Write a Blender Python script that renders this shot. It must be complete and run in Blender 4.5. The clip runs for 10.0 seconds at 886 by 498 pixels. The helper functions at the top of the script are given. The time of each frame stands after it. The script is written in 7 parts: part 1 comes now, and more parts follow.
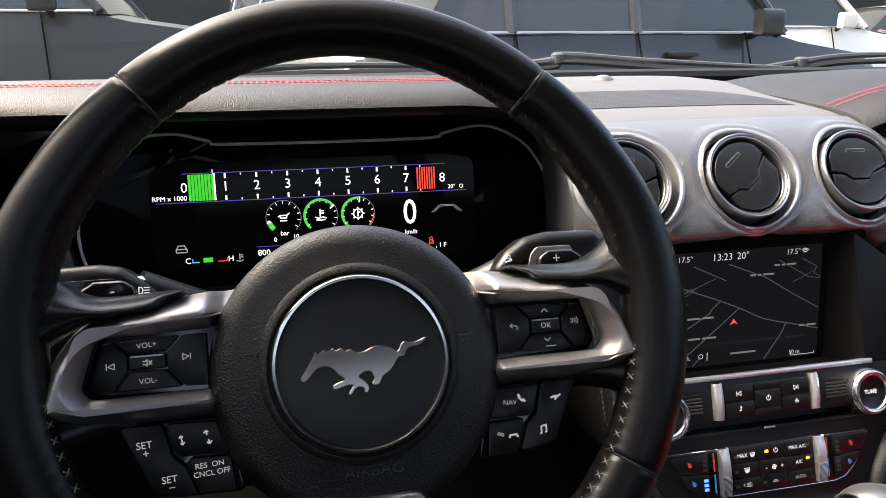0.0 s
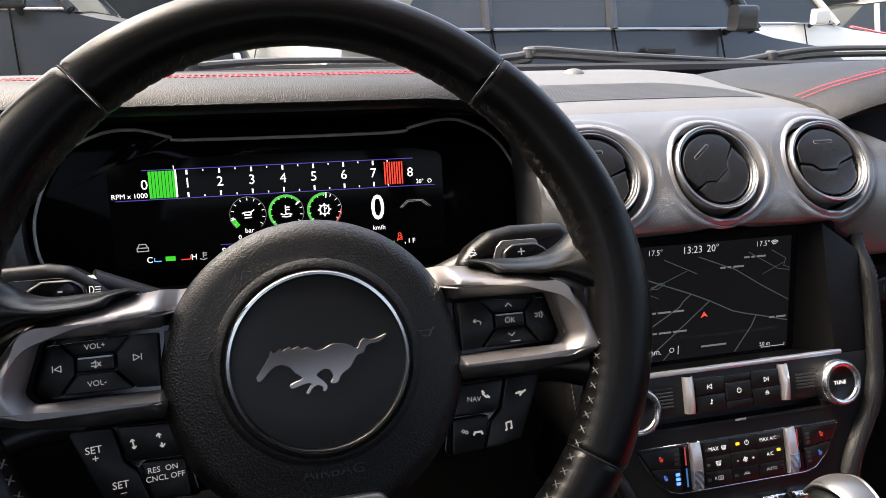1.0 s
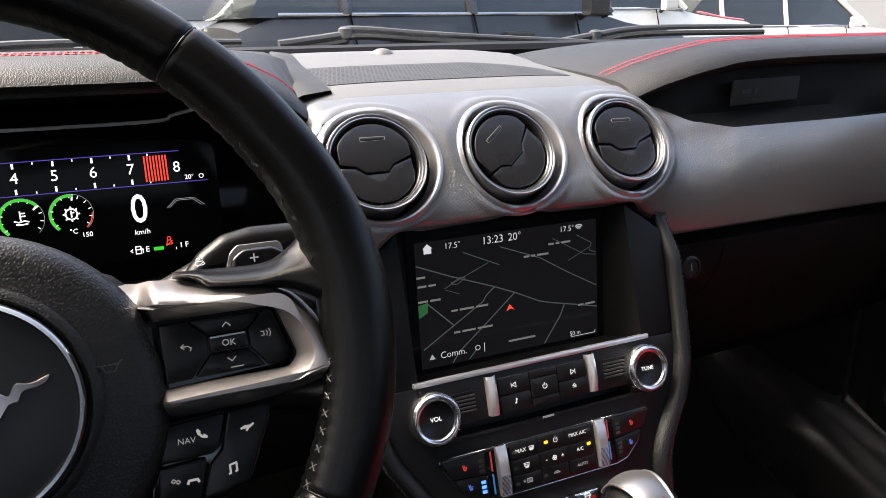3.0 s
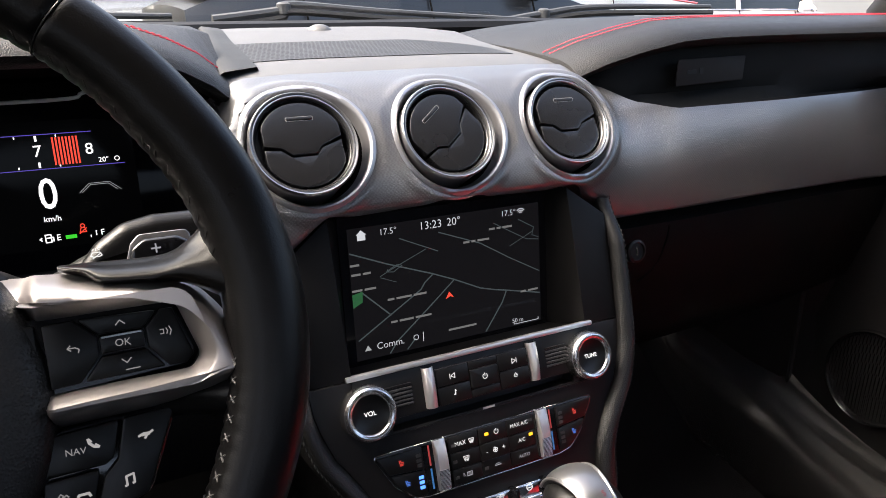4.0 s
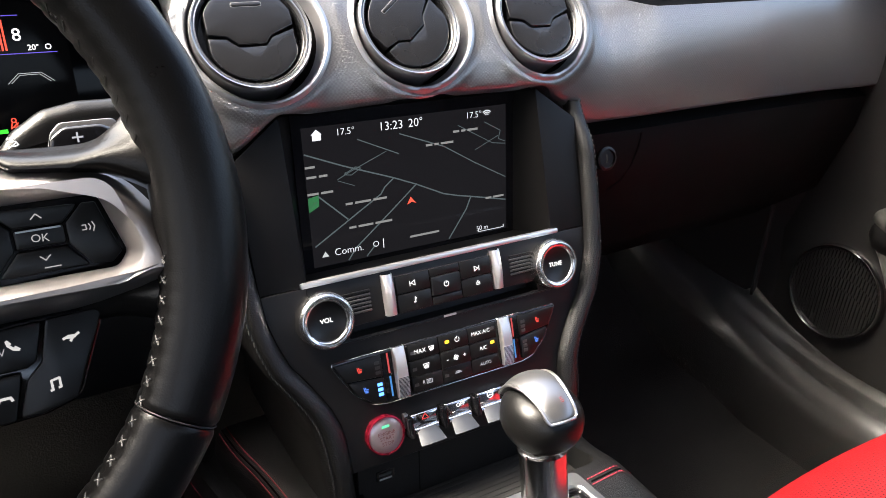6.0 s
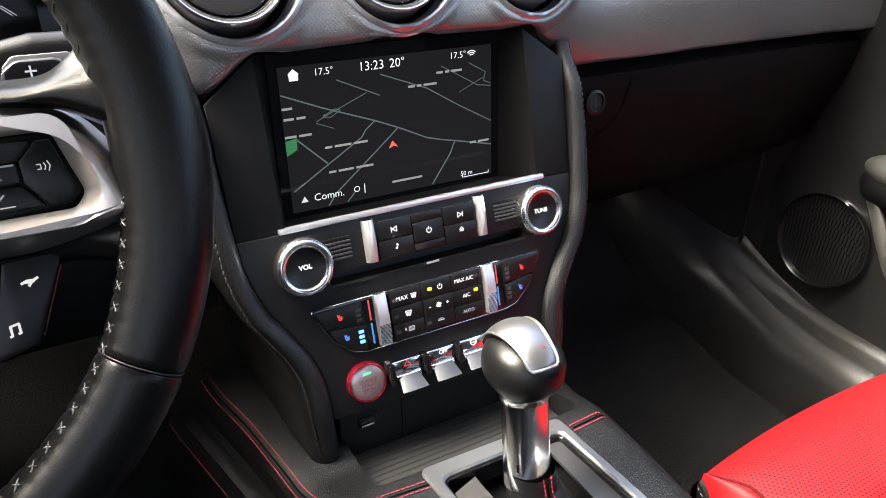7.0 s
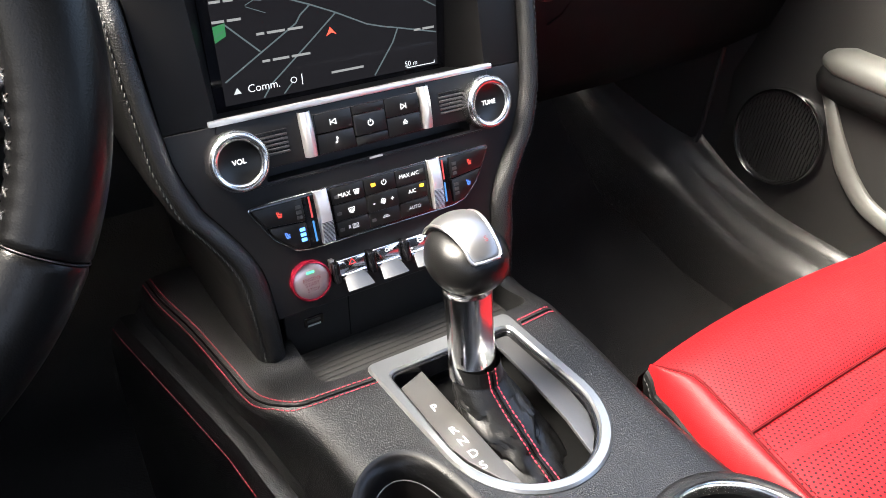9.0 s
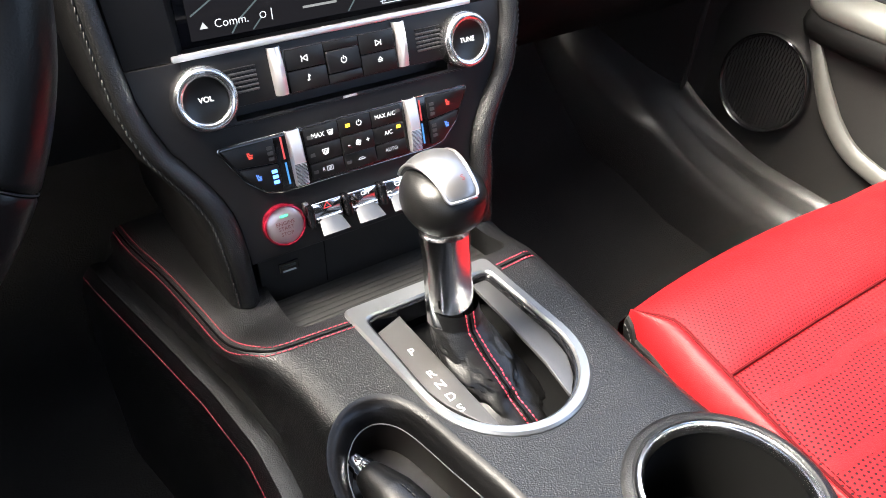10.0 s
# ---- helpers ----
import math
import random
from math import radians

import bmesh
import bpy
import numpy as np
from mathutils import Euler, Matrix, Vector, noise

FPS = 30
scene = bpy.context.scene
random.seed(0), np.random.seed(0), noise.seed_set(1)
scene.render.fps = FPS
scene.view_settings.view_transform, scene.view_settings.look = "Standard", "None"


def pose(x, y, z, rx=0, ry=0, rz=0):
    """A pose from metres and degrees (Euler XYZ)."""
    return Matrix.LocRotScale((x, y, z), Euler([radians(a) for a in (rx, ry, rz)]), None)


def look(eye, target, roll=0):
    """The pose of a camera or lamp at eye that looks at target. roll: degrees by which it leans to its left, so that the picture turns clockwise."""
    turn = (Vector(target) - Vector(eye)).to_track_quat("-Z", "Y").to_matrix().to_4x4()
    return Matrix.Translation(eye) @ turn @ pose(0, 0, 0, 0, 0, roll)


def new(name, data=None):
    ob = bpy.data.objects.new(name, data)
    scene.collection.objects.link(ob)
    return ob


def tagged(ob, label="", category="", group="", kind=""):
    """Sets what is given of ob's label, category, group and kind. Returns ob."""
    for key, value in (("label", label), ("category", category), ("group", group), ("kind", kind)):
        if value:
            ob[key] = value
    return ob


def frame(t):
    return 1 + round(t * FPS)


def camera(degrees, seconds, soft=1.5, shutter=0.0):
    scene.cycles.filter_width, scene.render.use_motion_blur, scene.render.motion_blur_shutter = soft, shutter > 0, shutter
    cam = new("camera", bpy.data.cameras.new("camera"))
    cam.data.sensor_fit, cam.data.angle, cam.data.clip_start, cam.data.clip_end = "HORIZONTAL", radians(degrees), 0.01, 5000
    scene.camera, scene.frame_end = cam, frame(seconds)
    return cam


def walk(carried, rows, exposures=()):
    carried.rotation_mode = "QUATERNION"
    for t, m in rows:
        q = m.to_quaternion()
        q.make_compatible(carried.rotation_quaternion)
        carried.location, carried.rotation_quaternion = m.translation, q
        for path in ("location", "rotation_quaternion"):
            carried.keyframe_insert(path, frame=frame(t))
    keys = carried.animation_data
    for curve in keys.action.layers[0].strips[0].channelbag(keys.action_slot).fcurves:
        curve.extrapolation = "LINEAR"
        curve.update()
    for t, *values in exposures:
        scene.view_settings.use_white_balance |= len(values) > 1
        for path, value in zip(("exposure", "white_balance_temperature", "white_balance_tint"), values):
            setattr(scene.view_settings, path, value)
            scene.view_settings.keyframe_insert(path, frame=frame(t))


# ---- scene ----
cam = camera(63.42, 10.0, soft=0.8)
ROWS = [
    (0.0, -0.4188, -0.0094, 1.0196, -12.80, -16.19, -0.25),
    (0.5, -0.4071, -0.0061, 1.0167, -13.60, -16.40, -0.27),
    (1.0, -0.4054, -0.0038, 1.0147, -14.38, -16.36, -0.44),
    (1.5, -0.3848, 0.0007, 1.0102, -15.61, -16.35, -0.64),
    (2.0, -0.3564, 0.0102, 1.0037, -18.03, -16.44, -0.72),
    (2.5, -0.3309, 0.0205, 1.0001, -21.05, -16.88, -0.74),
    (3.0, -0.3016, 0.0292, 1.0033, -23.83, -17.40, -0.69),
    (4.5, -0.2682, 0.0504, 0.9949, -28.06, -20.18, 0.34),
    (5.0, -0.2643, 0.0530, 0.9931, -28.60, -22.04, 0.69),
    (5.5, -0.2591, 0.0541, 0.9866, -29.06, -23.64, 1.04),
    (7.0, -0.2428, 0.0623, 0.9726, -30.40, -29.55, 1.91),
    (7.5, -0.2376, 0.0623, 0.9695, -31.01, -31.19, 2.08),
    (8.0, -0.2331, 0.0612, 0.9662, -31.87, -32.96, 2.33),
    (8.5, -0.2287, 0.0590, 0.9592, -32.77, -34.58, 2.58),
    (9.0, -0.2239, 0.0595, 0.9541, -33.92, -36.54, 2.96),
    (9.5, -0.2210, 0.0596, 0.9466, -34.84, -38.35, 3.32),
    (10.0, -0.2163, 0.0593, 0.9386, -35.67, -39.95, 3.77),
]
# yaw, pitch and roll in degrees; roll turns about the lens axis
walk(
    cam,
    [(t, pose(x, y, z, 90 + pitch, 0, yaw) @ pose(0, 0, 0, 0, 0, roll)) for t, x, y, z, yaw, pitch, roll in ROWS],
    exposures=[(0.0, 2.95, 6800, 10), (3.0, 2.8, 6700, 10), (4.5, 2.9, 6600, 10), (5.5, 3.45, 6600, 9), (7.0, 3.9, 6500, 7), (10.0, 4.25, 6400, 7)],
)

# ---- light: bright overcast day, softly sunny from the left and a little ahead ----
world = bpy.data.worlds.new("sky")
scene.world = world
world.use_nodes = True
wn = world.node_tree
sky = wn.nodes.new("ShaderNodeTexSky")
sky.sky_type, sky.sun_disc = "NISHITA", False
sky.sun_elevation, sky.sun_rotation = radians(52), radians(-66)
sky.air_density, sky.dust_density, sky.ozone_density = 0.8, 9.0, 0.3
wn.links.new(sky.outputs[0], wn.nodes["Background"].inputs[0])
wn.nodes["Background"].inputs[1].default_value = 0.15
sun_data = bpy.data.lights.new("sun", "SUN")
sun_data.energy, sun_data.angle, sun_data.color = 0.7, radians(18), (1.0, 0.97, 0.92)
sun = new("sun", sun_data)
sun.matrix_world = look((-4.5, 2.3, 6.9), (0.15, 0.25, 0.6))


# ---- materials ----
def shade(name, colour, rough=0.5, metal=0.0, grain=0.0, size=0.001, vary=0.15, kind="noise", coat=0.0, blotch=18.0, spec=0.5):
    """A surface with a fine relief of about `size` metres, and colour and gloss that vary at two scales."""
    m = bpy.data.materials.new(name)
    m.use_nodes = True
    nt = m.node_tree
    b = nt.nodes["Principled BSDF"]
    b.inputs["Metallic"].default_value = metal
    b.inputs["Coat Weight"].default_value = coat
    b.inputs["Coat Roughness"].default_value = 0.05
    b.inputs["Specular IOR Level"].default_value = spec
    co = nt.nodes.new("ShaderNodeTexCoord")
    big = nt.nodes.new("ShaderNodeTexNoise")
    big.inputs["Scale"].default_value, big.inputs["Detail"].default_value = blotch, 5
    nt.links.new(co.outputs["Object"], big.inputs["Vector"])
    ramp = nt.nodes.new("ShaderNodeMix")
    ramp.data_type = "RGBA"
    ramp.inputs[6].default_value = (*[c * (1 - vary) for c in colour], 1)
    ramp.inputs[7].default_value = (*[min(1, c * (1 + vary)) for c in colour], 1)
    nt.links.new(big.outputs[0], ramp.inputs[0])
    nt.links.new(ramp.outputs[2], b.inputs["Base Color"])
    rg = nt.nodes.new("ShaderNodeMapRange")
    rg.inputs["To Min"].default_value, rg.inputs["To Max"].default_value = max(0.02, rough * (1 - vary)), min(1, rough * (1 + vary))
    nt.links.new(big.outputs[0], rg.inputs["Value"])
    nt.links.new(rg.outputs[0], b.inputs["Roughness"])
    if grain:
        if kind == "leather":
            g = nt.nodes.new("ShaderNodeTexVoronoi")
            g.feature = "SMOOTH_F1"
            g.inputs["Scale"].default_value, g.inputs["Smoothness"].default_value = 1 / size, 0.35
            warp = nt.nodes.new("ShaderNodeTexNoise")
            warp.inputs["Scale"].default_value = 0.6 / size
            warp.inputs["Detail"].default_value = 2
            mix = nt.nodes.new("ShaderNodeVectorMath")
            mix.operation = "MULTIPLY_ADD"
            mix.inputs[1].default_value = (size * 0.45,) * 3
            nt.links.new(warp.outputs["Color"], mix.inputs[0])
            nt.links.new(co.outputs["Object"], mix.inputs[2])
            nt.links.new(mix.outputs[0], g.inputs["Vector"])
            out = nt.nodes.new("ShaderNodeMapRange")
            out.inputs["From Min"].default_value, out.inputs["From Max"].default_value = 0.65, 0.1
            nt.links.new(g.outputs[0], out.inputs["Value"])
            height = out.outputs[0]
            # painted shade: the creases between the grains are darkened in the base colour
            cr = nt.nodes.new("ShaderNodeMix")
            cr.data_type, cr.blend_type = "RGBA", "MULTIPLY"
            cr.inputs[0].default_value = 0.6 * grain
            nt.links.new(ramp.outputs[2], cr.inputs[6])
            nt.links.new(height, cr.inputs[7])
            nt.links.new(cr.outputs[2], b.inputs["Base Color"])
        elif kind == "weave":
            mp = nt.nodes.new("ShaderNodeMapping")
            mp.inputs["Scale"].default_value = (1 / size,) * 3
            nt.links.new(co.outputs["Object"], mp.inputs["Vector"])
            ck = nt.nodes.new("ShaderNodeTexChecker")
            ck.inputs["Scale"].default_value = 1.0
            nt.links.new(mp.outputs[0], ck.inputs["Vector"])
            height = ck.outputs["Fac"]
            tone = nt.nodes.new("ShaderNodeMix")
            tone.data_type, tone.blend_type = "RGBA", "MULTIPLY"
            tone.inputs[0].default_value = 0.15
            nt.links.new(ramp.outputs[2], tone.inputs[6])
            nt.links.new(ck.outputs["Color"], tone.inputs[7])
            nt.links.new(tone.outputs[2], b.inputs["Base Color"])
            ck.inputs["Color1"].default_value, ck.inputs["Color2"].default_value = (1, 1, 1, 1), (0.1, 0.1, 0.1, 1)
        else:
            g = nt.nodes.new("ShaderNodeTexNoise")
            g.inputs["Scale"].default_value, g.inputs["Detail"].default_value = 1 / size, 3
            nt.links.new(co.outputs["Object"], g.inputs["Vector"])
            height = g.outputs[0]
        bp = nt.nodes.new("ShaderNodeBump")
        bp.inputs["Strength"].default_value, bp.inputs["Distance"].default_value = grain, size * (0.45 if kind == "leather" else 0.4)
        nt.links.new(height, bp.inputs["Height"])
        nt.links.new(bp.outputs[0], b.inputs["Normal"])
    return m


def glow(name, colour, power):
    m = bpy.data.materials.new(name)
    m.use_nodes = True
    b = m.node_tree.nodes["Principled BSDF"]
    b.inputs["Base Color"].default_value = (0.004, 0.004, 0.004, 1)
    b.inputs["Roughness"].default_value = 0.4
    b.inputs["Emission Color"].default_value = (*colour, 1)
    b.inputs["Emission Strength"].default_value = power
    return m


leather = shade("black_leather", (0.0060, 0.0061, 0.0063), 0.36, grain=0.5, size=0.0011, kind="leather")
wheel_leather = shade("smooth_leather", (0.0045, 0.0044, 0.0045), 0.29, grain=0.10, size=0.0010, kind="leather", vary=0.12, blotch=40, spec=0.22)
hub_skin = shade("moulded_grain", (0.011, 0.0102, 0.0102), 0.40, grain=0.42, size=0.0013, kind="leather")
pad_skin = shade("dash_skin", (0.014, 0.014, 0.0145), 0.46, grain=0.55, size=0.0012, kind="leather", spec=0.3)
dash_plastic = shade("dash_plastic", (0.068, 0.068, 0.069), 0.5, grain=0.3, size=0.0009)
dark_plastic = shade("dark_plastic", (0.006, 0.006, 0.0062), 0.5, spec=0.25, grain=0.2, size=0.0008)
button_plastic = shade("button_plastic", (0.006, 0.0058, 0.0058), 0.36, grain=0.1, size=0.0006, spec=0.35)
gloss_black = shade("gloss_black", (0.006, 0.006, 0.007), 0.12, vary=0.2)
panel_black = shade("panel_black", (0.0075, 0.0070, 0.0072), 0.42, grain=0.08, size=0.0008, spec=0.3)
vent_black = shade("vent_black", (0.010, 0.010, 0.0107), 0.27, grain=0.06, size=0.0008)
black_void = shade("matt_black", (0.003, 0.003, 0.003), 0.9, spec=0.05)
fascia_silver = shade("fascia_silver", (0.205, 0.205, 0.209), 0.33, metal=0.75, grain=0.9, size=0.0016, kind="weave", vary=0.06)
satin = shade("satin_silver", (0.46, 0.45, 0.45), 0.3, metal=0.95, vary=0.08)
spoke_silver = shade("spoke_silver", (0.40, 0.375, 0.37), 0.40, metal=0.9, vary=0.06)
chrome = shade("chrome", (0.82, 0.82, 0.83), 0.1, metal=1.0, vary=0.1)
brushed = shade("brushed_metal", (0.7, 0.7, 0.71), 0.24, metal=1.0, grain=0.1, size=0.0006)
satin_bright = shade("bright_satin", (0.80, 0.79, 0.79), 0.36, metal=0.9, vary=0.05)
bezel_silver = shade("bezel_silver", (0.27, 0.28, 0.285), 0.33, metal=0.9, vary=0.06)
lens_black = shade("lens_black", (0.003, 0.003, 0.004), 0.06, vary=0.1, spec=0.08)
screen_glass = shade("screen_glass", (0.005, 0.005, 0.006), 0.08, vary=0.1, spec=0.25)
red_leather = shade("red_leather", (0.240, 0.0052, 0.0072), 0.43, grain=0.25, size=0.0012, kind="leather", vary=0.08, spec=0.2)
red_metal = shade("red_anodised", (0.36, 0.015, 0.04), 0.25, metal=0.7)
red_thread = shade("red_thread", (0.52, 0.03, 0.055), 0.6, vary=0.2, blotch=400)
white_thread = shade("pale_thread", (0.085, 0.083, 0.082), 0.6, vary=0.2, blotch=400)
carpet = shade("carpet", (0.0200, 0.0193, 0.0182), 0.95, spec=0.03, grain=1.0, size=0.0022, vary=0.35, blotch=9)
rubber = shade("rubber", (0.016, 0.0155, 0.015), 0.6, spec=0.3, grain=0.3, size=0.001)
grey_plate = shade("grey_plate", (0.045, 0.046, 0.048), 0.3, metal=0.3, vary=0.1)
mark_white = shade("printed_white", (0.85, 0.85, 0.85), 0.5, vary=0.1)
mark_grey = shade("printed_grey", (0.45, 0.45, 0.45), 0.5, vary=0.1)
mark_red = shade("printed_red", (0.7, 0.03, 0.03), 0.5, vary=0.1)
door_skin = shade("door_skin", (0.0125, 0.0123, 0.012), 0.4, spec=0.4, grain=0.3, size=0.0012)
pale_trim = shade("pale_trim", (0.058, 0.058, 0.053), 0.42, grain=0.15, size=0.001)
roof_lining = shade("roof_lining", (0.05, 0.05, 0.05), 0.9, grain=0.3, size=0.001)
glow_white = glow("display_white", (1, 1, 1), 0.231)
glow_grey = glow("display_grey", (0.75, 0.78, 0.8), 0.0672)
glow_green = glow("display_green", (0.05, 0.7, 0.04), 0.135)
glow_red = glow("display_red", (0.9, 0.07, 0.04), 0.168)
glow_violet = glow("display_violet", (0.12, 0.08, 0.5), 0.126)
glow_amber = glow("lamp_amber", (1.0, 0.45, 0.02), 0.294)
glow_blue = glow("lamp_blue", (0.08, 0.25, 1.0), 0.336)
# printed control markings, with a glow added so that they look bright
lit_white = glow("glowing_print_white", (1, 1, 1), 0.13)
lit_grey = glow("glowing_print_grey", (0.9, 0.9, 1), 0.05)
glow_road = glow("display_road", (0.20, 0.26, 0.28), 0.036)


# ---- mesh helpers ----
WORLD_OF = {}


def thing(name, at, label, category, group="", kind=""):
    e = new(name)
    e.empty_display_size = 0.02
    e.location = at
    WORLD_OF[e.name] = Matrix.Translation(at)
    return tagged(e, label, category, group, kind)


def solid(name, bm, mat, parent=None, label="", smooth=40):
    """Links a bmesh, in world metres, as one mesh object."""
    me = bpy.data.meshes.new(name)
    bmesh.ops.recalc_face_normals(bm, faces=bm.faces)
    bm.to_mesh(me)
    bm.free()
    me.materials.append(mat)
    if smooth:
        me.shade_smooth()
        me.set_sharp_from_angle(angle=radians(smooth))
    ob = new(name, me)
    if parent:
        ob.parent = parent
        ob.matrix_parent_inverse = WORLD_OF.get(parent.name, Matrix()).inverted()
    return tagged(ob, label)


part = solid


def plane_of(o, u, v):
    """A matrix whose x, y, z are u, v and their normal, at o."""
    u, v = Vector(u).normalized(), Vector(v).normalized()
    n = u.cross(v).normalized()
    m = Matrix((u, v, n)).transposed().to_4x4()
    m.translation = o
    return m


def fillet(pts, r, n=4):
    """Rounds the corners of a polygon; r is one radius or one per corner."""
    out, k = [], len(pts)
    for i, p in enumerate(pts):
        p, a, b = Vector(p), Vector(pts[i - 1]), Vector(pts[(i + 1) % k])
        rr = r[i] if isinstance(r, (list, tuple)) else r
        d0, d1 = (a - p), (b - p)
        if rr <= 1e-6:
            out.append(p)
            continue
        l0, l1 = d0.length, d1.length
        d0, d1 = d0 / l0, d1 / l1
        half = d0.angle(d1) / 2
        t = min(rr / max(1e-4, math.tan(half)), 0.48 * l0, 0.48 * l1)
        s, e = p + d0 * t, p + d1 * t
        for j in range(n + 1):
            f = j / n
            out.append((1 - f) ** 2 * s + 2 * f * (1 - f) * p + f * f * e)
    return out


def rect(w, h, x=0.0, y=0.0):
    return [(x - w / 2, y - h / 2), (x + w / 2, y - h / 2), (x + w / 2, y + h / 2), (x - w / 2, y + h / 2)]


def circle(r, n=32, x=0.0, y=0.0):
    return [(x + r * math.cos(2 * math.pi * i / n), y + r * math.sin(2 * math.pi * i / n)) for i in range(n)]


def inset(pts, d):
    """Moves a polygon's outline inwards by d."""
    k, out = len(pts), []
    area = sum(pts[i - 1][0] * pts[i][1] - pts[i][0] * pts[i - 1][1] for i in range(k))
    s = 1 if area > 0 else -1
    for i in range(k):
        p, a, b = Vector(pts[i]), Vector(pts[i - 1]), Vector(pts[(i + 1) % k])
        e0, e1 = (p - a), (b - p)
        e0 = e0.normalized() if e0.length > 1e-9 else e1.normalized()
        e1 = e1.normalized() if e1.length > 1e-9 else e0
        n0, n1 = Vector((-e0.y, e0.x)) * s, Vector((-e1.y, e1.x)) * s
        m = n0 + n1
        m = m / max(0.35, m.length_squared / 2) if m.length > 1e-6 else n0
        out.append(p + m * d)
    return out


def prism(pts, m, depth, bevel=0.0, base=0.0, steps=3, dome=0.0, bm=None):
    """A plate with a rounded top edge: the outline pts on the plane m, from base to base + depth along the normal."""
    bm = bm or bmesh.new()
    rings = [(0.0, base)]
    top = base + depth
    if bevel:
        for j in range(steps + 1):
            a = math.pi / 2 * j / steps
            rings.append((bevel * (1 - math.cos(a)), top - bevel * (1 - math.sin(a))))
    else:
        rings.append((0.0, top))
    rows = []
    for d, h in rings:
        rows.append([bm.verts.new(m @ Vector((p[0], p[1], h))) for p in (inset(pts, d) if d > 1e-7 else pts)])
    k = len(pts)
    for a, b in zip(rows, rows[1:]):
        for i in range(k):
            bm.faces.new((a[i], a[(i + 1) % k], b[(i + 1) % k], b[i]))
    if dome:
        cx, cy = sum(p[0] for p in pts) / k, sum(p[1] for p in pts) / k
        last, edge = rows[-1], [Vector(p) for p in inset(pts, rings[-1][0])]
        for f in (0.85, 0.65, 0.4, 0.18):
            h = top + dome * (1 - f * f)
            ring = [bm.verts.new(m @ Vector((cx + (p.x - cx) * f, cy + (p.y - cy) * f, h))) for p in edge]
            for i in range(k):
                bm.faces.new((last[i], last[(i + 1) % k], ring[(i + 1) % k], ring[i]))
            last = ring
        c = bm.verts.new(m @ Vector((cx, cy, top + dome)))
        for i in range(k):
            bm.faces.new((last[i], last[(i + 1) % k], c))
    else:
        bm.faces.new(rows[-1])
    bm.faces.new(list(reversed(rows[0])))
    return bm


def frame_of(outer, inner, m, depth, bevel=0.0, base=0.0, bm=None):
    """A flat frame between two outlines with equally many points."""
    bm = bm or bmesh.new()
    k, top = len(outer), base + depth
    rows = []
    for pts, h in ((outer, base), (outer, top - bevel), (inset(outer, bevel) if bevel else outer, top), (inset(inner, -bevel) if bevel else inner, top), (inner, top - bevel), (inner, base)):
        rows.append([bm.verts.new(m @ Vector((p[0], p[1], h))) for p in pts])
    for a, b in zip(rows, rows[1:] + rows[:1]):
        for i in range(k):
            bm.faces.new((a[i], a[(i + 1) % k], b[(i + 1) % k], b[i]))
    return bm


def sheet(rows, wrap_u=False, wrap_v=False, bm=None, cap=False):
    """A surface through rows of points."""
    bm = bm or bmesh.new()
    vs = [[bm.verts.new(p) for p in row] for row in rows]
    nr, nc = len(vs), len(vs[0])
    for i in range(nr if wrap_v else nr - 1):
        for j in range(nc if wrap_u else nc - 1):
            bm.faces.new((vs[i][j], vs[i][(j + 1) % nc], vs[(i + 1) % nr][(j + 1) % nc], vs[(i + 1) % nr][j]))
    if cap:
        bm.faces.new(list(reversed(vs[0])))
        bm.faces.new(vs[-1])
    return bm


def smooth_path(pts, n=8, closed=False):
    """A Catmull-Rom curve through pts."""
    pts = [Vector(p) for p in pts]
    k, out = len(pts), []
    for i in range(k if closed else k - 1):
        if closed:
            p0, p1, p2, p3 = pts[i - 1], pts[i], pts[(i + 1) % k], pts[(i + 2) % k]
        else:
            p0, p1, p2, p3 = pts[max(0, i - 1)], pts[i], pts[i + 1], pts[min(k - 1, i + 2)]
        for j in range(n):
            t = j / n
            out.append(0.5 * (2 * p1 + (p2 - p0) * t + (2 * p0 - 5 * p1 + 4 * p2 - p3) * t * t + (3 * p1 - p0 - 3 * p2 + p3) * t ** 3))
    if not closed:
        out.append(pts[-1])
    return out


def tube(pts, r, seg=8, closed=False, bm=None, up=(0, 0, 1), flat=1.0):
    """A round bar along pts; r is one radius or one per point; flat squashes it along up."""
    pts = [Vector(p) for p in pts]
    k, rows = len(pts), []
    for i, p in enumerate(pts):
        a = pts[i - 1] if (i or closed) else p
        b = pts[(i + 1) % k] if (i < k - 1 or closed) else p
        t = (b - a).normalized()
        s = t.cross(Vector(up))
        s = s.normalized() if s.length > 1e-6 else t.orthogonal().normalized()
        q = s.cross(t).normalized()
        rr = r[i] if isinstance(r, (list, tuple)) else r
        rows.append([p + s * rr * math.cos(2 * math.pi * j / seg) + q * rr * flat * math.sin(2 * math.pi * j / seg) for j in range(seg)])
    return sheet(rows, wrap_u=True, wrap_v=closed, bm=bm, cap=not closed)


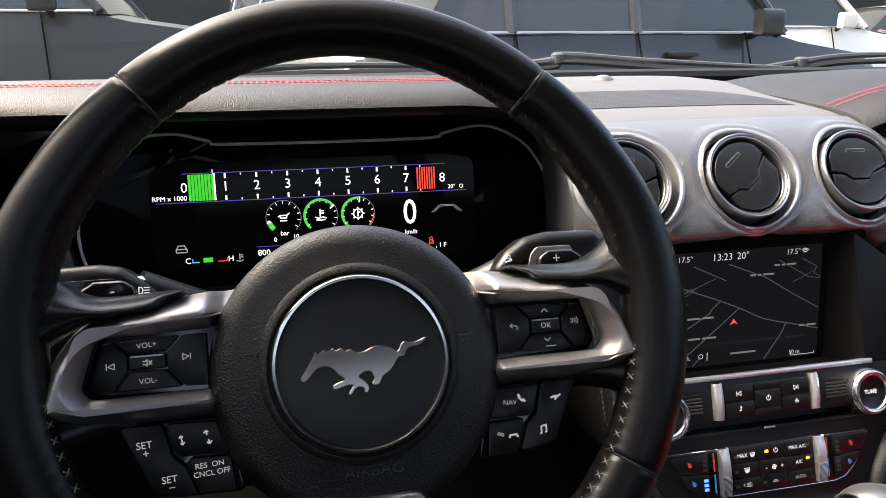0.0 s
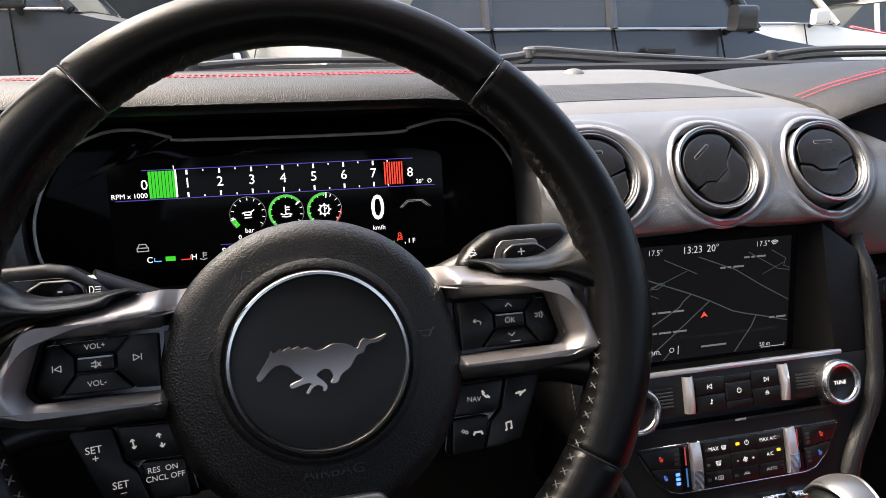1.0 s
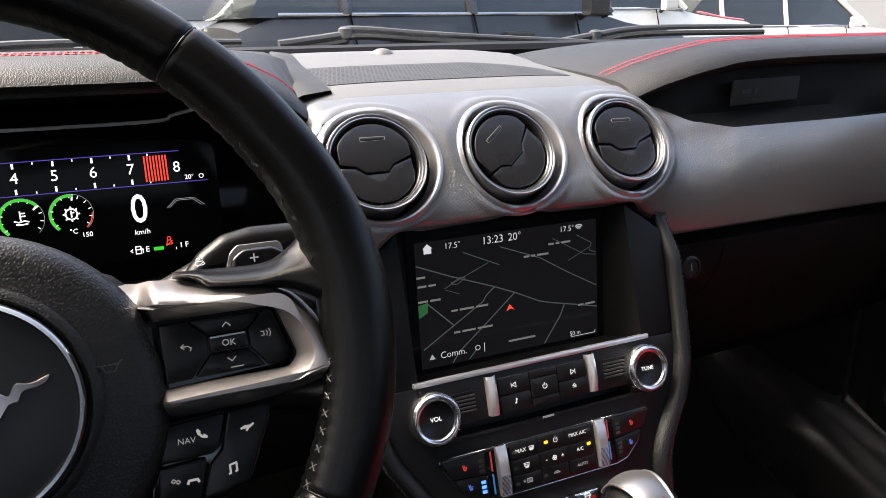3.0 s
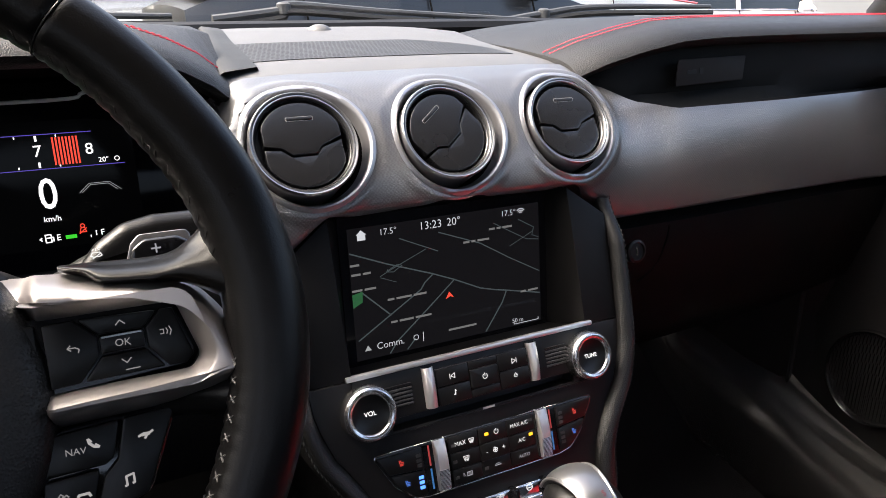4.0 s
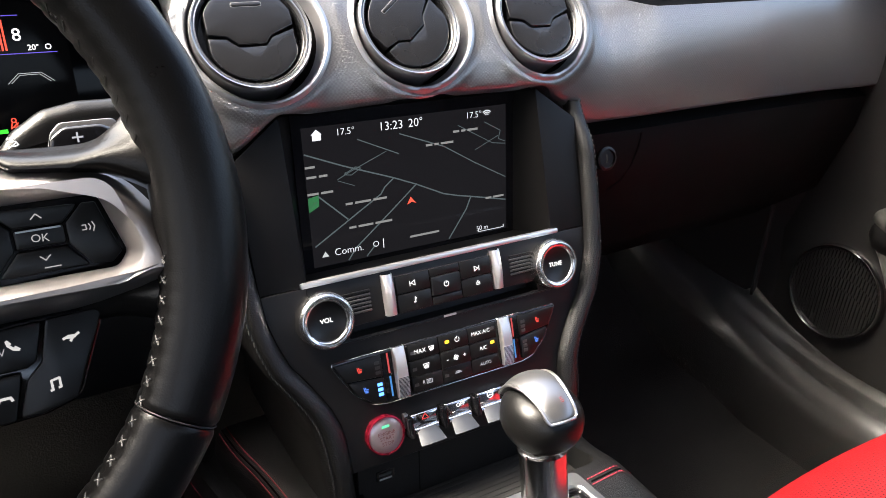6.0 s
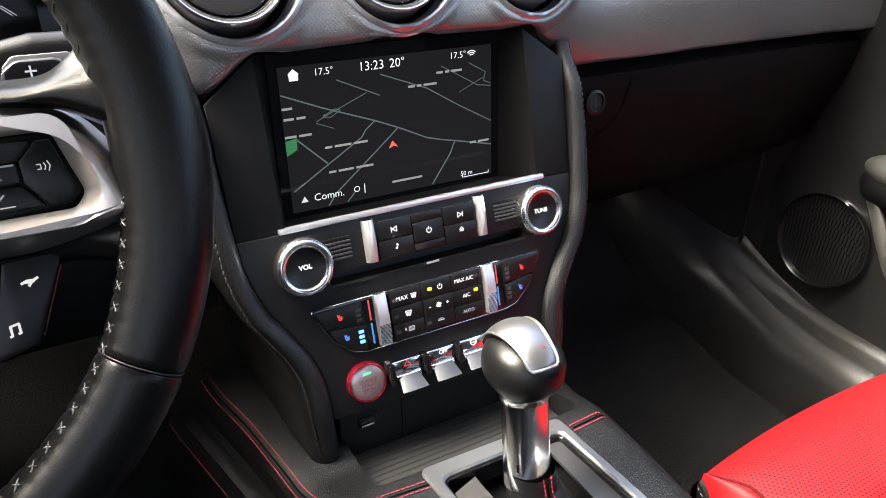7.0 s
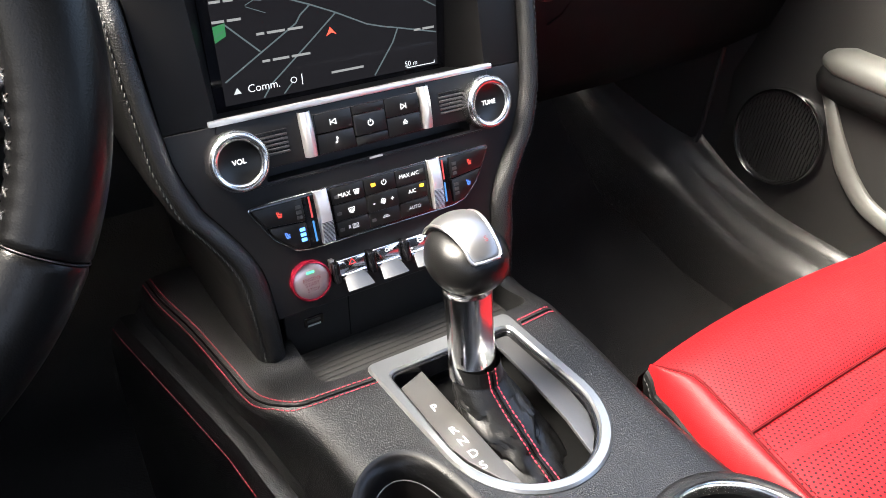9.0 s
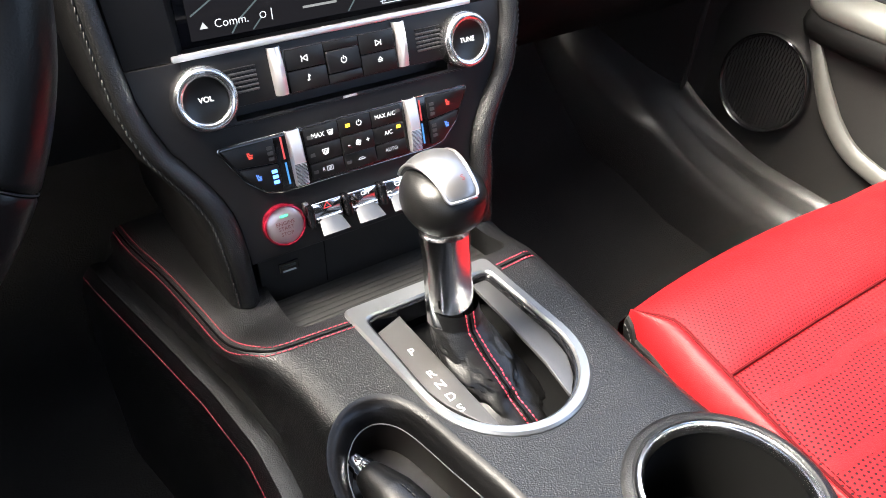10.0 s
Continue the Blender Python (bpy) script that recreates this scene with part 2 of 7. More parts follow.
def lathe(prof, m, seg=40, bm=None, knurl=0.0):
    """A turned body: prof holds (radius, height) along the normal of m; closes at radius 0."""
    bm = bm or bmesh.new()
    prev = None
    for r, h in prof:
        if r < 1e-6:
            row = [bm.verts.new(m @ Vector((0, 0, h)))]
        else:
            row = []
            for i in range(seg):
                rr = r * (1 + (knurl if i % 2 else 0.0))
                row.append(bm.verts.new(m @ Vector((rr * math.cos(2 * math.pi * i / seg), rr * math.sin(2 * math.pi * i / seg), h))))
        if prev:
            for i in range(seg):
                j = (i + 1) % seg
                if len(row) == 1 and len(prev) > 1:
                    bm.faces.new((prev[i], prev[j], row[0]))
                elif len(prev) == 1 and len(row) > 1:
                    bm.faces.new((prev[0], row[j], row[i]))
                elif len(prev) > 1:
                    bm.faces.new((prev[i], prev[j], row[j], row[i]))
        prev = row
    return bm


def box(m, size, bevel=0.0, bm=None, at=(0, 0, 0)):
    sx, sy, sz = size
    pts = rect(sx, sy, at[0], at[1])
    if bevel:
        pts = fillet(pts, bevel, 2)
    return prism(pts, m, sz, bevel * 0.8, base=at[2] - sz / 2, steps=2, bm=bm)


def along(pts, step):
    """Points and directions every `step` metres along a path."""
    pts = [Vector(p) for p in pts]
    out, left = [], 0.0
    for a, b in zip(pts, pts[1:]):
        length = (b - a).length
        if length < 1e-9:
            continue
        d = (b - a) / length
        s = left
        while s < length:
            out.append((a + d * s, d))
            s += step
        left = s - length
    return out


def stitching(name, pts, parent, mat=None, step=0.0042, size=0.0029, r=0.00042, up=(0, 0, 1), slant=0.0, label=""):
    """A row of thread stitches along a path, as one part."""
    bm = bmesh.new()
    for p, d in along(pts, step):
        side = d.cross(Vector(up)).normalized()
        e = (d + side * slant).normalized() * size / 2
        n = Vector(up) * r * 0.7
        tube([p - e, p - e * 0.5 + n, p + e * 0.5 + n, p + e], [r * 0.5, r, r, r * 0.5], 5, bm=bm)
    ob = solid(name, bm, mat or red_thread, parent, label)
    return tagged(ob, kind="stuff")


def lettering(name, body, size, m, mat, parent, label="", align="CENTER", stretch=1.0, weight=0.0):
    """Words in the built-in font, as a mesh on the plane m."""
    cu = bpy.data.curves.new(name, "FONT")
    cu.body, cu.size, cu.align_x, cu.align_y = body, size, align, "CENTER"
    cu.extrude, cu.resolution_u, cu.offset = 0.00005, 3, weight
    ob = bpy.data.objects.new(name, cu)
    me = bpy.data.meshes.new_from_object(ob)
    bpy.data.objects.remove(ob)
    bpy.data.curves.remove(cu)
    me.transform(m @ Matrix.Diagonal((stretch, 1, 1, 1)))
    me.materials.clear()
    me.materials.append(mat)
    ob = new(name, me)
    ob.parent = parent
    ob.matrix_parent_inverse = WORLD_OF.get(parent.name, Matrix()).inverted()
    return tagged(ob, label)


def on(m, x, y, h=0.0, turn=0.0):
    """The plane m moved to (x, y) on itself, lifted by h and turned."""
    return m @ pose(x, y, h, 0, 0, turn)


def ribbon(pts, m, width, h=0.0002, bm=None, base=0.0):
    """A flat line of some width through 2D points on the plane m."""
    bm = bm or bmesh.new()
    pts = [Vector(p) for p in pts]
    for a, b in zip(pts, pts[1:]):
        d = (b - a).normalized()
        n = Vector((-d.y, d.x)) * width / 2
        e = d * width * 0.25
        prism([a - n - e, b - n + e, b + n + e, a + n - e], m, h, base=base, bm=bm)
    return bm


def sstep(a, b, x):
    t = min(1, max(0, (x - a) / (b - a)))
    return t * t * (3 - 2 * t)


def lerp_table(table, x):
    """Smooth interpolation in rows of (x, values...)."""
    if x <= table[0][0]:
        return table[0][1:]
    for a, b in zip(table, table[1:]):
        if x <= b[0]:
            t = (x - a[0]) / (b[0] - a[0])
            t = t * t * (3 - 2 * t) * 0.5 + t * 0.5
            return tuple(p + (q - p) * t for p, q in zip(a[1:], b[1:]))
    return table[-1][1:]


# planes of the wheel, the radio stack, the touchscreen, the instruments and the console
WHEEL = plane_of((-0.382, 0.3554, 0.875), (1, 0, 0), (0, 0.358, 0.934))
STACK = plane_of((0, 0.5053, 0.7054), (1, 0, 0), (0, 0.32, 0.947))
SCREEN = plane_of((0, 0.5582, 0.7725), (1, 0, 0), (0, 0.115, 0.993))
DIALS = plane_of((-0.382, 0.672, 0.8905), (1, 0, 0), (0, 0.1736, 0.985))
CONSOLE = plane_of((0, 0.40, 0.5615), (1, 0, 0), (0, 1, -0.08))


def dotted(name, colour, hole, pitch, radius, rough=0.5, turn=0.0, aspect=1.0):
    """A perforated skin: staggered small holes across x and y."""
    m = shade(name, colour, rough, grain=0.2, size=0.0012, kind="leather", vary=0.08, spec=0.2)
    nt = m.node_tree
    b = nt.nodes["Principled BSDF"]
    co = nt.nodes.new("ShaderNodeTexCoord")
    mp = nt.nodes.new("ShaderNodeMapping")
    mp.inputs["Rotation"].default_value = (0, 0, radians(turn))
    mp.inputs["Scale"].default_value = (1 / pitch, 1 / pitch / 1.732 / aspect, 0)
    nt.links.new(co.outputs["Object"], mp.inputs["Vector"])
    dists = []
    for off in (0.0, 0.5):
        ad = nt.nodes.new("ShaderNodeVectorMath")
        ad.inputs[1].default_value = (off + 100, off + 100, 0)
        fr = nt.nodes.new("ShaderNodeVectorMath")
        fr.operation = "FRACTION"
        sb = nt.nodes.new("ShaderNodeVectorMath")
        sb.inputs[1].default_value = (-0.5, -0.5, 0)
        sc = nt.nodes.new("ShaderNodeVectorMath")
        sc.operation = "MULTIPLY"
        sc.inputs[1].default_value = (1, 1.732, 0)
        ln = nt.nodes.new("ShaderNodeVectorMath")
        ln.operation = "LENGTH"
        nt.links.new(mp.outputs[0], ad.inputs[0])
        nt.links.new(ad.outputs[0], fr.inputs[0])
        nt.links.new(fr.outputs[0], sb.inputs[0])
        nt.links.new(sb.outputs[0], sc.inputs[0])
        nt.links.new(sc.outputs[0], ln.inputs[0])
        dists.append(ln.outputs["Value"])
    mn = nt.nodes.new("ShaderNodeMath")
    mn.operation = "MINIMUM"
    nt.links.new(dists[0], mn.inputs[0])
    nt.links.new(dists[1], mn.inputs[1])
    rg = nt.nodes.new("ShaderNodeMapRange")
    rg.inputs["From Min"].default_value, rg.inputs["From Max"].default_value = radius / pitch * 0.8, radius / pitch * 1.2
    nt.links.new(mn.outputs[0], rg.inputs["Value"])
    old = b.inputs["Base Color"].links[0].from_socket
    mx = nt.nodes.new("ShaderNodeMix")
    mx.data_type = "RGBA"
    mx.inputs[6].default_value = (*hole, 1)
    nt.links.new(rg.outputs[0], mx.inputs[0])
    nt.links.new(old, mx.inputs[7])
    nt.links.new(mx.outputs[2], b.inputs["Base Color"])
    return m


def cut(ob, cutter):
    """Takes a closed bmesh out of a closed mesh object, for good."""
    me = bpy.data.meshes.new("cutter")
    bmesh.ops.recalc_face_normals(cutter, faces=cutter.faces)
    cutter.to_mesh(me)
    cutter.free()
    c = new("cutter", me)
    mod = ob.modifiers.new("cut", "BOOLEAN")
    mod.operation, mod.object, mod.solver = "DIFFERENCE", c, "EXACT"
    bpy.context.view_layer.update()
    done = bpy.data.meshes.new_from_object(ob.evaluated_get(bpy.context.evaluated_depsgraph_get()))
    ob.modifiers.remove(mod)
    ob.data = done
    bpy.data.objects.remove(c)
    bpy.data.meshes.remove(me)
    done.shade_smooth()
    done.set_sharp_from_angle(angle=radians(35))


grille_dots = dotted("grille_holes", (0.068, 0.068, 0.069), (0.002, 0.002, 0.002), 0.0044, 0.0019, 0.5, aspect=2.0)
seat_dots = dotted("red_perforated", (0.240, 0.0052, 0.0072), (0.012, 0.0006, 0.001), 0.0052, 0.00118, 0.5, aspect=0.85)
seat_fine = dotted("red_fine_perforated", (0.240, 0.0052, 0.0072), (0.020, 0.0008, 0.0015), 0.0044, 0.00102, 0.5, aspect=0.85)

# ---- the cabin's shell ----
XD = 0.71  # half width to the door panels


def wall_sheet(name, rows, mat, thick, label, category="wall"):
    bm = sheet(rows)
    bmesh.ops.recalc_face_normals(bm, faces=bm.faces)
    bmesh.ops.solidify(bm, geom=bm.faces[:], thickness=thick)
    ob = solid(name, bm, mat)
    return tagged(ob, label, category, kind="structure")


# glass for the unseen side windows; its tint is added to dim the daylight
tinted = bpy.data.materials.new("tinted_glass")
tinted.use_nodes = True
tb = tinted.node_tree.nodes["Principled BSDF"]
tb.inputs["Base Color"].default_value = (0.62, 0.65, 0.65, 1)
tb.inputs["Roughness"].default_value, tb.inputs["Transmission Weight"].default_value = 0.02, 1.0
tb.inputs["IOR"].default_value = 1.05

# far darker copy that holds back light from the driver's side
tinted_dark = tinted.copy()
tinted_dark.name = "light_blocking_glass"
tinted_dark.node_tree.nodes["Principled BSDF"].inputs["Base Color"].default_value = (0.06, 0.065, 0.065, 1)


def cabin():
    # floor with rising toe boards
    prof = [(-1.35, 0.30), (-0.5, 0.28), (-0.1, 0.245), (0.35, 0.235), (0.62, 0.235), (0.80, 0.27), (0.95, 0.42), (1.02, 0.56)]
    wall_sheet("floor", [[(x, y, z + 0.006 * noise.noise(Vector((x * 6, y * 6, 0)))) for x in np.linspace(-0.72, 0.72, 40)] for y, z in prof], carpet, 0.02, "dark charcoal carpet in the footwells", "floor")
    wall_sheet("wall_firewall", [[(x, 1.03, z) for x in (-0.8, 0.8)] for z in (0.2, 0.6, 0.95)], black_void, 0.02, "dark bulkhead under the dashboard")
    # roof and its lining
    wall_sheet("ceiling", [[(x, y, z - 0.05 * (x / 0.62) ** 2) for x in np.linspace(-0.62, 0.62, 13)] for y, z in ((0.34, 1.325), (0.2, 1.35), (-0.15, 1.375), (-0.40, 1.38), (-0.8, 1.36), (-1.2, 1.31))], roof_lining, 0.03, "dark cloth roof lining", "ceiling")
    wall_sheet("wall_back", [[(x, y, z) for x in (-0.74, 0.74)] for y, z in ((-1.35, 0.25), (-1.37, 0.9), (-1.30, 1.15))], dark_plastic, 0.03, "dark rear bulkhead behind the seats")
    for side, name in ((-1, "wall_driver_side"), (1, "wall_passenger_side")):
        if side < 0:
            rows = [[(side * (XD + dx), y, z) for y in (0.95, 0.4, -0.2, -0.8, -1.36)] for dx, z in ((0.0, 0.2), (0.01, 0.5), (0.015, 0.8), (0.0, 0.93))]
            wall_sheet(name, rows, door_skin, 0.05, "black door panel beside the driver")
        # side glass out of view, put in to weaken light from the sides
        rows = [[(side * w, y, z) for y in (0.60, 0.3, -0.1, -0.5)] for w, z in ((0.725, 0.93), (0.69, 1.10), (0.63, 1.29))]
        tagged(solid("window_passenger" if side > 0 else "window_driver", sheet(rows), tinted if side > 0 else tinted_dark), "unseen side window of the door, tinted to dim the daylight", "window", kind="structure")
        for nm, y0, y1, z0, z1 in (("pillar_front", 0.70, 0.33, 0.97, 1.30), ("pillar_rear", -0.55, -0.40, 0.93, 1.31)):
            x0, x1 = side * (0.79 if y0 > 0 else 0.73), side * 0.62
            bm = tube(smooth_path([(x0, y0, z0), ((x0 + x1) / 2, (y0 + y1) / 2, (z0 + z1) / 2 + 0.02), (x1, y1, z1)], 6), 0.045, 10)
            tagged(solid(nm, bm, dark_plastic), "dark trimmed roof pillar beside the window", "pillar", kind="structure")
    # windscreen
    bm = sheet([[(x, y - 0.10 * (x / 0.7) ** 2, z) for x in np.linspace(-w, w, 15)] for y, z, w in ((1.06, 0.955, 0.72), (0.85, 1.08, 0.69), (0.6, 1.215, 0.65), (0.34, 1.33, 0.61))])
    glass = bpy.data.materials.new("windscreen_glass")
    glass.use_nodes = True
    gn = glass.node_tree
    gn.nodes.remove(gn.nodes["Principled BSDF"])
    tr, gl, mx = gn.nodes.new("ShaderNodeBsdfTransparent"), gn.nodes.new("ShaderNodeBsdfGlossy"), gn.nodes.new("ShaderNodeMixShader")
    tr.inputs[0].default_value = (0.86, 0.89, 0.88, 1)
    gl.inputs["Roughness"].default_value = 0.02
    mx.inputs[0].default_value = 0.06
    gn.links.new(tr.outputs[0], mx.inputs[1])
    gn.links.new(gl.outputs[0], mx.inputs[2])
    gn.links.new(mx.outputs[0], gn.nodes["Material Output"].inputs[0])
    ws = tagged(solid("windshield", bm, glass), "clear laminated glass windscreen", "windscreen", kind="structure")
    ws.visible_shadow = False


cabin()

# ---- dashboard ----
dash = thing("dashboard", (0, 0.7, 0.85), "black leather-topped dashboard with red stitching and silver fascia", "dashboard")
PAD = [(1.02, 0.958), (0.93, 0.972), (0.82, 0.982), (0.72, 0.986), (0.645, 0.9848), (0.618, 0.982), (0.602, 0.978), (0.592, 0.9725), (0.588, 0.967), (0.591, 0.9625), (0.60, 0.959), (0.615, 0.957)]
DROP_L = [(-0.75, 0.0), (-0.26, 0.0), (-0.224, -0.0035), (-0.199, -0.0135), (-0.177, -0.0257), (-0.157, -0.0427), (-0.15, -0.05)]
DROP_R = [(0.148, -0.042), (0.16, -0.034), (0.189, -0.0225), (0.231, -0.0115), (0.275, -0.0035), (0.322, -0.001), (0.4, 0.0)]


def linear(table, x):
    return float(np.interp(x, [r[0] for r in table], [r[1] for r in table]))


def pad_row(x, table):
    d = linear(table, x)
    row = []
    for y, z in PAD:
        f = 1 - (0.90 if x < 0 else 0.42) * sstep(0.62 if x < 0 else 0.64, 0.76 if x < 0 else 0.90, y)
        yy = y + (0.02 if y < 0.66 else 0.0) * sstep(0.0, 0.05, -d) + 0.05 * max(0, abs(x) - 0.5) ** 1.5
        row.append(Vector((x, yy, z + d * f)))
    return row


def dash_pads():
    for name, x0, x1, tab, lab in (("driver_pad", -0.74, -0.156, DROP_L, "black grained leather pad over the instruments"), ("passenger_pad", 0.158, 0.74, DROP_R, "black grained leather pad before the passenger")):
        xs = np.linspace(x0, x1, 60)
        rows = [pad_row(float(x), tab) for x in xs]
        rows.insert(0, [p + Vector((-0.001, 0, -0.05)) for p in rows[0]])
        rows.append([p + Vector((0.001, 0, -0.05)) for p in rows[-1]])
        bm = sheet(rows)
        part(name, bm, pad_skin, dash, lab)
        for k, off in enumerate((0.0, 0.011)):
            pts = []
            for x in np.linspace(x0 + 0.003, x1 - 0.002, 200):
                r = pad_row(float(x), tab)
                a, b = r[4], r[5]
                p = a.lerp(b, 0.25) + Vector((0, off, 0.0012 if not k else 0.0020))
                pts.append(p)
            stitching("stitching", pts, dash, step=0.0050, size=0.0040, r=0.0006, slant=0.15)
    # centre top between the pads
    prof = [(1.02, 0.962), (0.93, 0.972), (0.86, 0.971), (0.80, 0.9625), (0.74, 0.957), (0.683, 0.952), (0.655, 0.949), (0.636, 0.9455), (0.630, 0.9435)]
    top_line = sorted(prof)
    bm = sheet([[(x, y, z - 0.004 * (x / 0.16) ** 4) for x in np.linspace(-0.163, 0.163, 31)] for y, z in prof])
    part("centre_top", bm, dash_plastic, dash, "grey-black grained plastic panel over the centre vents")
    rows = []
    for i in range(9):
        f = i / 8
        y = 0.684 + 0.105 * f
        w0, w1 = -0.142 + 0.012 * f, 0.136 - 0.075 * f ** 3
        z = linear([(0.655, 0.949), (0.683, 0.952), (0.74, 0.957), (0.80, 0.9625)], y) + 0.0006
        rows.append([(x, y, z - 0.004 * (x / 0.16) ** 4) for x in np.linspace(w0, w1, 21)])
    bm = sheet(rows)
    bmesh.ops.recalc_face_normals(bm, faces=bm.faces)
    bmesh.ops.solidify(bm, geom=bm.faces[:], thickness=0.0004)
    part("speaker_grille", bm, grille_dots, dash, "fine perforated speaker grille")
    # plain grey strip that closes the end of the driver's pad
    rows = []
    for f in map(float, np.linspace(0, 1, 16)):
        y0, y1 = 0.634 + 0.30 * f, 0.650 + 0.25 * f
        a = Vector((-0.164 + 0.036 * f, y0, linear(top_line, y0) + 0.0030))
        b = Vector((-0.132 + 0.018 * f, y1, linear(top_line, y1) + 0.0016))
        rows.append([a + Vector((-0.004, -0.002, -0.012)), a + Vector((-0.001, 0, -0.002)), a + Vector((0.002, 0, 0)), a.lerp(b, 0.5), b, b + Vector((0.0015, 0.001, -0.004))])
    part("end_strip", sheet(rows), strip_grey, dash, "flat grey plastic strip at the end of the pad")
    # light sensor bump near the glass
    part("light_sensor", lathe([(0.0155, 0), (0.014, 0.003), (0.010, 0.0065), (0.005, 0.0085), (0, 0.009)], pose(-0.0074, 0.868, 0.968), 24), dash_plastic, dash, "small domed sensor")
    # cowl rail under the glass
    bm = tube([(x, 0.985 - 0.10 * (x / 0.7) ** 2, 0.968) for x in np.linspace(-0.72, 0.72, 31)], 0.012, 8, flat=0.9)
    part("defroster_rail", bm, dark_plastic, dash)


strip_grey = shade("strip_grey", (0.010, 0.0102, 0.0105), 0.55, spec=0.3, grain=0.15, size=0.0009)
dash_pads()

# x, then the fascia's top y z, bottom y z, bulge
FASCIA = [
    (-0.172, 0.612, 0.925, 0.556, 0.838, 0.000),
    (-0.162, 0.620, 0.9400, 0.550, 0.826, 0.003),
    (-0.154, 0.624, 0.9430, 0.546, 0.822, 0.004),
    (-0.146, 0.626, 0.9435, 0.545, 0.824, 0.004),
    (-0.112, 0.630, 0.9445, 0.5485, 0.8445, 0.003),
    (0.0, 0.633, 0.9445, 0.5495, 0.8465, 0.003),
    (0.115, 0.630, 0.9445, 0.5500, 0.8445, 0.003),
    (0.150, 0.6235, 0.9435, 0.5560, 0.825, 0.006),
    (0.181, 0.605, 0.9235, 0.5615, 0.8030, 0.012),
    (0.215, 0.582, 0.9085, 0.5615, 0.8030, 0.010),
    (0.26, 0.571, 0.9015, 0.5615, 0.8025, 0.008),
    (0.40, 0.573, 0.9010, 0.5680, 0.8005, 0.008),
    (0.55, 0.592, 0.8990, 0.5830, 0.794, 0.008),
    (0.70, 0.625, 0.8960, 0.6080, 0.782, 0.008),
]
PROFILE = [(0.0, 0.0), (0.035, 0.17), (0.09, 0.37), (0.17, 0.53), (0.25, 0.64), (0.35, 0.73), (0.457, 0.81), (0.58, 0.88), (0.714, 0.945), (0.82, 0.985), (0.90, 1.01), (0.96, 1.02), (1.0, 1.0)]


def fascia_row(x):
    yt, zt, yb, zb, bulge = lerp_table(FASCIA, x)
    flat = sstep(0.16, 0.24, x)
    row = []
    for fz, fy in PROFILE:
        fy = fy * (1 - flat) + fz * flat
        row.append(Vector((x, yt + (yb - yt) * fy - bulge * math.sin(math.pi * fz) ** 0.8, zt + (zb - zt) * fz)))
    last = row[-1]
    row.append(last + Vector((0, 0.006, -0.003)))
    row.append(last + Vector((0, 0.03, -0.002)))
    return row


VENTS = (-0.1178, 0.0028, 0.1234)


def vent_plane(x):
    """The plane of a socket in the fascia."""
    return plane_of((x, 0.5674, 0.8981), (1, 0, 0), (0, 0.53, 0.848))


def vent_sink(x, u, v):
    """Height of a socket's lip over its plane: it largely follows the bow of the fascia."""
    inv = vent_plane(x).inverted()
    row = sorted((q.y, q.z) for q in (inv @ p for p in fascia_row(x + u)[:-2]))
    return 0.72 * float(np.interp(v, [q[0] for q in row], [q[1] for q in row]))


def vent_barrel(x, turn=0.0):
    """The plane of the ring, which stands proud and leans to the driver."""
    return plane_of((x - 0.0045, 0.5597, 0.9014), (1, 0, 0), (0, 0.54, 0.842)) @ pose(0, 0, 0, 0, 0, turn)


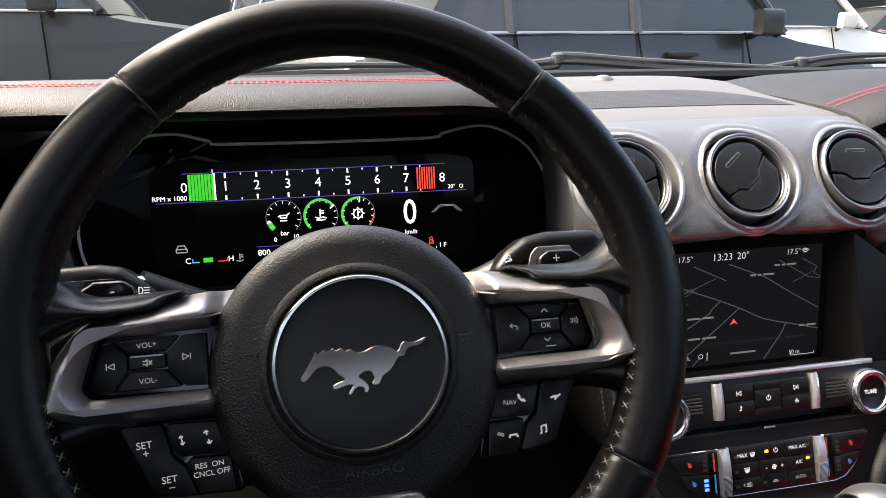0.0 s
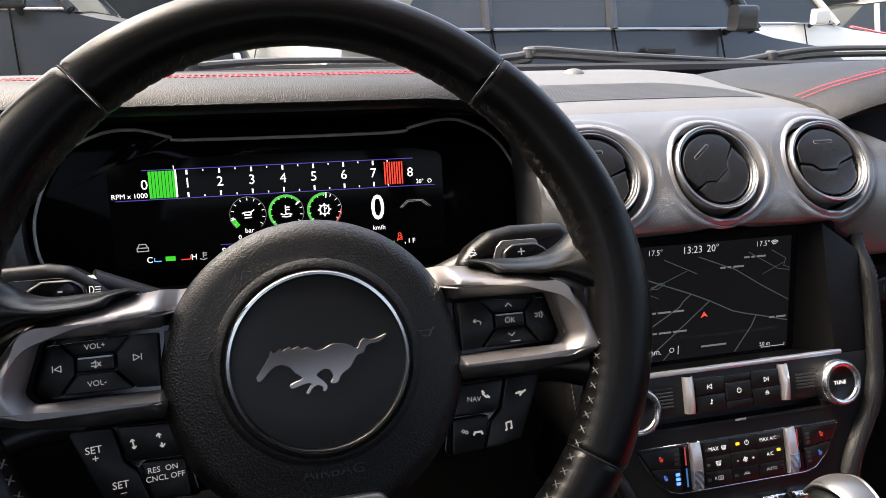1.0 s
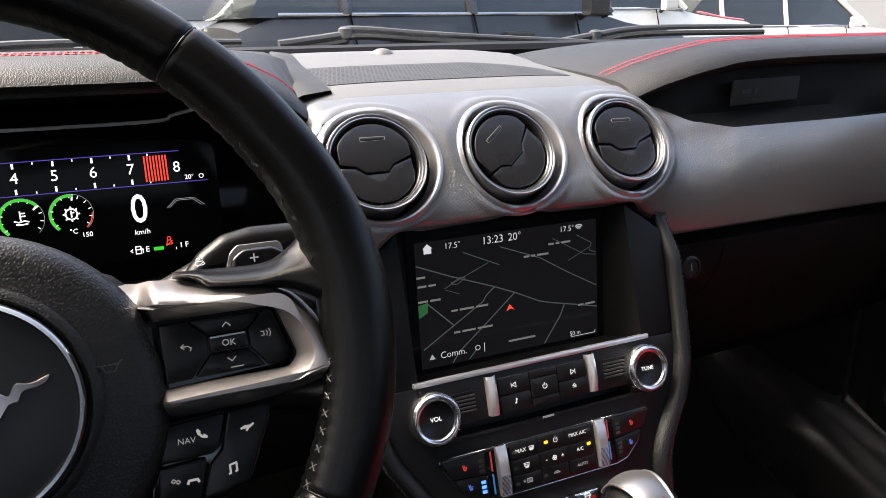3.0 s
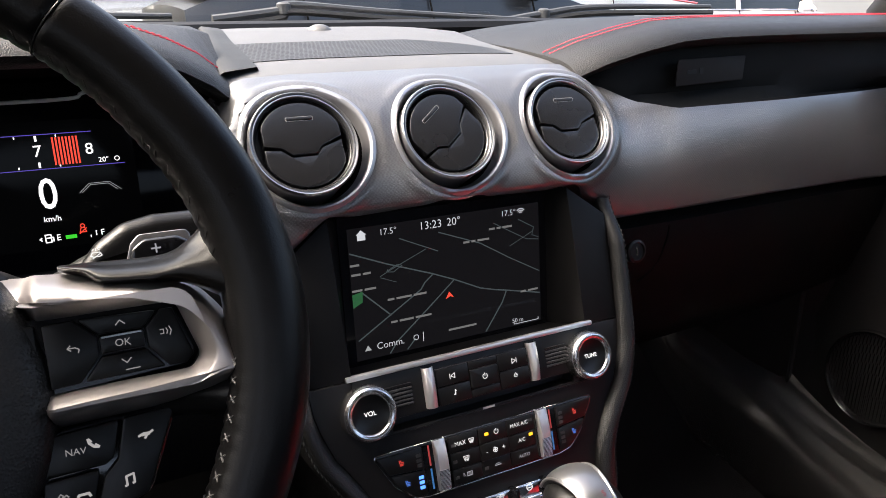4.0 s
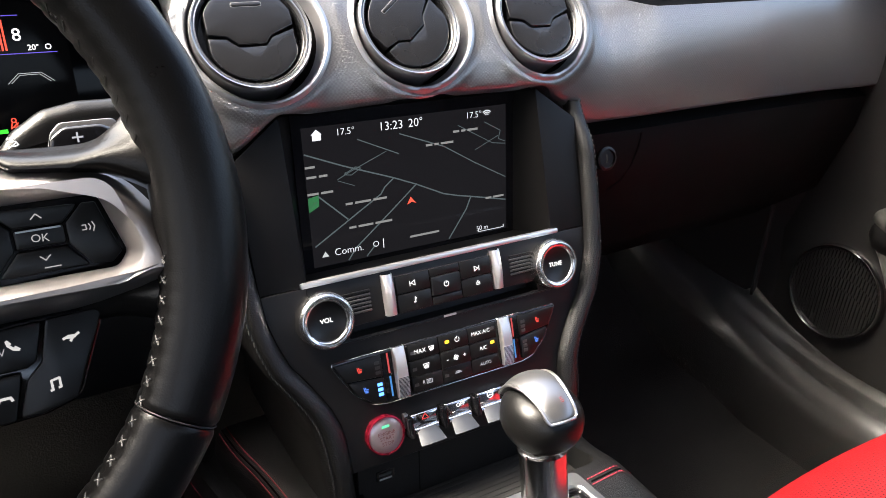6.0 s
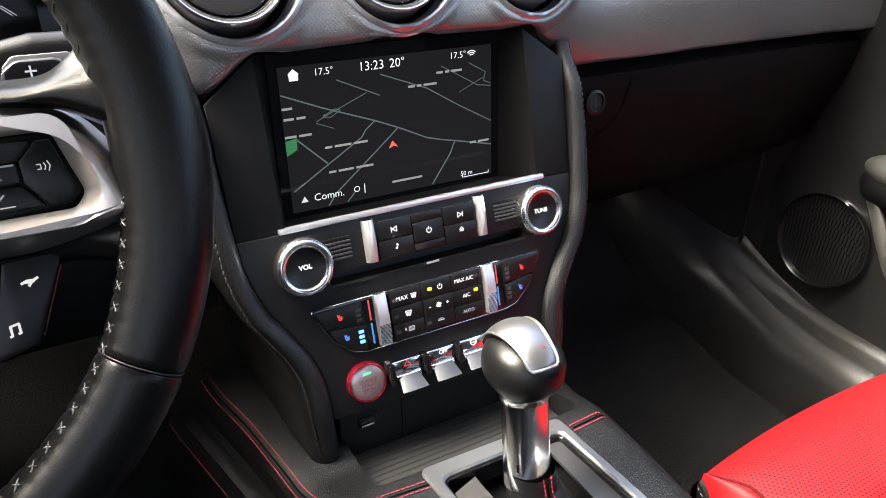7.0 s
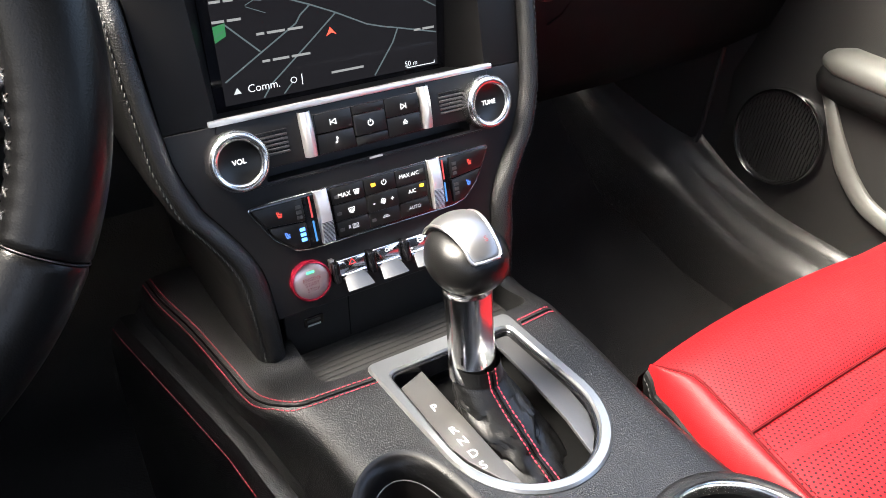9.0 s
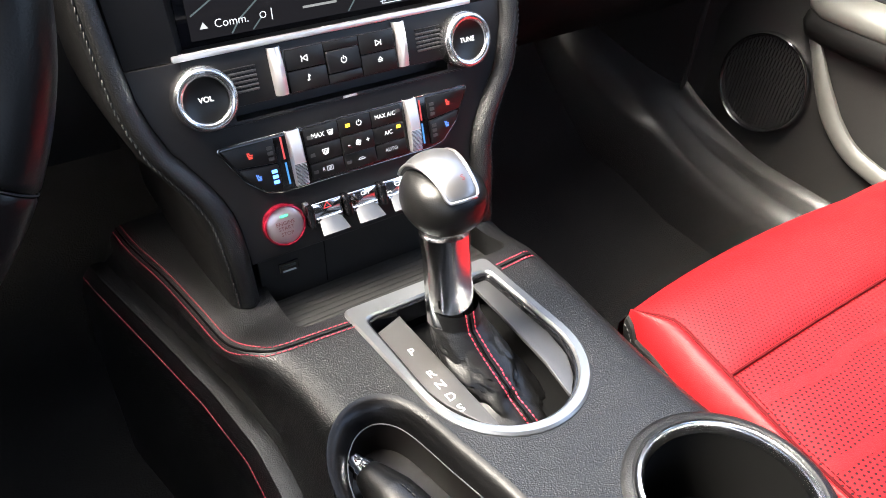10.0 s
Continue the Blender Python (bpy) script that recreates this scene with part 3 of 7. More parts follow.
def fascia():
    xs = [-0.172, -0.168, -0.164, -0.158, -0.15] + [float(v) for v in np.linspace(-0.1485, 0.182, 200)] + [float(v) for v in np.linspace(0.188, 0.72, 60)]
    rows = [smooth_path(fascia_row(x), 7) for x in xs]
    first = rows[0]
    wrap = [[p + Vector((dx, dy, -0.003 * k)) for p in first] for k, (dx, dy) in enumerate(((-0.001, 0.012), (0.004, 0.05), (0.012, 0.10)))]
    bm = sheet(list(reversed(wrap)) + rows)
    # openings behind the three air vents
    for vx in VENTS:
        m = vent_plane(vx)
        inv = m.inverted()
        for v in bm.verts:
            p = inv @ v.co
            r = math.hypot(p.x, p.y)
            if r < 0.0635 and abs(p.z) < 0.03:
                k = 0.0530 / max(0.0530, r)
                p.z += (vent_sink(vx, p.x * k, p.y * k) - p.z) * sstep(0.0635, 0.0530, r)
                p.z -= 0.030 * sstep(0.0500, 0.0480, r)
                v.co = m @ p
    part("fascia", bm, fascia_silver, dash, "silver textured fascia panel around the air vents")
    # recess with the badge plate before the passenger
    xs = np.linspace(0.15, 0.72, 40)
    bm = sheet([[fascia_row(float(x))[0] + Vector((0, 0.002, -0.004)), fascia_row(float(x))[0] + Vector((0, 0.022 + 0.1 * max(0, 0.2 - x), -0.001)), Vector((x, 0.606 + 0.06 * max(0, x - 0.5) + 0.3 * max(0, 0.2 - x), 0.912)), Vector((x, 0.603 + 0.06 * max(0, x - 0.5) + 0.3 * max(0, 0.2 - x), 0.93)), Vector((x, 0.612 + 0.06 * max(0, x - 0.5) + 0.3 * max(0, 0.2 - x), 0.965 + linear(DROP_R, x)))] for x in map(float, xs)])
    part("recess", bm, recess_black, dash, "dark recessed shelf before the passenger")
    m = plane_of((0.3255, 0.5985, 0.9325), (1, 0.06, 0), (0, 0.08, 1))
    plate = part("badge_plate", prism(fillet([(-0.0525, -0.0135), (0.0495, -0.0115), (0.0525, 0.0135), (-0.0495, 0.0125)], 0.002, 3), m, 0.0012, 0.0004), grey_dark, dash, "dull grey metal badge plate")
    part("bar", prism(rect(0.014, 0.004, -0.03, 0.0), m, 0.0016), dark_plastic, plate)
    part("bar", prism(rect(0.006, 0.006, -0.016, 0.0005), m, 0.0016), dark_plastic, plate)
    # lower dash and glovebox
    rows = []
    for x in map(float, np.linspace(0.150, 0.72, 30)):
        b = fascia_row(x)[-1]
        rows.append([b, Vector((x, b.y - 0.006, b.z - 0.010)), Vector((x, b.y - 0.020, b.z - 0.016)), Vector((x, b.y - 0.021, b.z - 0.024)), Vector((x, b.y - 0.016, b.z - 0.06)), Vector((x, b.y + 0.02, b.z - 0.16)), Vector((x, b.y + 0.10, b.z - 0.23)), Vector((x, b.y + 0.30, b.z - 0.26))])
    part("glovebox_door", sheet(rows), lid_black, dash, "black glovebox lid with a round lock")
    b = fascia_row(0.262)[-1]
    part("lid_joint", tube([(0.262, b.y - 0.0205, b.z - 0.020), (0.2615, b.y - 0.020, b.z - 0.035), (0.258, b.y - 0.0165, b.z - 0.055), (0.250, b.y - 0.012, b.z - 0.072), (0.236, b.y - 0.009, b.z - 0.082)], 0.0012, 6), black_void, dash)
    m = plane_of((0.219, 0.5715, 0.759), (1, 0.02, 0), (0, 0.2, 1))
    lock = part("lock", lathe([(0.012, -0.004), (0.012, 0.003), (0.0095, 0.004), (0.009, 0.002), (0, 0.002)], m, 24), panel_black, dash, "round glovebox lock")
    part("keyhole", prism(rect(0.0015, 0.008), m, 0.0026), chrome, lock)
    # driver's side underneath, around the column
    rows = [[Vector((x, y, z)) for x in np.linspace(-0.74, -0.15, 12)] for y, z in ((0.66, 0.80), (0.60, 0.78), (0.58, 0.70), (0.60, 0.62), (0.72, 0.55), (0.9, 0.50))]
    part("knee_panel", sheet(rows), dark_plastic, dash, "black panel under the steering column")


lid_black = shade("lid_black", (0.0035, 0.0035, 0.0036), 0.6, grain=0.4, size=0.0012, kind="leather", spec=0.09)
recess_black = shade("recess_black", (0.004, 0.004, 0.004), 0.75, spec=0.2, grain=0.2, size=0.001)
grey_dark = shade("dull_grey_metal", (0.0100, 0.0085, 0.0085), 0.6, vary=0.12, blotch=60, spec=0.2)
fascia()


# ---- instrument binnacle ----
satin_trim = shade("satin_trim", (0.75, 0.75, 0.76), 0.4, metal=0.45)


def binnacle():
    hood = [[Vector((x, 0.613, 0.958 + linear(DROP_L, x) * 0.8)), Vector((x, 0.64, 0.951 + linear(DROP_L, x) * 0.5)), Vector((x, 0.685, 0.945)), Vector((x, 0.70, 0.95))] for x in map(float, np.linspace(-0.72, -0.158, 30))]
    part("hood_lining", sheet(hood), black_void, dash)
    th = thing("instrument_cluster", (-0.382, 0.68, 0.80), "digital instrument cluster lit with rev counter and gauges", "instrument cluster")
    out = [(-0.185, -0.105), (-0.208, -0.075), (-0.2165, -0.045), (-0.212, -0.012), (-0.19, 0.028), (-0.158, 0.0465), (-0.128, 0.0495), (-0.1, 0.0425), (-0.08, 0.039), (0.095, 0.0385), (0.12, 0.043), (0.15, 0.049), (0.175, 0.046), (0.206, 0.027), (0.228, -0.01), (0.2355, -0.045), (0.228, -0.075), (0.205, -0.105)]
    out = [(p.x, p.y) for p in smooth_path([Vector((a, b, 0)) for a, b in out], 5, closed=True)]
    part("lens", prism(out, DIALS, 0.004, 0.001, base=-0.006), lens_black, th, "glossy black lens")
    loop = [DIALS @ Vector((a, b, 0.001)) for a, b in out]
    part("trim_ring", tube(loop, 0.0015, 8, closed=True), satin_trim, th, "thin silver edge")
    # sleeve from the lens out to the surround
    lip, mid = inset(out, -0.001), inset(out, -0.004)
    part("surround", sheet([[DIALS @ Vector((p[0], p[1], h)) for p in q] for q, h in ((lip, 0.0005), (mid, 0.0022), (mid, -0.010))], wrap_u=True), black_void, th, "matt black surround of the instruments")
    part("back_plate", prism(fillet(rect(0.50, 0.19, 0.0, -0.042), 0.03, 4), DIALS, 0.004, base=-0.014), black_void, th, "matt black hollow round the instruments")
    for side in (-1, 1):
        idx = [i for i, p in enumerate(out) if (p[0] - 0.01) * side > 0.185 and p[1] < 0.03]
        rows = [[DIALS @ Vector((q[i][0], q[i][1], h)) for i in idx] for q, h in ((inset(out, -0.006), -0.002), (inset(out, -0.007), 0.0100), (inset(out, -0.016), 0.0150), (inset(out, -0.034), 0.012))]
        part("side_trim", sheet(rows), fascia_silver, th, "silver textured strip beside the lens")
    return th


cluster = binnacle()


# ---- centre stack ----
stack = thing("centre_stack", (0, 0.55, 0.62), "black centre stack with padded leather sides", "centre console")
EDGE = [(0.835, 0.150), (0.781, 0.1505), (0.759, 0.1497), (0.734, 0.1482), (0.7054, 0.1458), (0.689, 0.1412), (0.670, 0.1335), (0.663, 0.1282), (0.653, 0.1214), (0.642, 0.1143), (0.6315, 0.1086), (0.619, 0.1038), (0.608, 0.1019), (0.592, 0.1008), (0.563, 0.0998), (0.5455, 0.1000)]


def stack_y(z):
    return 0.5053 + (z - 0.7054) * 0.338


def build_stack():
    vz = lambda z: (z - 0.7054) / 0.947  # noqa: E731
    right = [(u, vz(z)) for z, u in EDGE if 0.57 < z < 0.73]
    right = [(0.1474, 0.0195)] + [p for p in right if p[1] < 0.018] + [(0.1, -0.1335)]
    lower = [(-u, v) for u, v in right] + [(u, v) for u, v in reversed(right)]
    body = part("panel", prism(lower, STACK, 0.03, 0.0012, base=-0.03), panel_black, stack, "black radio and climate panel")
    cut(body, prism(fillet(rect(0.176, 0.0085, 0.003, -0.0232), 0.001, 2), STACK, 0.03, base=-0.018))
    # cheeks beside the screen
    for s in (-1, 1):
        pts = [(s * 0.1115, 0.0197), (s * 0.1474, 0.0197), (s * 0.1502, 0.116), (s * 0.112, 0.145)]
        part("cheek", prism(pts, STACK, 0.02, 0.0008, base=-0.02), cheek_black, stack)
    # reveal around the screen
    front = [STACK @ Vector((-0.1117, 0.020, -0.0005)), STACK @ Vector((0.1117, 0.020, -0.0005)), STACK @ Vector((0.112, 0.1445, -0.0005)), STACK @ Vector((-0.112, 0.1445, -0.0005))]
    back = [SCREEN @ Vector((-0.0985, -0.0605, -0.003)), SCREEN @ Vector((0.0985, -0.0605, -0.003)), SCREEN @ Vector((0.0985, 0.0685, -0.003)), SCREEN @ Vector((-0.0985, 0.0685, -0.003))]
    part("screen_reveal", sheet([front, [f.lerp(b, 0.5) for f, b in zip(front, back)], back], wrap_u=True), cheek_black, stack, "sloping black reveal round the screen")
    # bright shelf edge under the screen
    part("shelf_edge", box(STACK, (0.234, 0.0042, 0.006), 0.0012, at=(0, 0.0212, 0.0005)), satin_bright, stack, "slim satin silver shelf edge")
    # padded sides
    for s, nm in ((-1, "side_pad"), (1, "side_pad")):
        wid = [(0.545, 0.021), (0.60, 0.0225), (0.66, 0.021), (0.70, 0.018), (0.83, 0.016)]
        rows, seam = [], []
        for z in map(float, np.linspace(0.543, 0.828, 70)):
            u = float(np.interp(z, [e[0] for e in reversed(EDGE)], [e[1] for e in reversed(EDGE)]))
            w = linear(wid, z)
            y = stack_y(z) + 0.006 * sstep(0.6, 0.55, z) + 0.012 * sstep(0.79, 0.826, z)
            foot = 0.5 + 0.5 * sstep(0.543, 0.556, z)
            sec = [(0.0, 0.004), (0.0004, -0.003), (0.10 * w, -0.0068), (0.26 * w, -0.0095), (0.45 * w, -0.0105), (0.62 * w, -0.0094), (0.70 * w, -0.0078), (0.74 * w, -0.0064), (0.78 * w, -0.0062), (0.90 * w, -0.0030), (w, 0.004), (w + 0.001, 0.016), (w + 0.004, 0.05), (w + 0.008, 0.12), (w + 0.010, 0.2)]
            rows.append([Vector((s * (u + a), y + b * (foot if b < 0 else 1), z)) for a, b in sec])
            seam.append(Vector((s * (u + 0.81 * w), y - 0.0058 * foot, z)))
        bm = sheet(rows)
        part(nm, bm, pad_leather, stack, "padded black leather side")
        stitching("stitching", seam, stack, black_thread, step=0.0048, size=0.0036, r=0.0006, up=(0, -1, 0), slant=0.25)
    # bin below the panel, with the tray
    m = plane_of((0, 0.4705, 0.556), (1, 0, 0), (0, 0.06, 1))
    part("bin_face", prism(rect(0.186, 0.056, 0, 0), m, 0.004, 0.0005, base=-0.004), bin_plastic, stack)
    for u in (-0.038, 0.062):
        part("bin_joint", prism(rect(0.0009, 0.05, u, 0), m, 0.0003), black_void, stack)
    usb = part("usb_port", prism(fillet(rect(0.0165, 0.009, -0.0695, 0.0035), 0.001, 2), m, 0.0012, 0.0004), gloss_black, stack, "black USB socket")
    part("tongue", prism(rect(0.011, 0.0022, -0.0695, 0.0045), m, 0.0016), grey_plate, usb)
    part("lamp_strip", prism(rect(0.011, 0.0014, -0.0695, 0.0000), m, 0.0016), mark_grey, usb)


cheek_black = shade("cheek_black", (0.0045, 0.0043, 0.0044), 0.45, grain=0.08, size=0.0008, spec=0.16)
bin_plastic = shade("bin_plastic", (0.014, 0.0135, 0.013), 0.55, spec=0.2, grain=0.3, size=0.001)
pad_leather = shade("pad_leather", (0.007, 0.007, 0.0071), 0.34, grain=0.48, size=0.0011, kind="leather")
black_thread = shade("black_thread", (0.016, 0.016, 0.016), 0.55, vary=0.2, blotch=400)
build_stack()

# ---- centre console ----
XL = [(-0.3, -0.105), (0.2, -0.108), (0.30, -0.111), (0.36, -0.117), (0.385, -0.123), (0.393, -0.1298), (0.401, -0.1349), (0.431, -0.1442), (0.4745, -0.1502), (0.531, -0.1588), (0.582, -0.1693), (0.75, -0.19)]
XK = [(-0.3, -0.145), (0.25, -0.142), (0.323, -0.1375), (0.364, -0.1375), (0.428, -0.147), (0.507, -0.165), (0.598, -0.1865), (0.75, -0.215)]
XR = [(-0.3, 0.112), (0.10, 0.110), (0.2, 0.101), (0.25, 0.102), (0.30, 0.107), (0.345, 0.1125), (0.437, 0.119), (0.75, 0.14)]


def console_z(y):
    return 0.5615 + 0.08 * (0.40 - y) - 0.008 * sstep(0.39, 0.44, y)


console = thing("centre_console", (0, 0.2, 0.3), "black grained leather centre console with red stitching", "centre console")


def build_console():
    rows = []
    for y in map(float, np.concatenate([np.linspace(-0.30, 0.18, 9), np.linspace(0.2, 0.62, 64)])):
        z, xl, xk, xr = console_z(y), linear(XL, y), linear(XK, y), linear(XR, y)
        pts = [(xr + 0.02, 0.24), (xr + 0.016, 0.42), (xr + 0.010, z - 0.045), (xr + 0.004, z - 0.018), (xr - 0.001, z - 0.007), (xr - 0.008, z - 0.002), (xr - 0.018, z)]
        pts += [(xr - 0.018 + (xl + 0.02 - xr + 0.018) * k / 8, z) for k in range(1, 8)]
        pts += [(xl + 0.02, z), (xl + 0.01, z - 0.0008), (xl + 0.003, z - 0.004), (xl - 0.002, z - 0.011), (xl * 0.75 + xk * 0.25, z - 0.028), (xk + 0.010, 0.506), (xk + 0.005, 0.501), (xk - 0.001, 0.503), (xk - 0.008, 0.502), (xk - 0.015, 0.494), (xk - 0.021, 0.475), (xk - 0.024, 0.42), (xk - 0.026, 0.24)]
        rows.append([Vector((a, y, b)) for a, b in pts])
    body = part("body", sheet(rows, wrap_u=True, cap=True), leather, console, "black grained leather skin")
    # openings: gear lever, tray, cup holder, handbrake well
    hole = fillet([(-0.052, -0.010), (0.064, -0.010), (0.066, -0.09), (0.060, -0.125), (0.044, -0.150), (0.025, -0.161), (-0.008, -0.161), (-0.028, -0.150), (-0.044, -0.125), (-0.052, -0.09)], 0.012, 4)
    cut(body, prism(hole, CONSOLE, 0.10, base=-0.06))
    cut(body, prism(fillet([(-0.092, 0.002), (0.098, 0.002), (0.094, 0.088), (-0.090, 0.088)], 0.012, 4), CONSOLE, 0.06, base=-0.030))
    cut(body, lathe([(0, -0.07), (0.0475, -0.07), (0.0505, 0.03), (0, 0.03)], on(CONSOLE, 0.0545, -0.256), 48))
    well = [(-0.1285, -0.40), (-0.050, -0.40)] + [(p.x, p.y) for p in smooth_path([(-0.049, -0.25, 0), (-0.0535, -0.189, 0), (-0.0610, -0.1457, 0), (-0.0672, -0.112, 0), (-0.0745, -0.0965, 0), (-0.0860, -0.0900, 0), (-0.1005, -0.0950, 0), (-0.1135, -0.112, 0), (-0.1205, -0.138, 0), (-0.1255, -0.20, 0)], 6)]
    cut(body, prism(inset(well, -0.0100), CONSOLE, 0.12, base=-0.055))
    part("well_lining", prism(inset(well, -0.001), CONSOLE, 0.003, base=-0.042), well_black, console, "smooth dark insert round the handbrake")
    soft = [(-0.0108, 0.0003), (-0.0085, -0.0002), (-0.0060, -0.0016), (-0.0036, -0.0042), (-0.0016, -0.0080), (-0.0004, -0.0125), (0.0, -0.016)]
    part("well_shoulder", sheet([[CONSOLE @ Vector((p[0], p[1], h)) for p in inset(well, d)] for d, h in soft], wrap_u=True), wheel_leather, console, "rounded leather edge of the handbrake well")
    part("well_wall", sheet([[CONSOLE @ Vector((p[0], p[1], h)) for p in inset(well, d)] for d, h in ((0.0004, -0.0150), (0.0012, -0.020), (0.0020, -0.040))], wrap_u=True), well_black, console)
    part("well_lip", tube([CONSOLE @ Vector((p[0], p[1], -0.0155)) for p in inset(well, 0.0006)], 0.0005, 6, closed=True), lip_grey, console, "thin bright lip")
    # tray mat
    part("tray_mat", prism(fillet([(-0.089, 0.005), (0.095, 0.005), (0.091, 0.085), (-0.087, 0.085)], 0.010, 4), CONSOLE, 0.003, 0.001, base=-0.0305), rubber, console, "ribbed black rubber tray mat")
    for k in range(13):
        part("rib", box(CONSOLE, (0.170 + 0.0008 * (12 - k), 0.0022, 0.0004), 0.0001, at=(0.003, 0.011 + 0.0058 * k, -0.0270)), rubber, console)
    # cup holder
    ring = on(CONSOLE, 0.0545, -0.256)
    part("cup_rim", lathe([(0.0468, -0.006), (0.0470, -0.001), (0.0478, 0.0008), (0.0482, 0.0030), (0.0496, 0.0046), (0.0514, 0.0040), (0.0522, 0.0016), (0.0524, -0.003)], ring, 72), rim_bright, console, "polished cup holder rim")
    part("cup_collar", lathe([(0.0525, -0.004), (0.0528, 0.0014), (0.0545, 0.0030), (0.0570, 0.0026), (0.0600, 0.0008), (0.0615, -0.002)], ring, 64), leather, console)
    part("cup_well", lathe([(0, -0.066), (0.0455, -0.066), (0.0468, -0.004)], ring, 48), black_void, console)
    # stitched seams over the top
    track = [(-0.0575, 0.3855), (-0.085, 0.3878), (-0.105, 0.3893), (-0.1175, 0.3925), (-0.1262, 0.4005)]
    track += [(linear(XL, y) + 0.005, y) for y in (0.412, 0.431, 0.4745, 0.531, 0.582, 0.62)]
    seam = smooth_path([(x, y, console_z(y)) for x, y in track], 8)

    def settle(p, h):
        """Lays a point of the seam on the rounded edge of the console."""
        off = p.x - linear(XL, p.y)
        return Vector((p.x, p.y, console_z(p.y) + float(np.interp(off, [-0.002, 0.003, 0.010, 0.020], [-0.011, -0.004, -0.0008, 0.0])) + h))

    seam = [settle(p, 0.0002) for p in seam]
    for d in (-0.0035, 0.0035):
        pts = []
        for i, p in enumerate(seam):
            a, b = seam[max(0, i - 1)], seam[min(len(seam) - 1, i + 1)]
            n = (b - a).cross(Vector((0, 0, 1))).normalized()
            pts.append(settle(p + n * d, 0.0006))
        stitching("stitching", pts, console, step=0.0040, size=0.0030, r=0.00045)
    part("seam", tube(seam, 0.0009, 5), black_void, console)
    for d in (-0.0035, 0.0035):
        stitching("stitching", [(x, 0.382 + d + (x - 0.07) * 0.06, console_z(0.382 + d) + 0.0006 - 0.010 * sstep(0.10, 0.118, x)) for x in np.linspace(0.073, 0.116, 12)], console, step=0.0040, size=0.0030, r=0.00045)
    part("seam", tube([(x, 0.382 + (x - 0.07) * 0.06, console_z(0.382) + 0.0002 - 0.010 * sstep(0.10, 0.118, x)) for x in np.linspace(0.073, 0.116, 12)], 0.0009, 5), black_void, console)
    stitching("stitching", [(linear(XK, y) - 0.0165, y, 0.4935) for y in np.linspace(0.24, 0.62, 60)], console, step=0.0046, size=0.0032, r=0.0004)


well_black = shade("well_black", (0.006, 0.0052, 0.005), 0.3, vary=0.1, spec=0.3)
rim_bright = shade("rim_bright", (0.80, 0.80, 0.80), 0.2, metal=1.0, vary=0.06)
lip_grey = shade("lip_grey", (0.10, 0.10, 0.10), 0.3, metal=0.5)
build_console()


# ---- passenger seat ----
seat = thing("passenger_seat", (0.42, 0.1, 0.24), "red perforated leather passenger seat, its unseen backrest made black", "seat")


def seat_z(x, y):
    z = 0.500 + 0.008 * sstep(0.30, 0.1, y) + 0.010 * math.sin(math.pi * min(1.0, max(0.0, (x - 0.19) / 0.42))) * sstep(0.10, 0.30, y)
    z -= 0.034 * max(0.0, (y - 0.285) / 0.08) ** 2.4
    z += 0.012 * sstep(0.54, 0.62, x)
    return z


def seat_out(y):
    """Lower outer edge of the bolster on the console side."""
    return linear([(-0.22, 0.164), (0.10, 0.170), (0.16, 0.1745), (0.228, 0.1790), (0.27, 0.1845), (0.315, 0.1945), (0.343, 0.2015)], y)


def seat_in(y):
    """Seam between the bolster and the cushion."""
    return linear([(-0.22, 0.172), (0.05, 0.178), (0.16, 0.1885), (0.21, 0.1985), (0.24, 0.2050), (0.27, 0.2100), (0.29, 0.2135), (0.303, 0.2145), (0.312, 0.2115), (0.322, 0.2070), (0.334, 0.2035), (0.343, 0.2030)], y)


def cushion_z(x, y, s, t, puff):
    return seat_z(x, y) + puff * ((1 - abs(2 * s - 1) ** 8) * (1 - abs(2 * t - 1) ** 8) - 1)


def seat_patch(name, x0, x1, y0, y1, mat, label, puff=0.006, nx=24, ny=24):
    rows = []
    for j in range(ny + 1):
        t = j / ny
        row = []
        for i in range(nx + 1):
            s = i / nx
            y = y0(s) + (y1(s) - y0(s)) * t
            x = x0(y) + (x1(y) - x0(y)) * s
            row.append(Vector((x, y, cushion_z(x, y, s, t, puff))))
        rows.append(row)
    return part(name, sheet(rows), mat, seat, label)


def back_rest(owner, x):
    # out of view; made black so no red reflects in the centre stack
    m = plane_of((x, -0.50, 0.44), (1, 0, 0), (0, -0.42, 0.9))
    part("backrest", prism(fillet([(-0.24, 0.0), (0.24, 0.0), (0.25, 0.30), (0.17, 0.52), (0.12, 0.56), (-0.12, 0.56), (-0.17, 0.52), (-0.25, 0.30)], 0.04, 5), m, 0.10, 0.03, base=-0.05, dome=0.004), leather, owner, "unseen leather backrest, black to keep red reflections away")
    part("headrest", prism(fillet(rect(0.26, 0.17, 0, 0.66), 0.04, 5), m, 0.08, 0.03, base=-0.05), leather, owner)


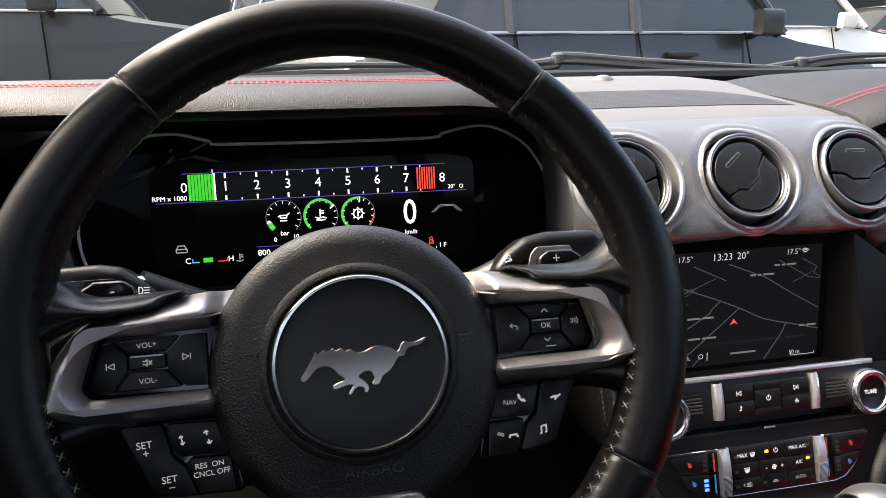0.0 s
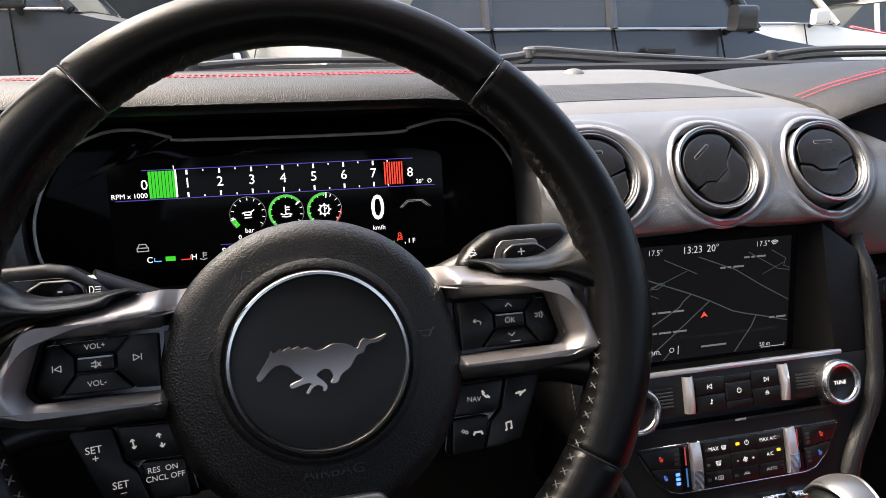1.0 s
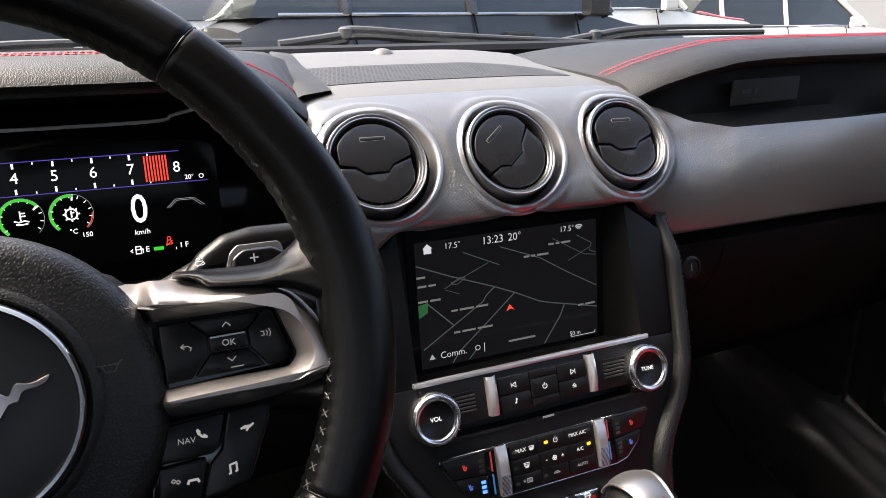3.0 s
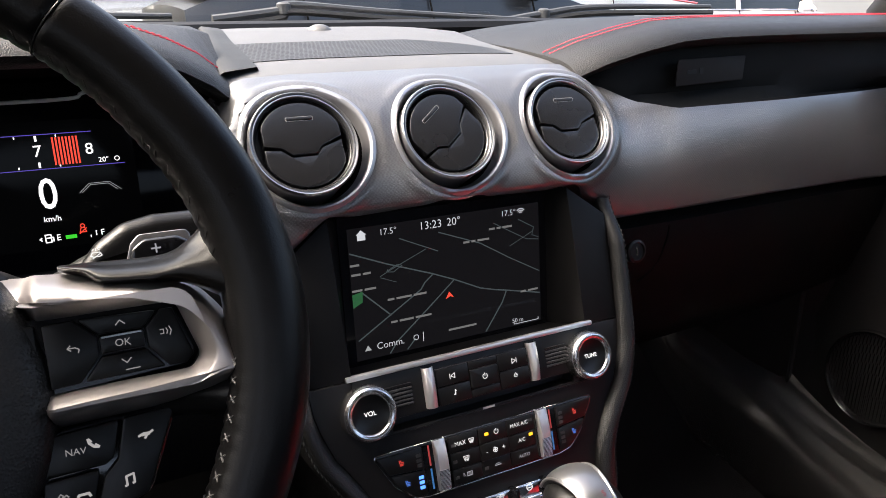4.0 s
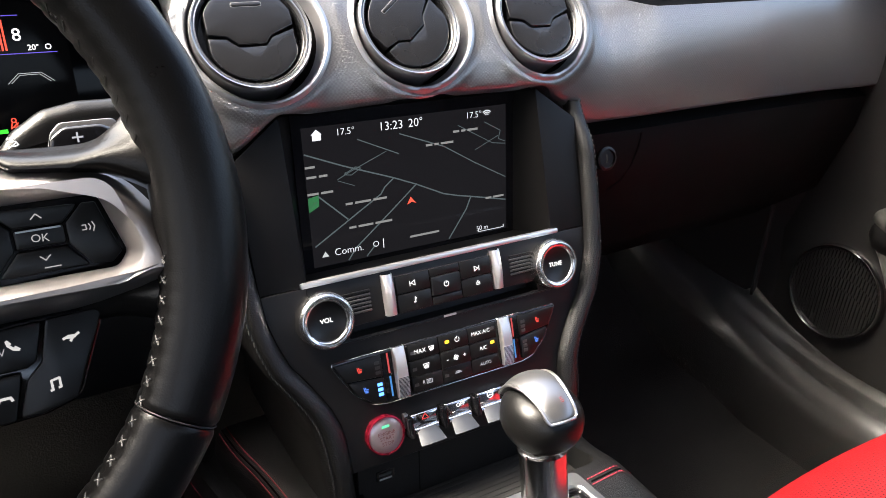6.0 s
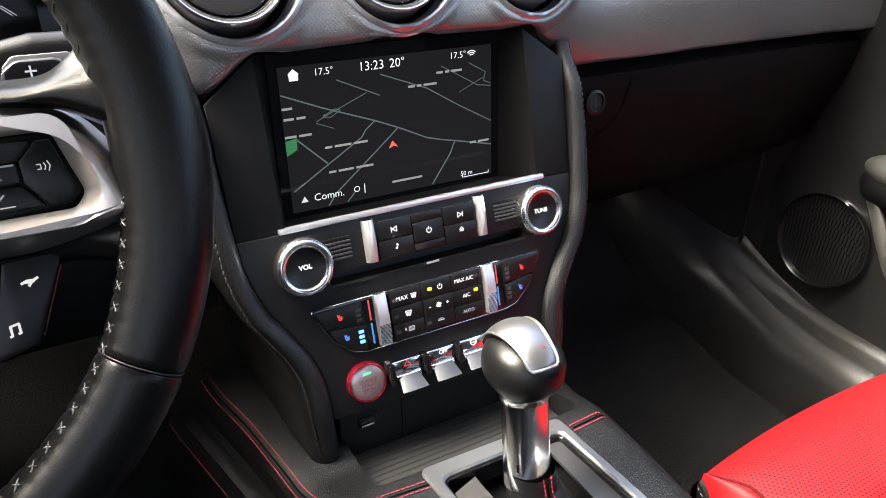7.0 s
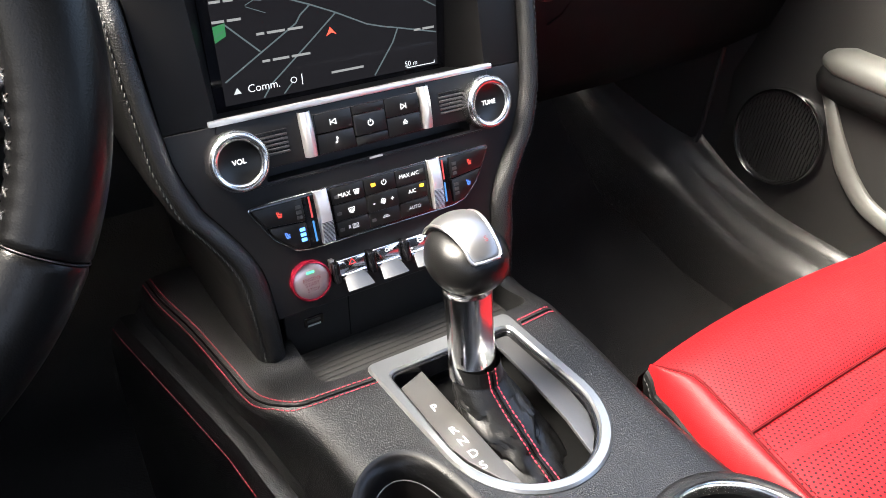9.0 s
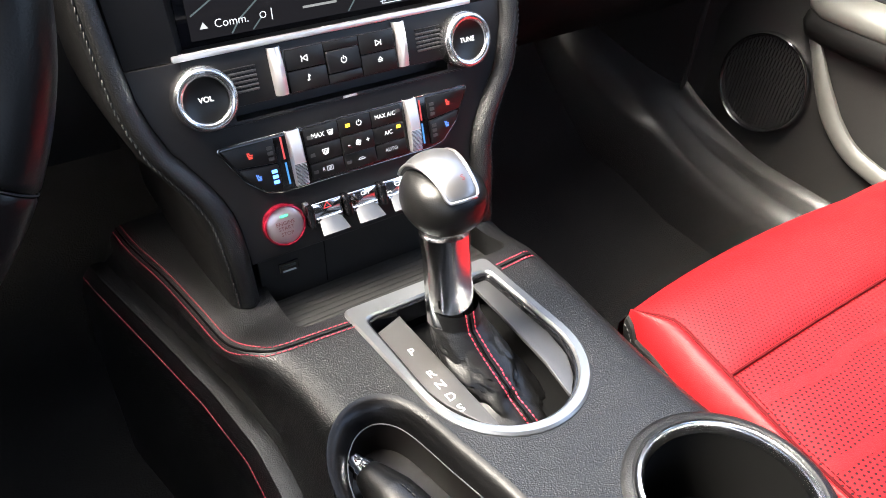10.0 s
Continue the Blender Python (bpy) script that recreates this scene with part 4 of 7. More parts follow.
def build_seat():
    flat = lambda v: (lambda _: v)  # noqa: E731
    nose = lambda s: 0.343 + 0.019 * math.sin(math.pi * min(1, s)) ** 0.8  # noqa: E731
    front_x0 = seat_in
    seat_patch("front_panel", front_x0, flat(0.603), flat(0.2375), nose, seat_fine, "perforated red leather front panel", nx=40, ny=30)
    seat_patch("insert", lambda y: seat_in(y) + 0.001, flat(0.595), flat(-0.22), flat(0.2355), seat_dots, "perforated red leather seat insert", nx=40, ny=30)
    rows = []
    for y in map(float, np.linspace(-0.22, 0.3425, 60)):
        xi, xo = seat_in(y) - 0.0006, seat_out(y)
        zi = seat_z(xi, y) - 0.0045
        zo = zi - 0.027 * min(1.0, (xi - xo) / 0.010)
        rows.append([Vector((xo + (xi - xo) * s, y, zo + (zi - zo) * math.sin(math.pi / 2 * s) ** 0.75 + 0.0045 * math.sin(math.pi * s) ** 0.7)) for s in map(float, np.linspace(0, 1, 16))])
    edge = [r[0] for r in rows]
    part("bolster", sheet(rows), red_leather, seat, "smooth red leather side bolster")
    seat_patch("bolster", flat(0.604), flat(0.645), flat(-0.22), flat(0.345), red_leather, "smooth red leather side bolster", puff=0.010)
    # plain bands between the perforated fields
    for mid in ([(0.172, 0.2100), (0.205, 0.2060), (0.278, 0.1950), (0.306, 0.2005), (0.370, 0.1985), (0.595, 0.197)], [(0.172, 0.1435), (0.195, 0.1385), (0.258, 0.1315), (0.286, 0.137), (0.36, 0.1345), (0.595, 0.133)], [(0.172, 0.078), (0.27, 0.069), (0.298, 0.0745), (0.595, 0.071)]):
        rows = []
        for x in map(float, np.linspace(0.176, 0.590, 60)):
            y = linear(mid, x)
            row = []
            for d in (-0.0048, -0.0024, 0.0, 0.0024, 0.0048):
                yy = y + d
                s = (x - seat_in(yy)) / (0.595 - seat_in(yy))
                row.append(Vector((max(x, seat_in(yy) + 0.002), yy, cushion_z(x, yy, min(1, max(0, s)), (yy + 0.22) / 0.4555, 0.006) + 0.0005)))
            rows.append(row)
        part("plain_band", sheet(rows), red_leather, seat, "smooth red band")
    # seams in the gaps
    part("seam", tube([(x, 0.2365, seat_z(x, 0.2365) - 0.0046) for x in map(float, np.linspace(0.206, 0.6, 40))], 0.0016, 6), seam_red, seat)
    part("seam", tube([(seat_in(y), y, seat_z(seat_in(y), y) - 0.0036) for y in map(float, np.linspace(-0.2, 0.341, 60))], 0.0019, 6), seam_red, seat)
    stitching("stitching", [(seat_in(y) + 0.0035, y, seat_z(seat_in(y), y) - 0.0012) for y in map(float, np.linspace(-0.2, 0.234, 60))], seat, seam_red, step=0.0042, size=0.003, r=0.0005)
    # front apron and dark side
    rows = []
    for s in map(float, np.linspace(0, 1, 25)):
        y = nose(s)
        xa = front_x0(y)
        x = xa + (0.603 - xa) * s
        rows.append([Vector((x, y, seat_z(x, y) - 0.006)), Vector((x, y + 0.008, seat_z(x, y) - 0.026)), Vector((x, y + 0.006, 0.40)), Vector((x, y - 0.02, 0.33))])
    part("apron", sheet(rows), red_leather, seat)
    rows, line = [], []
    for p in edge:
        rows.append([p + Vector((0.001, 0, 0)), p + Vector((-0.0028, 0, -0.0022)), p + Vector((-0.0040, 0, -0.0065)), p + Vector((-0.0032, 0, -0.013)), p + Vector((0.004, 0, -0.035)), Vector((p.x + 0.012, p.y - 0.004, 0.40)), Vector((p.x + 0.02, p.y - 0.02, 0.27))])
        line.append(p + Vector((-0.0042, 0, -0.0070)))
    part("side_skirt", sheet(rows), skirt_black, seat, "black leather seat side")
    stitching("stitching", line, seat, grey_thread, step=0.0052, size=0.0036, r=0.0005, up=(-1, 0, 0))
    stitching("stitching", [p + Vector((0.0052, 0, 0.0098)) for p in line], seat, seam_red, step=0.0042, size=0.003, r=0.0004)
    bm = prism(fillet(rect(0.36, 0.50, 0.42, 0.07), 0.03, 4), Matrix.Translation((0, 0, 0.236)), 0.15, 0.01)
    part("base", bm, dark_plastic, seat)
    back_rest(seat, 0.42)


skirt_black = shade("skirt_black", (0.0045, 0.0045, 0.0045), 0.6, grain=0.3, size=0.001, spec=0.1)
grey_thread = shade("grey_thread", (0.03, 0.03, 0.029), 0.6)
seam_red = shade("seam_red", (0.05, 0.002, 0.003), 0.7, spec=0.1)
build_seat()


# ---- passenger door, sill and kick panel ----
door = thing("passenger_door", (XD, 0.1, 0.3), "black door panel with pale armrest and round speaker", "door")


def build_door():
    prof = [(0.362, 0.012), (0.366, 0.0), (0.38, 0.0), (0.46, 0.0), (0.54, -0.004), (0.60, 0.004), (0.70, 0.0), (0.82, 0.0), (0.93, 0.02)]
    rows = [[Vector((0.705 + dx + 0.02 * sstep(0.55, 0.8, y), y, z)) for y in np.linspace(0.70, -0.9, 40)] for z, dx in prof]
    bm = sheet(rows)
    part("panel", bm, door_skin, door)
    m = plane_of((0.700, 0.578, 0.487), (-0.02, -1, 0), (0.06, 0, 1))
    spk = part("speaker_grille", lathe([(0.068, -0.004), (0.070, 0.006), (0.0685, 0.009), (0.066, 0.008), (0.064, 0.004), (0.03, 0.006), (0, 0.007)], m, 56), mesh_black, door, "round black mesh speaker grille")
    part("trim_ring", lathe([(0.066, 0.006), (0.0668, 0.0105), (0.0690, 0.0112), (0.0710, 0.008), (0.0712, 0.002)], m, 56), chrome_dark, spk, "thin bright ring")
    # armrest with its dark underside
    path = smooth_path([(0.714, 0.553, 0.612), (0.704, 0.532, 0.616), (0.696, 0.48, 0.618), (0.692, 0.40, 0.620), (0.690, 0.1, 0.626), (0.690, -0.3, 0.636)], 8)
    part("armrest", tube(path, [0.010 + 0.018 * min(1, i / 10) for i in range(len(path))], 14, flat=0.75), pale_trim, door, "pale grey padded armrest")
    under = [p + Vector((0.010, 0.0, -0.024)) for p in path]
    part("armrest_base", tube(under, [0.010 + 0.026 * min(1, i / 8) for i in range(len(path))], 12, flat=0.8), skirt_black, door, "black underside of the armrest")
    # pale pull trim running down behind the speaker
    path = smooth_path([(0.700, 0.545, 0.585), (0.694, 0.520, 0.560), (0.690, 0.490, 0.520), (0.690, 0.455, 0.480), (0.690, 0.405, 0.452), (0.690, 0.30, 0.44), (0.69, 0.1, 0.44)], 8)
    part("pull_trim", tube(path, [0.004 + 0.004 * min(1, i / 20) for i in range(len(path))], 10, flat=1.6, up=(0, 0, 1)), pale_trim, door, "pale curved trim strip")
    # sill and kick panel
    sill = thing("sill_trim", (0.66, 0.3, 0.24), "black scuffed plastic door sill trim", "sill")
    rows = []
    for y in map(float, np.linspace(0.96, -0.5, 70)):
        z0 = 0.350 + 0.90 * max(0.0, y - 0.5) ** 2
        f = 1 + 1.3 * sstep(0.55, 0.85, y)
        lean = 0.05 * sstep(0.70, 0.96, y)
        sec = ((-0.040, 0.20), (-0.036, 0.25), (-0.031, z0 - 0.050 * f), (-0.024, z0 - 0.027 * f), (-0.014, z0 - 0.011), (-0.002, z0), (0.010, z0 + 0.0045), (0.022, z0 + 0.007 * f), (0.033, z0 + 0.013 * f), (0.038, z0 + 0.024 * f))
        rows.append([Vector((0.668 - lean + a, y, b)) for a, b in (sec)])
    part("strip", sheet(rows), sill_plastic, sill)
    rows = [[Vector((0.585 + 0.12 * f, 0.97 - 0.26 * f ** 1.2, z)) for f in np.linspace(0, 1.2, 14)] for z in (0.24, 0.5, 0.7, 0.85)]
    kick = thing("kick_panel", (0.66, 0.8, 0.24), "black plastic footwell side panel", "trim panel")
    part("panel", sheet(rows), kick_plastic, kick)
    part("fastener", lathe([(0.009, 0), (0.009, 0.003), (0.006, 0.005), (0, 0.0055)], plane_of((0.638, 0.865, 0.50), (0.4, -0.9, 0), (0, 0, 1)), 20), dark_plastic, kick, "round black plastic clip")
    part("seal", tube([(0.7045, 0.712, z) for z in (0.40, 0.55, 0.70, 0.84)], 0.004, 8), rubber, kick, "black rubber edge seal")


kick_plastic = shade("kick_plastic", (0.011, 0.011, 0.011), 0.34, grain=0.1, size=0.001, vary=0.06, spec=0.5)
sill_plastic = shade("sill_plastic", (0.018, 0.0175, 0.017), 0.25, grain=0.06, size=0.001, vary=0.05, blotch=7, spec=0.75)
chrome_dark = shade("dark_chrome", (0.5, 0.5, 0.5), 0.18, metal=1.0)
mesh_black = dotted("speaker_mesh", (0.012, 0.012, 0.012), (0.004, 0.004, 0.004), 0.003, 0.0009, 0.26)
build_door()


# ---- steering wheel ----
dark_thread = shade("dark_thread", (0.012, 0.012, 0.012), 0.45, vary=0.2, blotch=400)
wheel = thing("steering_wheel", (-0.382, 0.36, 0.87), "black leather steering wheel with silver spokes and round hub", "steering wheel")


seam_grey = shade("seam_grey", (0.022, 0.022, 0.022), 0.4)


def rim_point(a, r, n=0.0):
    a = radians(a)
    return WHEEL @ Vector((r * math.sin(a), r * math.cos(a), n))


def rim_half(a):
    a = abs((a + 180) % 360 - 180)
    return linear([(0, 0.0162), (41, 0.0165), (65, 0.0178), (95, 0.0190), (123, 0.0178), (180, 0.0175)], a)


def rim_mid(a):
    """The rim is a little wider than it is high."""
    a = abs((a + 180) % 360 - 180)
    return linear([(0, 0.1662), (41, 0.1663), (60, 0.1690), (75, 0.1735), (90, 0.1765), (105, 0.1785), (123, 0.1800), (150, 0.1790), (180, 0.1770)], a)


def rim_arc(name, a0, a1, mat, label=""):
    rows = []
    n = max(6, int(abs(a1 - a0) / 0.6))
    for i in range(n + 1):
        a = a0 + (a1 - a0) * i / n
        end = min(i, n - i)
        k = 1.0 if end > 0 else 0.955
        hw, hd, c = rim_half(a) * k, 0.0168 * k, rim_mid(a)
        row = []
        for j in range(24):
            t = 2 * math.pi * j / 24
            ct, st = math.cos(t), math.sin(t)
            q = 0.9
            aa = abs((a + 180) % 360 - 180)
            laced = sstep(16, 22, aa) * sstep(88, 82, aa) + sstep(98, 104, aa) * sstep(176, 172, aa)
            dent = 0.0007 * laced * max(0.0, -ct) ** 4 * max(0.0, math.sin(2 * math.pi * aa / 3.0)) ** 2
            row.append(rim_point(a, c + hw * math.copysign(abs(ct) ** q, ct) + dent, -0.007 + hd * math.copysign(abs(st) ** q, st)))
        rows.append(row)
    return part(name, sheet(rows, wrap_u=True, cap=True), mat, wheel, label)


def lift(bm, f):
    """Shifts a mesh along the wheel's axis by f(u)."""
    inv = WHEEL.inverted()
    for v in bm.verts:
        p = inv @ v.co
        p.z += f(abs(p.x))
        v.co = WHEEL @ p
    return bm


def rise(u):
    return 0.019 * sstep(0.075, 0.168, u) - 0.032 * sstep(0.0835, 0.0745, u)


def mirror(pts):
    return [(-p[0], p[1]) for p in reversed(pts)]


def frame_rings(out, hole):
    """A rounded spoke cover: outer skirt, soft top edge, and a slope down to the buttons."""
    def even(pts, n=160):
        pts = [Vector((p[0], p[1])) for p in pts]
        cx, cy = sum(p.x for p in pts) / len(pts), sum(p.y for p in pts) / len(pts)
        d = [0.0]
        for a, b in zip(pts, pts[1:] + pts[:1]):
            d.append(d[-1] + (b - a).length)
        res = []
        for i in range(n):
            s = d[-1] * i / n
            k = max(j for j in range(len(pts)) if d[j] <= s)
            a, b = pts[k], pts[(k + 1) % len(pts)]
            res.append(a.lerp(b, (s - d[k]) / max(1e-9, d[k + 1] - d[k])))
        start = min(range(n), key=lambda i: math.atan2(res[i].y - cy, res[i].x - cx) % (2 * math.pi))
        return res[start:] + res[:start]

    o, h = even(out), even(hole)
    lev = [(o, -0.0050, -0.050), (o, -0.0030, -0.040), (o, 0.0, -0.0300), (o, 0.0042, -0.0205), (o, 0.0056, -0.0185), (o, 0.0080, -0.0176)]
    rows = [[WHEEL @ Vector((p[0], p[1], z)) for p in inset(q, d)] for q, d, z in lev]
    for d, z in ((-0.0062, -0.0178), (-0.0050, -0.0190), (-0.0016, -0.0262), (-0.0004, -0.0280), (0.0, -0.034)):
        rows.append([WHEEL @ Vector((p[0], p[1], z)) for p in inset(h, d)])
    return sheet(rows, wrap_u=True)


def build_wheel():
    for a0, a1, nm in ((-40.4, 40.4, "rim_top"), (41.0, 122.5, "rim_side"), (-122.5, -41.0, "rim_side"), (123.1, 236.9, "rim_bottom")):
        rim_arc(nm, a0, a1, wheel_leather, "worn smooth black leather")
    for a in (40.7, -40.7, 122.8, -122.8):
        c, hw = rim_mid(a), rim_half(a)
        ring = [rim_point(a, c + hw * 0.985 * math.cos(t), -0.007 + 0.0165 * math.sin(t)) for t in np.linspace(0, 2 * math.pi, 24, endpoint=False)]
        part("seam", tube(ring, 0.0004, 5, closed=True, up=(1, 0.3, 0.2)), seam_grey, wheel)
    # laced thread along the inner edge
    for s in (-1, 1):
        for a0, a1, mat, rr in ((101, 172, white_thread, 0.0005), (20, 84, dark_thread, 0.0003)):
            bm = bmesh.new()
            for i, a in enumerate(np.arange(a0, a1, 3.0)):
                c, hw = rim_mid(a), rim_half(a)
                for d in ((-1, 1) if a0 > 90 else (1,)):
                    p = rim_point(s * (a + 0.55 * d), c - hw * 0.97, -0.0025)
                    q = rim_point(s * (a - 0.55 * d), c - hw * 0.90, 0.0022)
                    tube([p, p.lerp(q, 0.5), q], [rr * 0.7, rr, rr * 0.7], 5, bm=bm, up=(1, 0.2, 0.1))
            tagged(part("lacing", bm, mat, wheel, "cross-laced thread"), kind="stuff")
    # hub
    hub = circle(0.0855, 72, 0, -0.0300)
    hub = [(x * (1.0 if y > -0.03 else 1.0), y * (1.0 if y > -0.03 else 1.02)) for x, y in hub]
    cover = part("airbag_cover", prism(hub, WHEEL, 0.050, 0.016, base=-0.071, steps=7, dome=0.0100), hub_skin, wheel, "grained black airbag cover")
    C = on(WHEEL, 0, -0.025)
    part("emblem_disc", lathe([(0.0475, -0.022), (0.0475, -0.0125), (0.046, -0.0122), (0.03, -0.0112), (0, -0.0108)], C, 64), emblem_black, cover, "plain black disc")
    part("emblem_ring", lathe([(0.0462, -0.020), (0.0462, -0.0108), (0.0472, -0.0094), (0.0486, -0.0092), (0.0497, -0.0106), (0.0502, -0.016)], C, 72), ring_chrome, cover, "bright chrome ring")
    part("ring_groove", lathe([(0.0500, -0.0175), (0.0508, -0.0150), (0.0522, -0.0136), (0.0540, -0.0138), (0.0565, -0.0160)], C, 72), hub_skin, cover)
    # plain bright running-animal shape
    shape = [(-115, -13), (-110, -6), (-100, 8), (-92, 20), (-86, 33), (-81, 28), (-69, 36), (-65, 31), (-53, 37), (-49, 32), (-37, 36), (-31, 30), (-20, 32), (-8, 25), (6, 26), (22, 33), (40, 33), (56, 28), (66, 21), (71, 23), (75, 32), (82, 37), (94, 34), (108, 36), (124, 42), (122, 34), (110, 27), (94, 25), (86, 21), (81, 11), (69, 8), (60, -4), (52, -14), (37, -24), (28, -38), (15, -37), (20, -27), (15, -14), (5, -12), (-8, -20), (2, -30), (9, -40), (7, -50), (0, -50), (0, -43), (-8, -39), (-17, -43), (-24, -52), (-30, -51), (-25, -43), (-20, -35), (-30, -34), (-44, -38), (-55, -40), (-58, -33), (-48, -28), (-35, -23), (-46, -13), (-56, -2), (-68, 4), (-82, 2), (-92, -6), (-104, -18), (-112, -20)]
    shape = [(p.x, p.y) for p in smooth_path([Vector((u * 2.95e-4, v * 2.95e-4 - 0.001, 0)) for u, v in shape], 3, closed=True)]
    part("emblem", prism(list(reversed(shape)), C, 0.0026, 0.0003, base=-0.0116, steps=1), chrome_warm, cover, "polished metal emblem", smooth=0)
    lettering("airbag_word", "AIRBAG", 0.0078, on(WHEEL, 0.003, -0.0855, -0.0170), mark_dark, cover, "dark embossed word", stretch=1.25)
    for s in (-1, 1):
        m = on(WHEEL, s * 0.0605, -0.0160, -0.0155)
        bm = tube([m @ Vector((a, b, 0)) for a, b in ((-0.0055, 0.0016), (-0.003, 0.0012), (0.0035, 0.0014), (0.0055, 0.003))], 0.0004, 5)
        tube([m @ Vector((a, b, 0)) for a, b in ((-0.0035, 0.0008), (-0.002, -0.0018), (0.002, -0.0018), (0.0035, 0.001))], 0.0004, 5, bm=bm)
        part("horn_mark", bm, mark_dark, cover, "small horn symbol")
    # silver spokes, with their button groups
    spoke = [(0.056, 0.021), (0.122, 0.013), (0.147, 0.004), (0.157, -0.010), (0.1675, -0.038), (0.150, -0.0412), (0.122, -0.0432), (0.056, -0.0460)]
    slot = [(0.062, 0.0015), (0.136, 0.0005), (0.1435, -0.0245), (0.139, -0.0302), (0.062, -0.0312)]
    bt = {
        "up": [(0.0955, -0.0008), (0.1285, -0.0022), (0.1215, -0.0092), (0.1035, -0.0088)],
        "down": [(0.1035, -0.0186), (0.1215, -0.0186), (0.1292, -0.0282), (0.0950, -0.0282)],
        "inner": [(0.0820, -0.0010), (0.0940, -0.0010), (0.1023, -0.0093), (0.1023, -0.0182), (0.0935, -0.0282), (0.0820, -0.0286)],
        "outer": [(0.1300, -0.0022), (0.1352, -0.0024), (0.1418, -0.0248), (0.1375, -0.0286), (0.1304, -0.0282), (0.1228, -0.0182), (0.1228, -0.0095)],
        "middle": [(0.1035, -0.0100), (0.1216, -0.0100), (0.1216, -0.0175), (0.1035, -0.0175)],
    }
    low_o = [(0.070, -0.0468), (0.128, -0.0452), (0.1115, -0.0828), (0.098, -0.0865), (0.064, -0.0875)]
    low = {
        "near": [(0.0735, -0.0482), (0.1030, -0.0470), (0.0985, -0.0628), (0.0950, -0.0650), (0.0715, -0.0652)],
        "far": [(0.1045, -0.0470), (0.1262, -0.0464), (0.1102, -0.0815), (0.0970, -0.0850), (0.0885, -0.0850), (0.0938, -0.0700), (0.1000, -0.0640)],
        "base": [(0.0710, -0.0666), (0.0925, -0.0662), (0.0872, -0.0852), (0.0690, -0.0860)],
    }
    slot = [(a * 1.02, b * 1.03) for a, b in slot]
    bt = {k: [(a * 1.02, b * 1.03) for a, b in v] for k, v in bt.items()}
    low_o = [(a * 1.05, b * 1.04) for a, b in low_o]
    low = {k: [(a * 1.05, b * 1.04) for a, b in v] for k, v in low.items()}
    for s in (-1, 1):
        f = (lambda p: p) if s > 0 else mirror
        sl = f(fillet(slot, 0.005, 8))
        sp_bm = lift(frame_rings(f(fillet(spoke, [0.004, 0.03, 0.03, 0.03, 0.010, 0.02, 0.02, 0.004], 10)), sl), rise)
        sp = part("spoke", sp_bm, spoke_silver, wheel, "satin silver spoke cover", smooth=60)
        part("button_bed", prism(inset(sl, -0.001), WHEEL, 0.002, base=-0.0335), gloss_black, sp)
        for nm, pts in bt.items():
            part("button", prism(f(fillet(pts, 0.0009, 2)), WHEEL, 0.0055 if nm != "middle" else 0.0062, 0.0008, base=-0.0325, steps=2), button_plastic, sp)
        part("button", prism(f(fillet([(0.071, 0.0), (0.0805, -0.0005), (0.0805, -0.0288), (0.071, -0.0295)], 0.0008, 2)), WHEEL, 0.005, 0.0008, base=-0.0325, steps=2), button_plastic, sp)
        part("bright_line", prism(f(rect(0.0168, 0.0008, 0.1148, -0.0107)), WHEEL, 0.0063, base=-0.0325), satin, sp)
        pod = part("button_pod", prism(f(fillet(low_o, [0.002, 0.006, 0.012, 0.008, 0.004], 4)), WHEEL, 0.012, 0.002, base=-0.046), gloss_black, wheel, "glossy black lower switch pod")
        for nm, pts in low.items():
            part("button", prism(f(fillet(pts, 0.0016, 2)), WHEEL, 0.0045, 0.0011, base=-0.0345, steps=2), button_plastic, pod)
        # leather lobe that joins rim and spoke
        low_edge = smooth_path([(0.0933, 0.0237, -0.031), (0.1036, 0.0195, -0.025), (0.1105, 0.0145, -0.018), (0.1284, 0.0121, -0.012), (0.1438, 0.0098, -0.008), (0.160, 0.000, -0.003), (0.172, -0.012, -0.002)], 6)
        top_edge = smooth_path([(0.0933, 0.0243, -0.033), (0.1050, 0.0240, -0.034), (0.1180, 0.0232, -0.033), (0.1392, 0.0226, -0.027), (0.1500, 0.0270, -0.018), (0.160, 0.036, -0.012), (0.172, 0.050, -0.010)], 6)
        rows = []
        for a, b in zip(low_edge, top_edge):
            row = [a + Vector((0, -0.0015, -0.016)), a + Vector((0, -0.0012, -0.004))]
            row += [a.lerp(b, q) + Vector((0, 0, 0.0075 * math.sin(math.pi * min(1, q + 0.15)) * min(1.0, (b - a).length / 0.012))) for q in (0.0, 0.12, 0.3, 0.5, 0.7, 0.88, 1.0)]
            row.append(b + Vector((0, 0.0012, -0.016)))
            rows.append([WHEEL @ Vector((s * p.x, p.y, p.z)) for p in row])
        part("thumb_rest", sheet(rows), wheel_leather, wheel, "black leather thumb rest", smooth=70)
        path = smooth_path([WHEEL @ Vector((s * a, b, c)) for a, b, c in ((0.120, -0.050, -0.046), (0.138, -0.046, -0.033), (0.152, -0.046, -0.022), (0.166, -0.049, -0.012))], 5)
        part("thumb_rest", tube(path, [0.006 + 0.006 * min(1, i / 12) for i in range(len(path))], 12, up=WHEEL.to_3x3() @ Vector((0, 0, 1))), wheel_leather, wheel)
        # shift paddle behind the spoke
        pts = [(0.1235, 0.0150), (0.1255, 0.0290), (0.1320, 0.0335), (0.1480, 0.0335), (0.1560, 0.0290), (0.1580, 0.0150)]
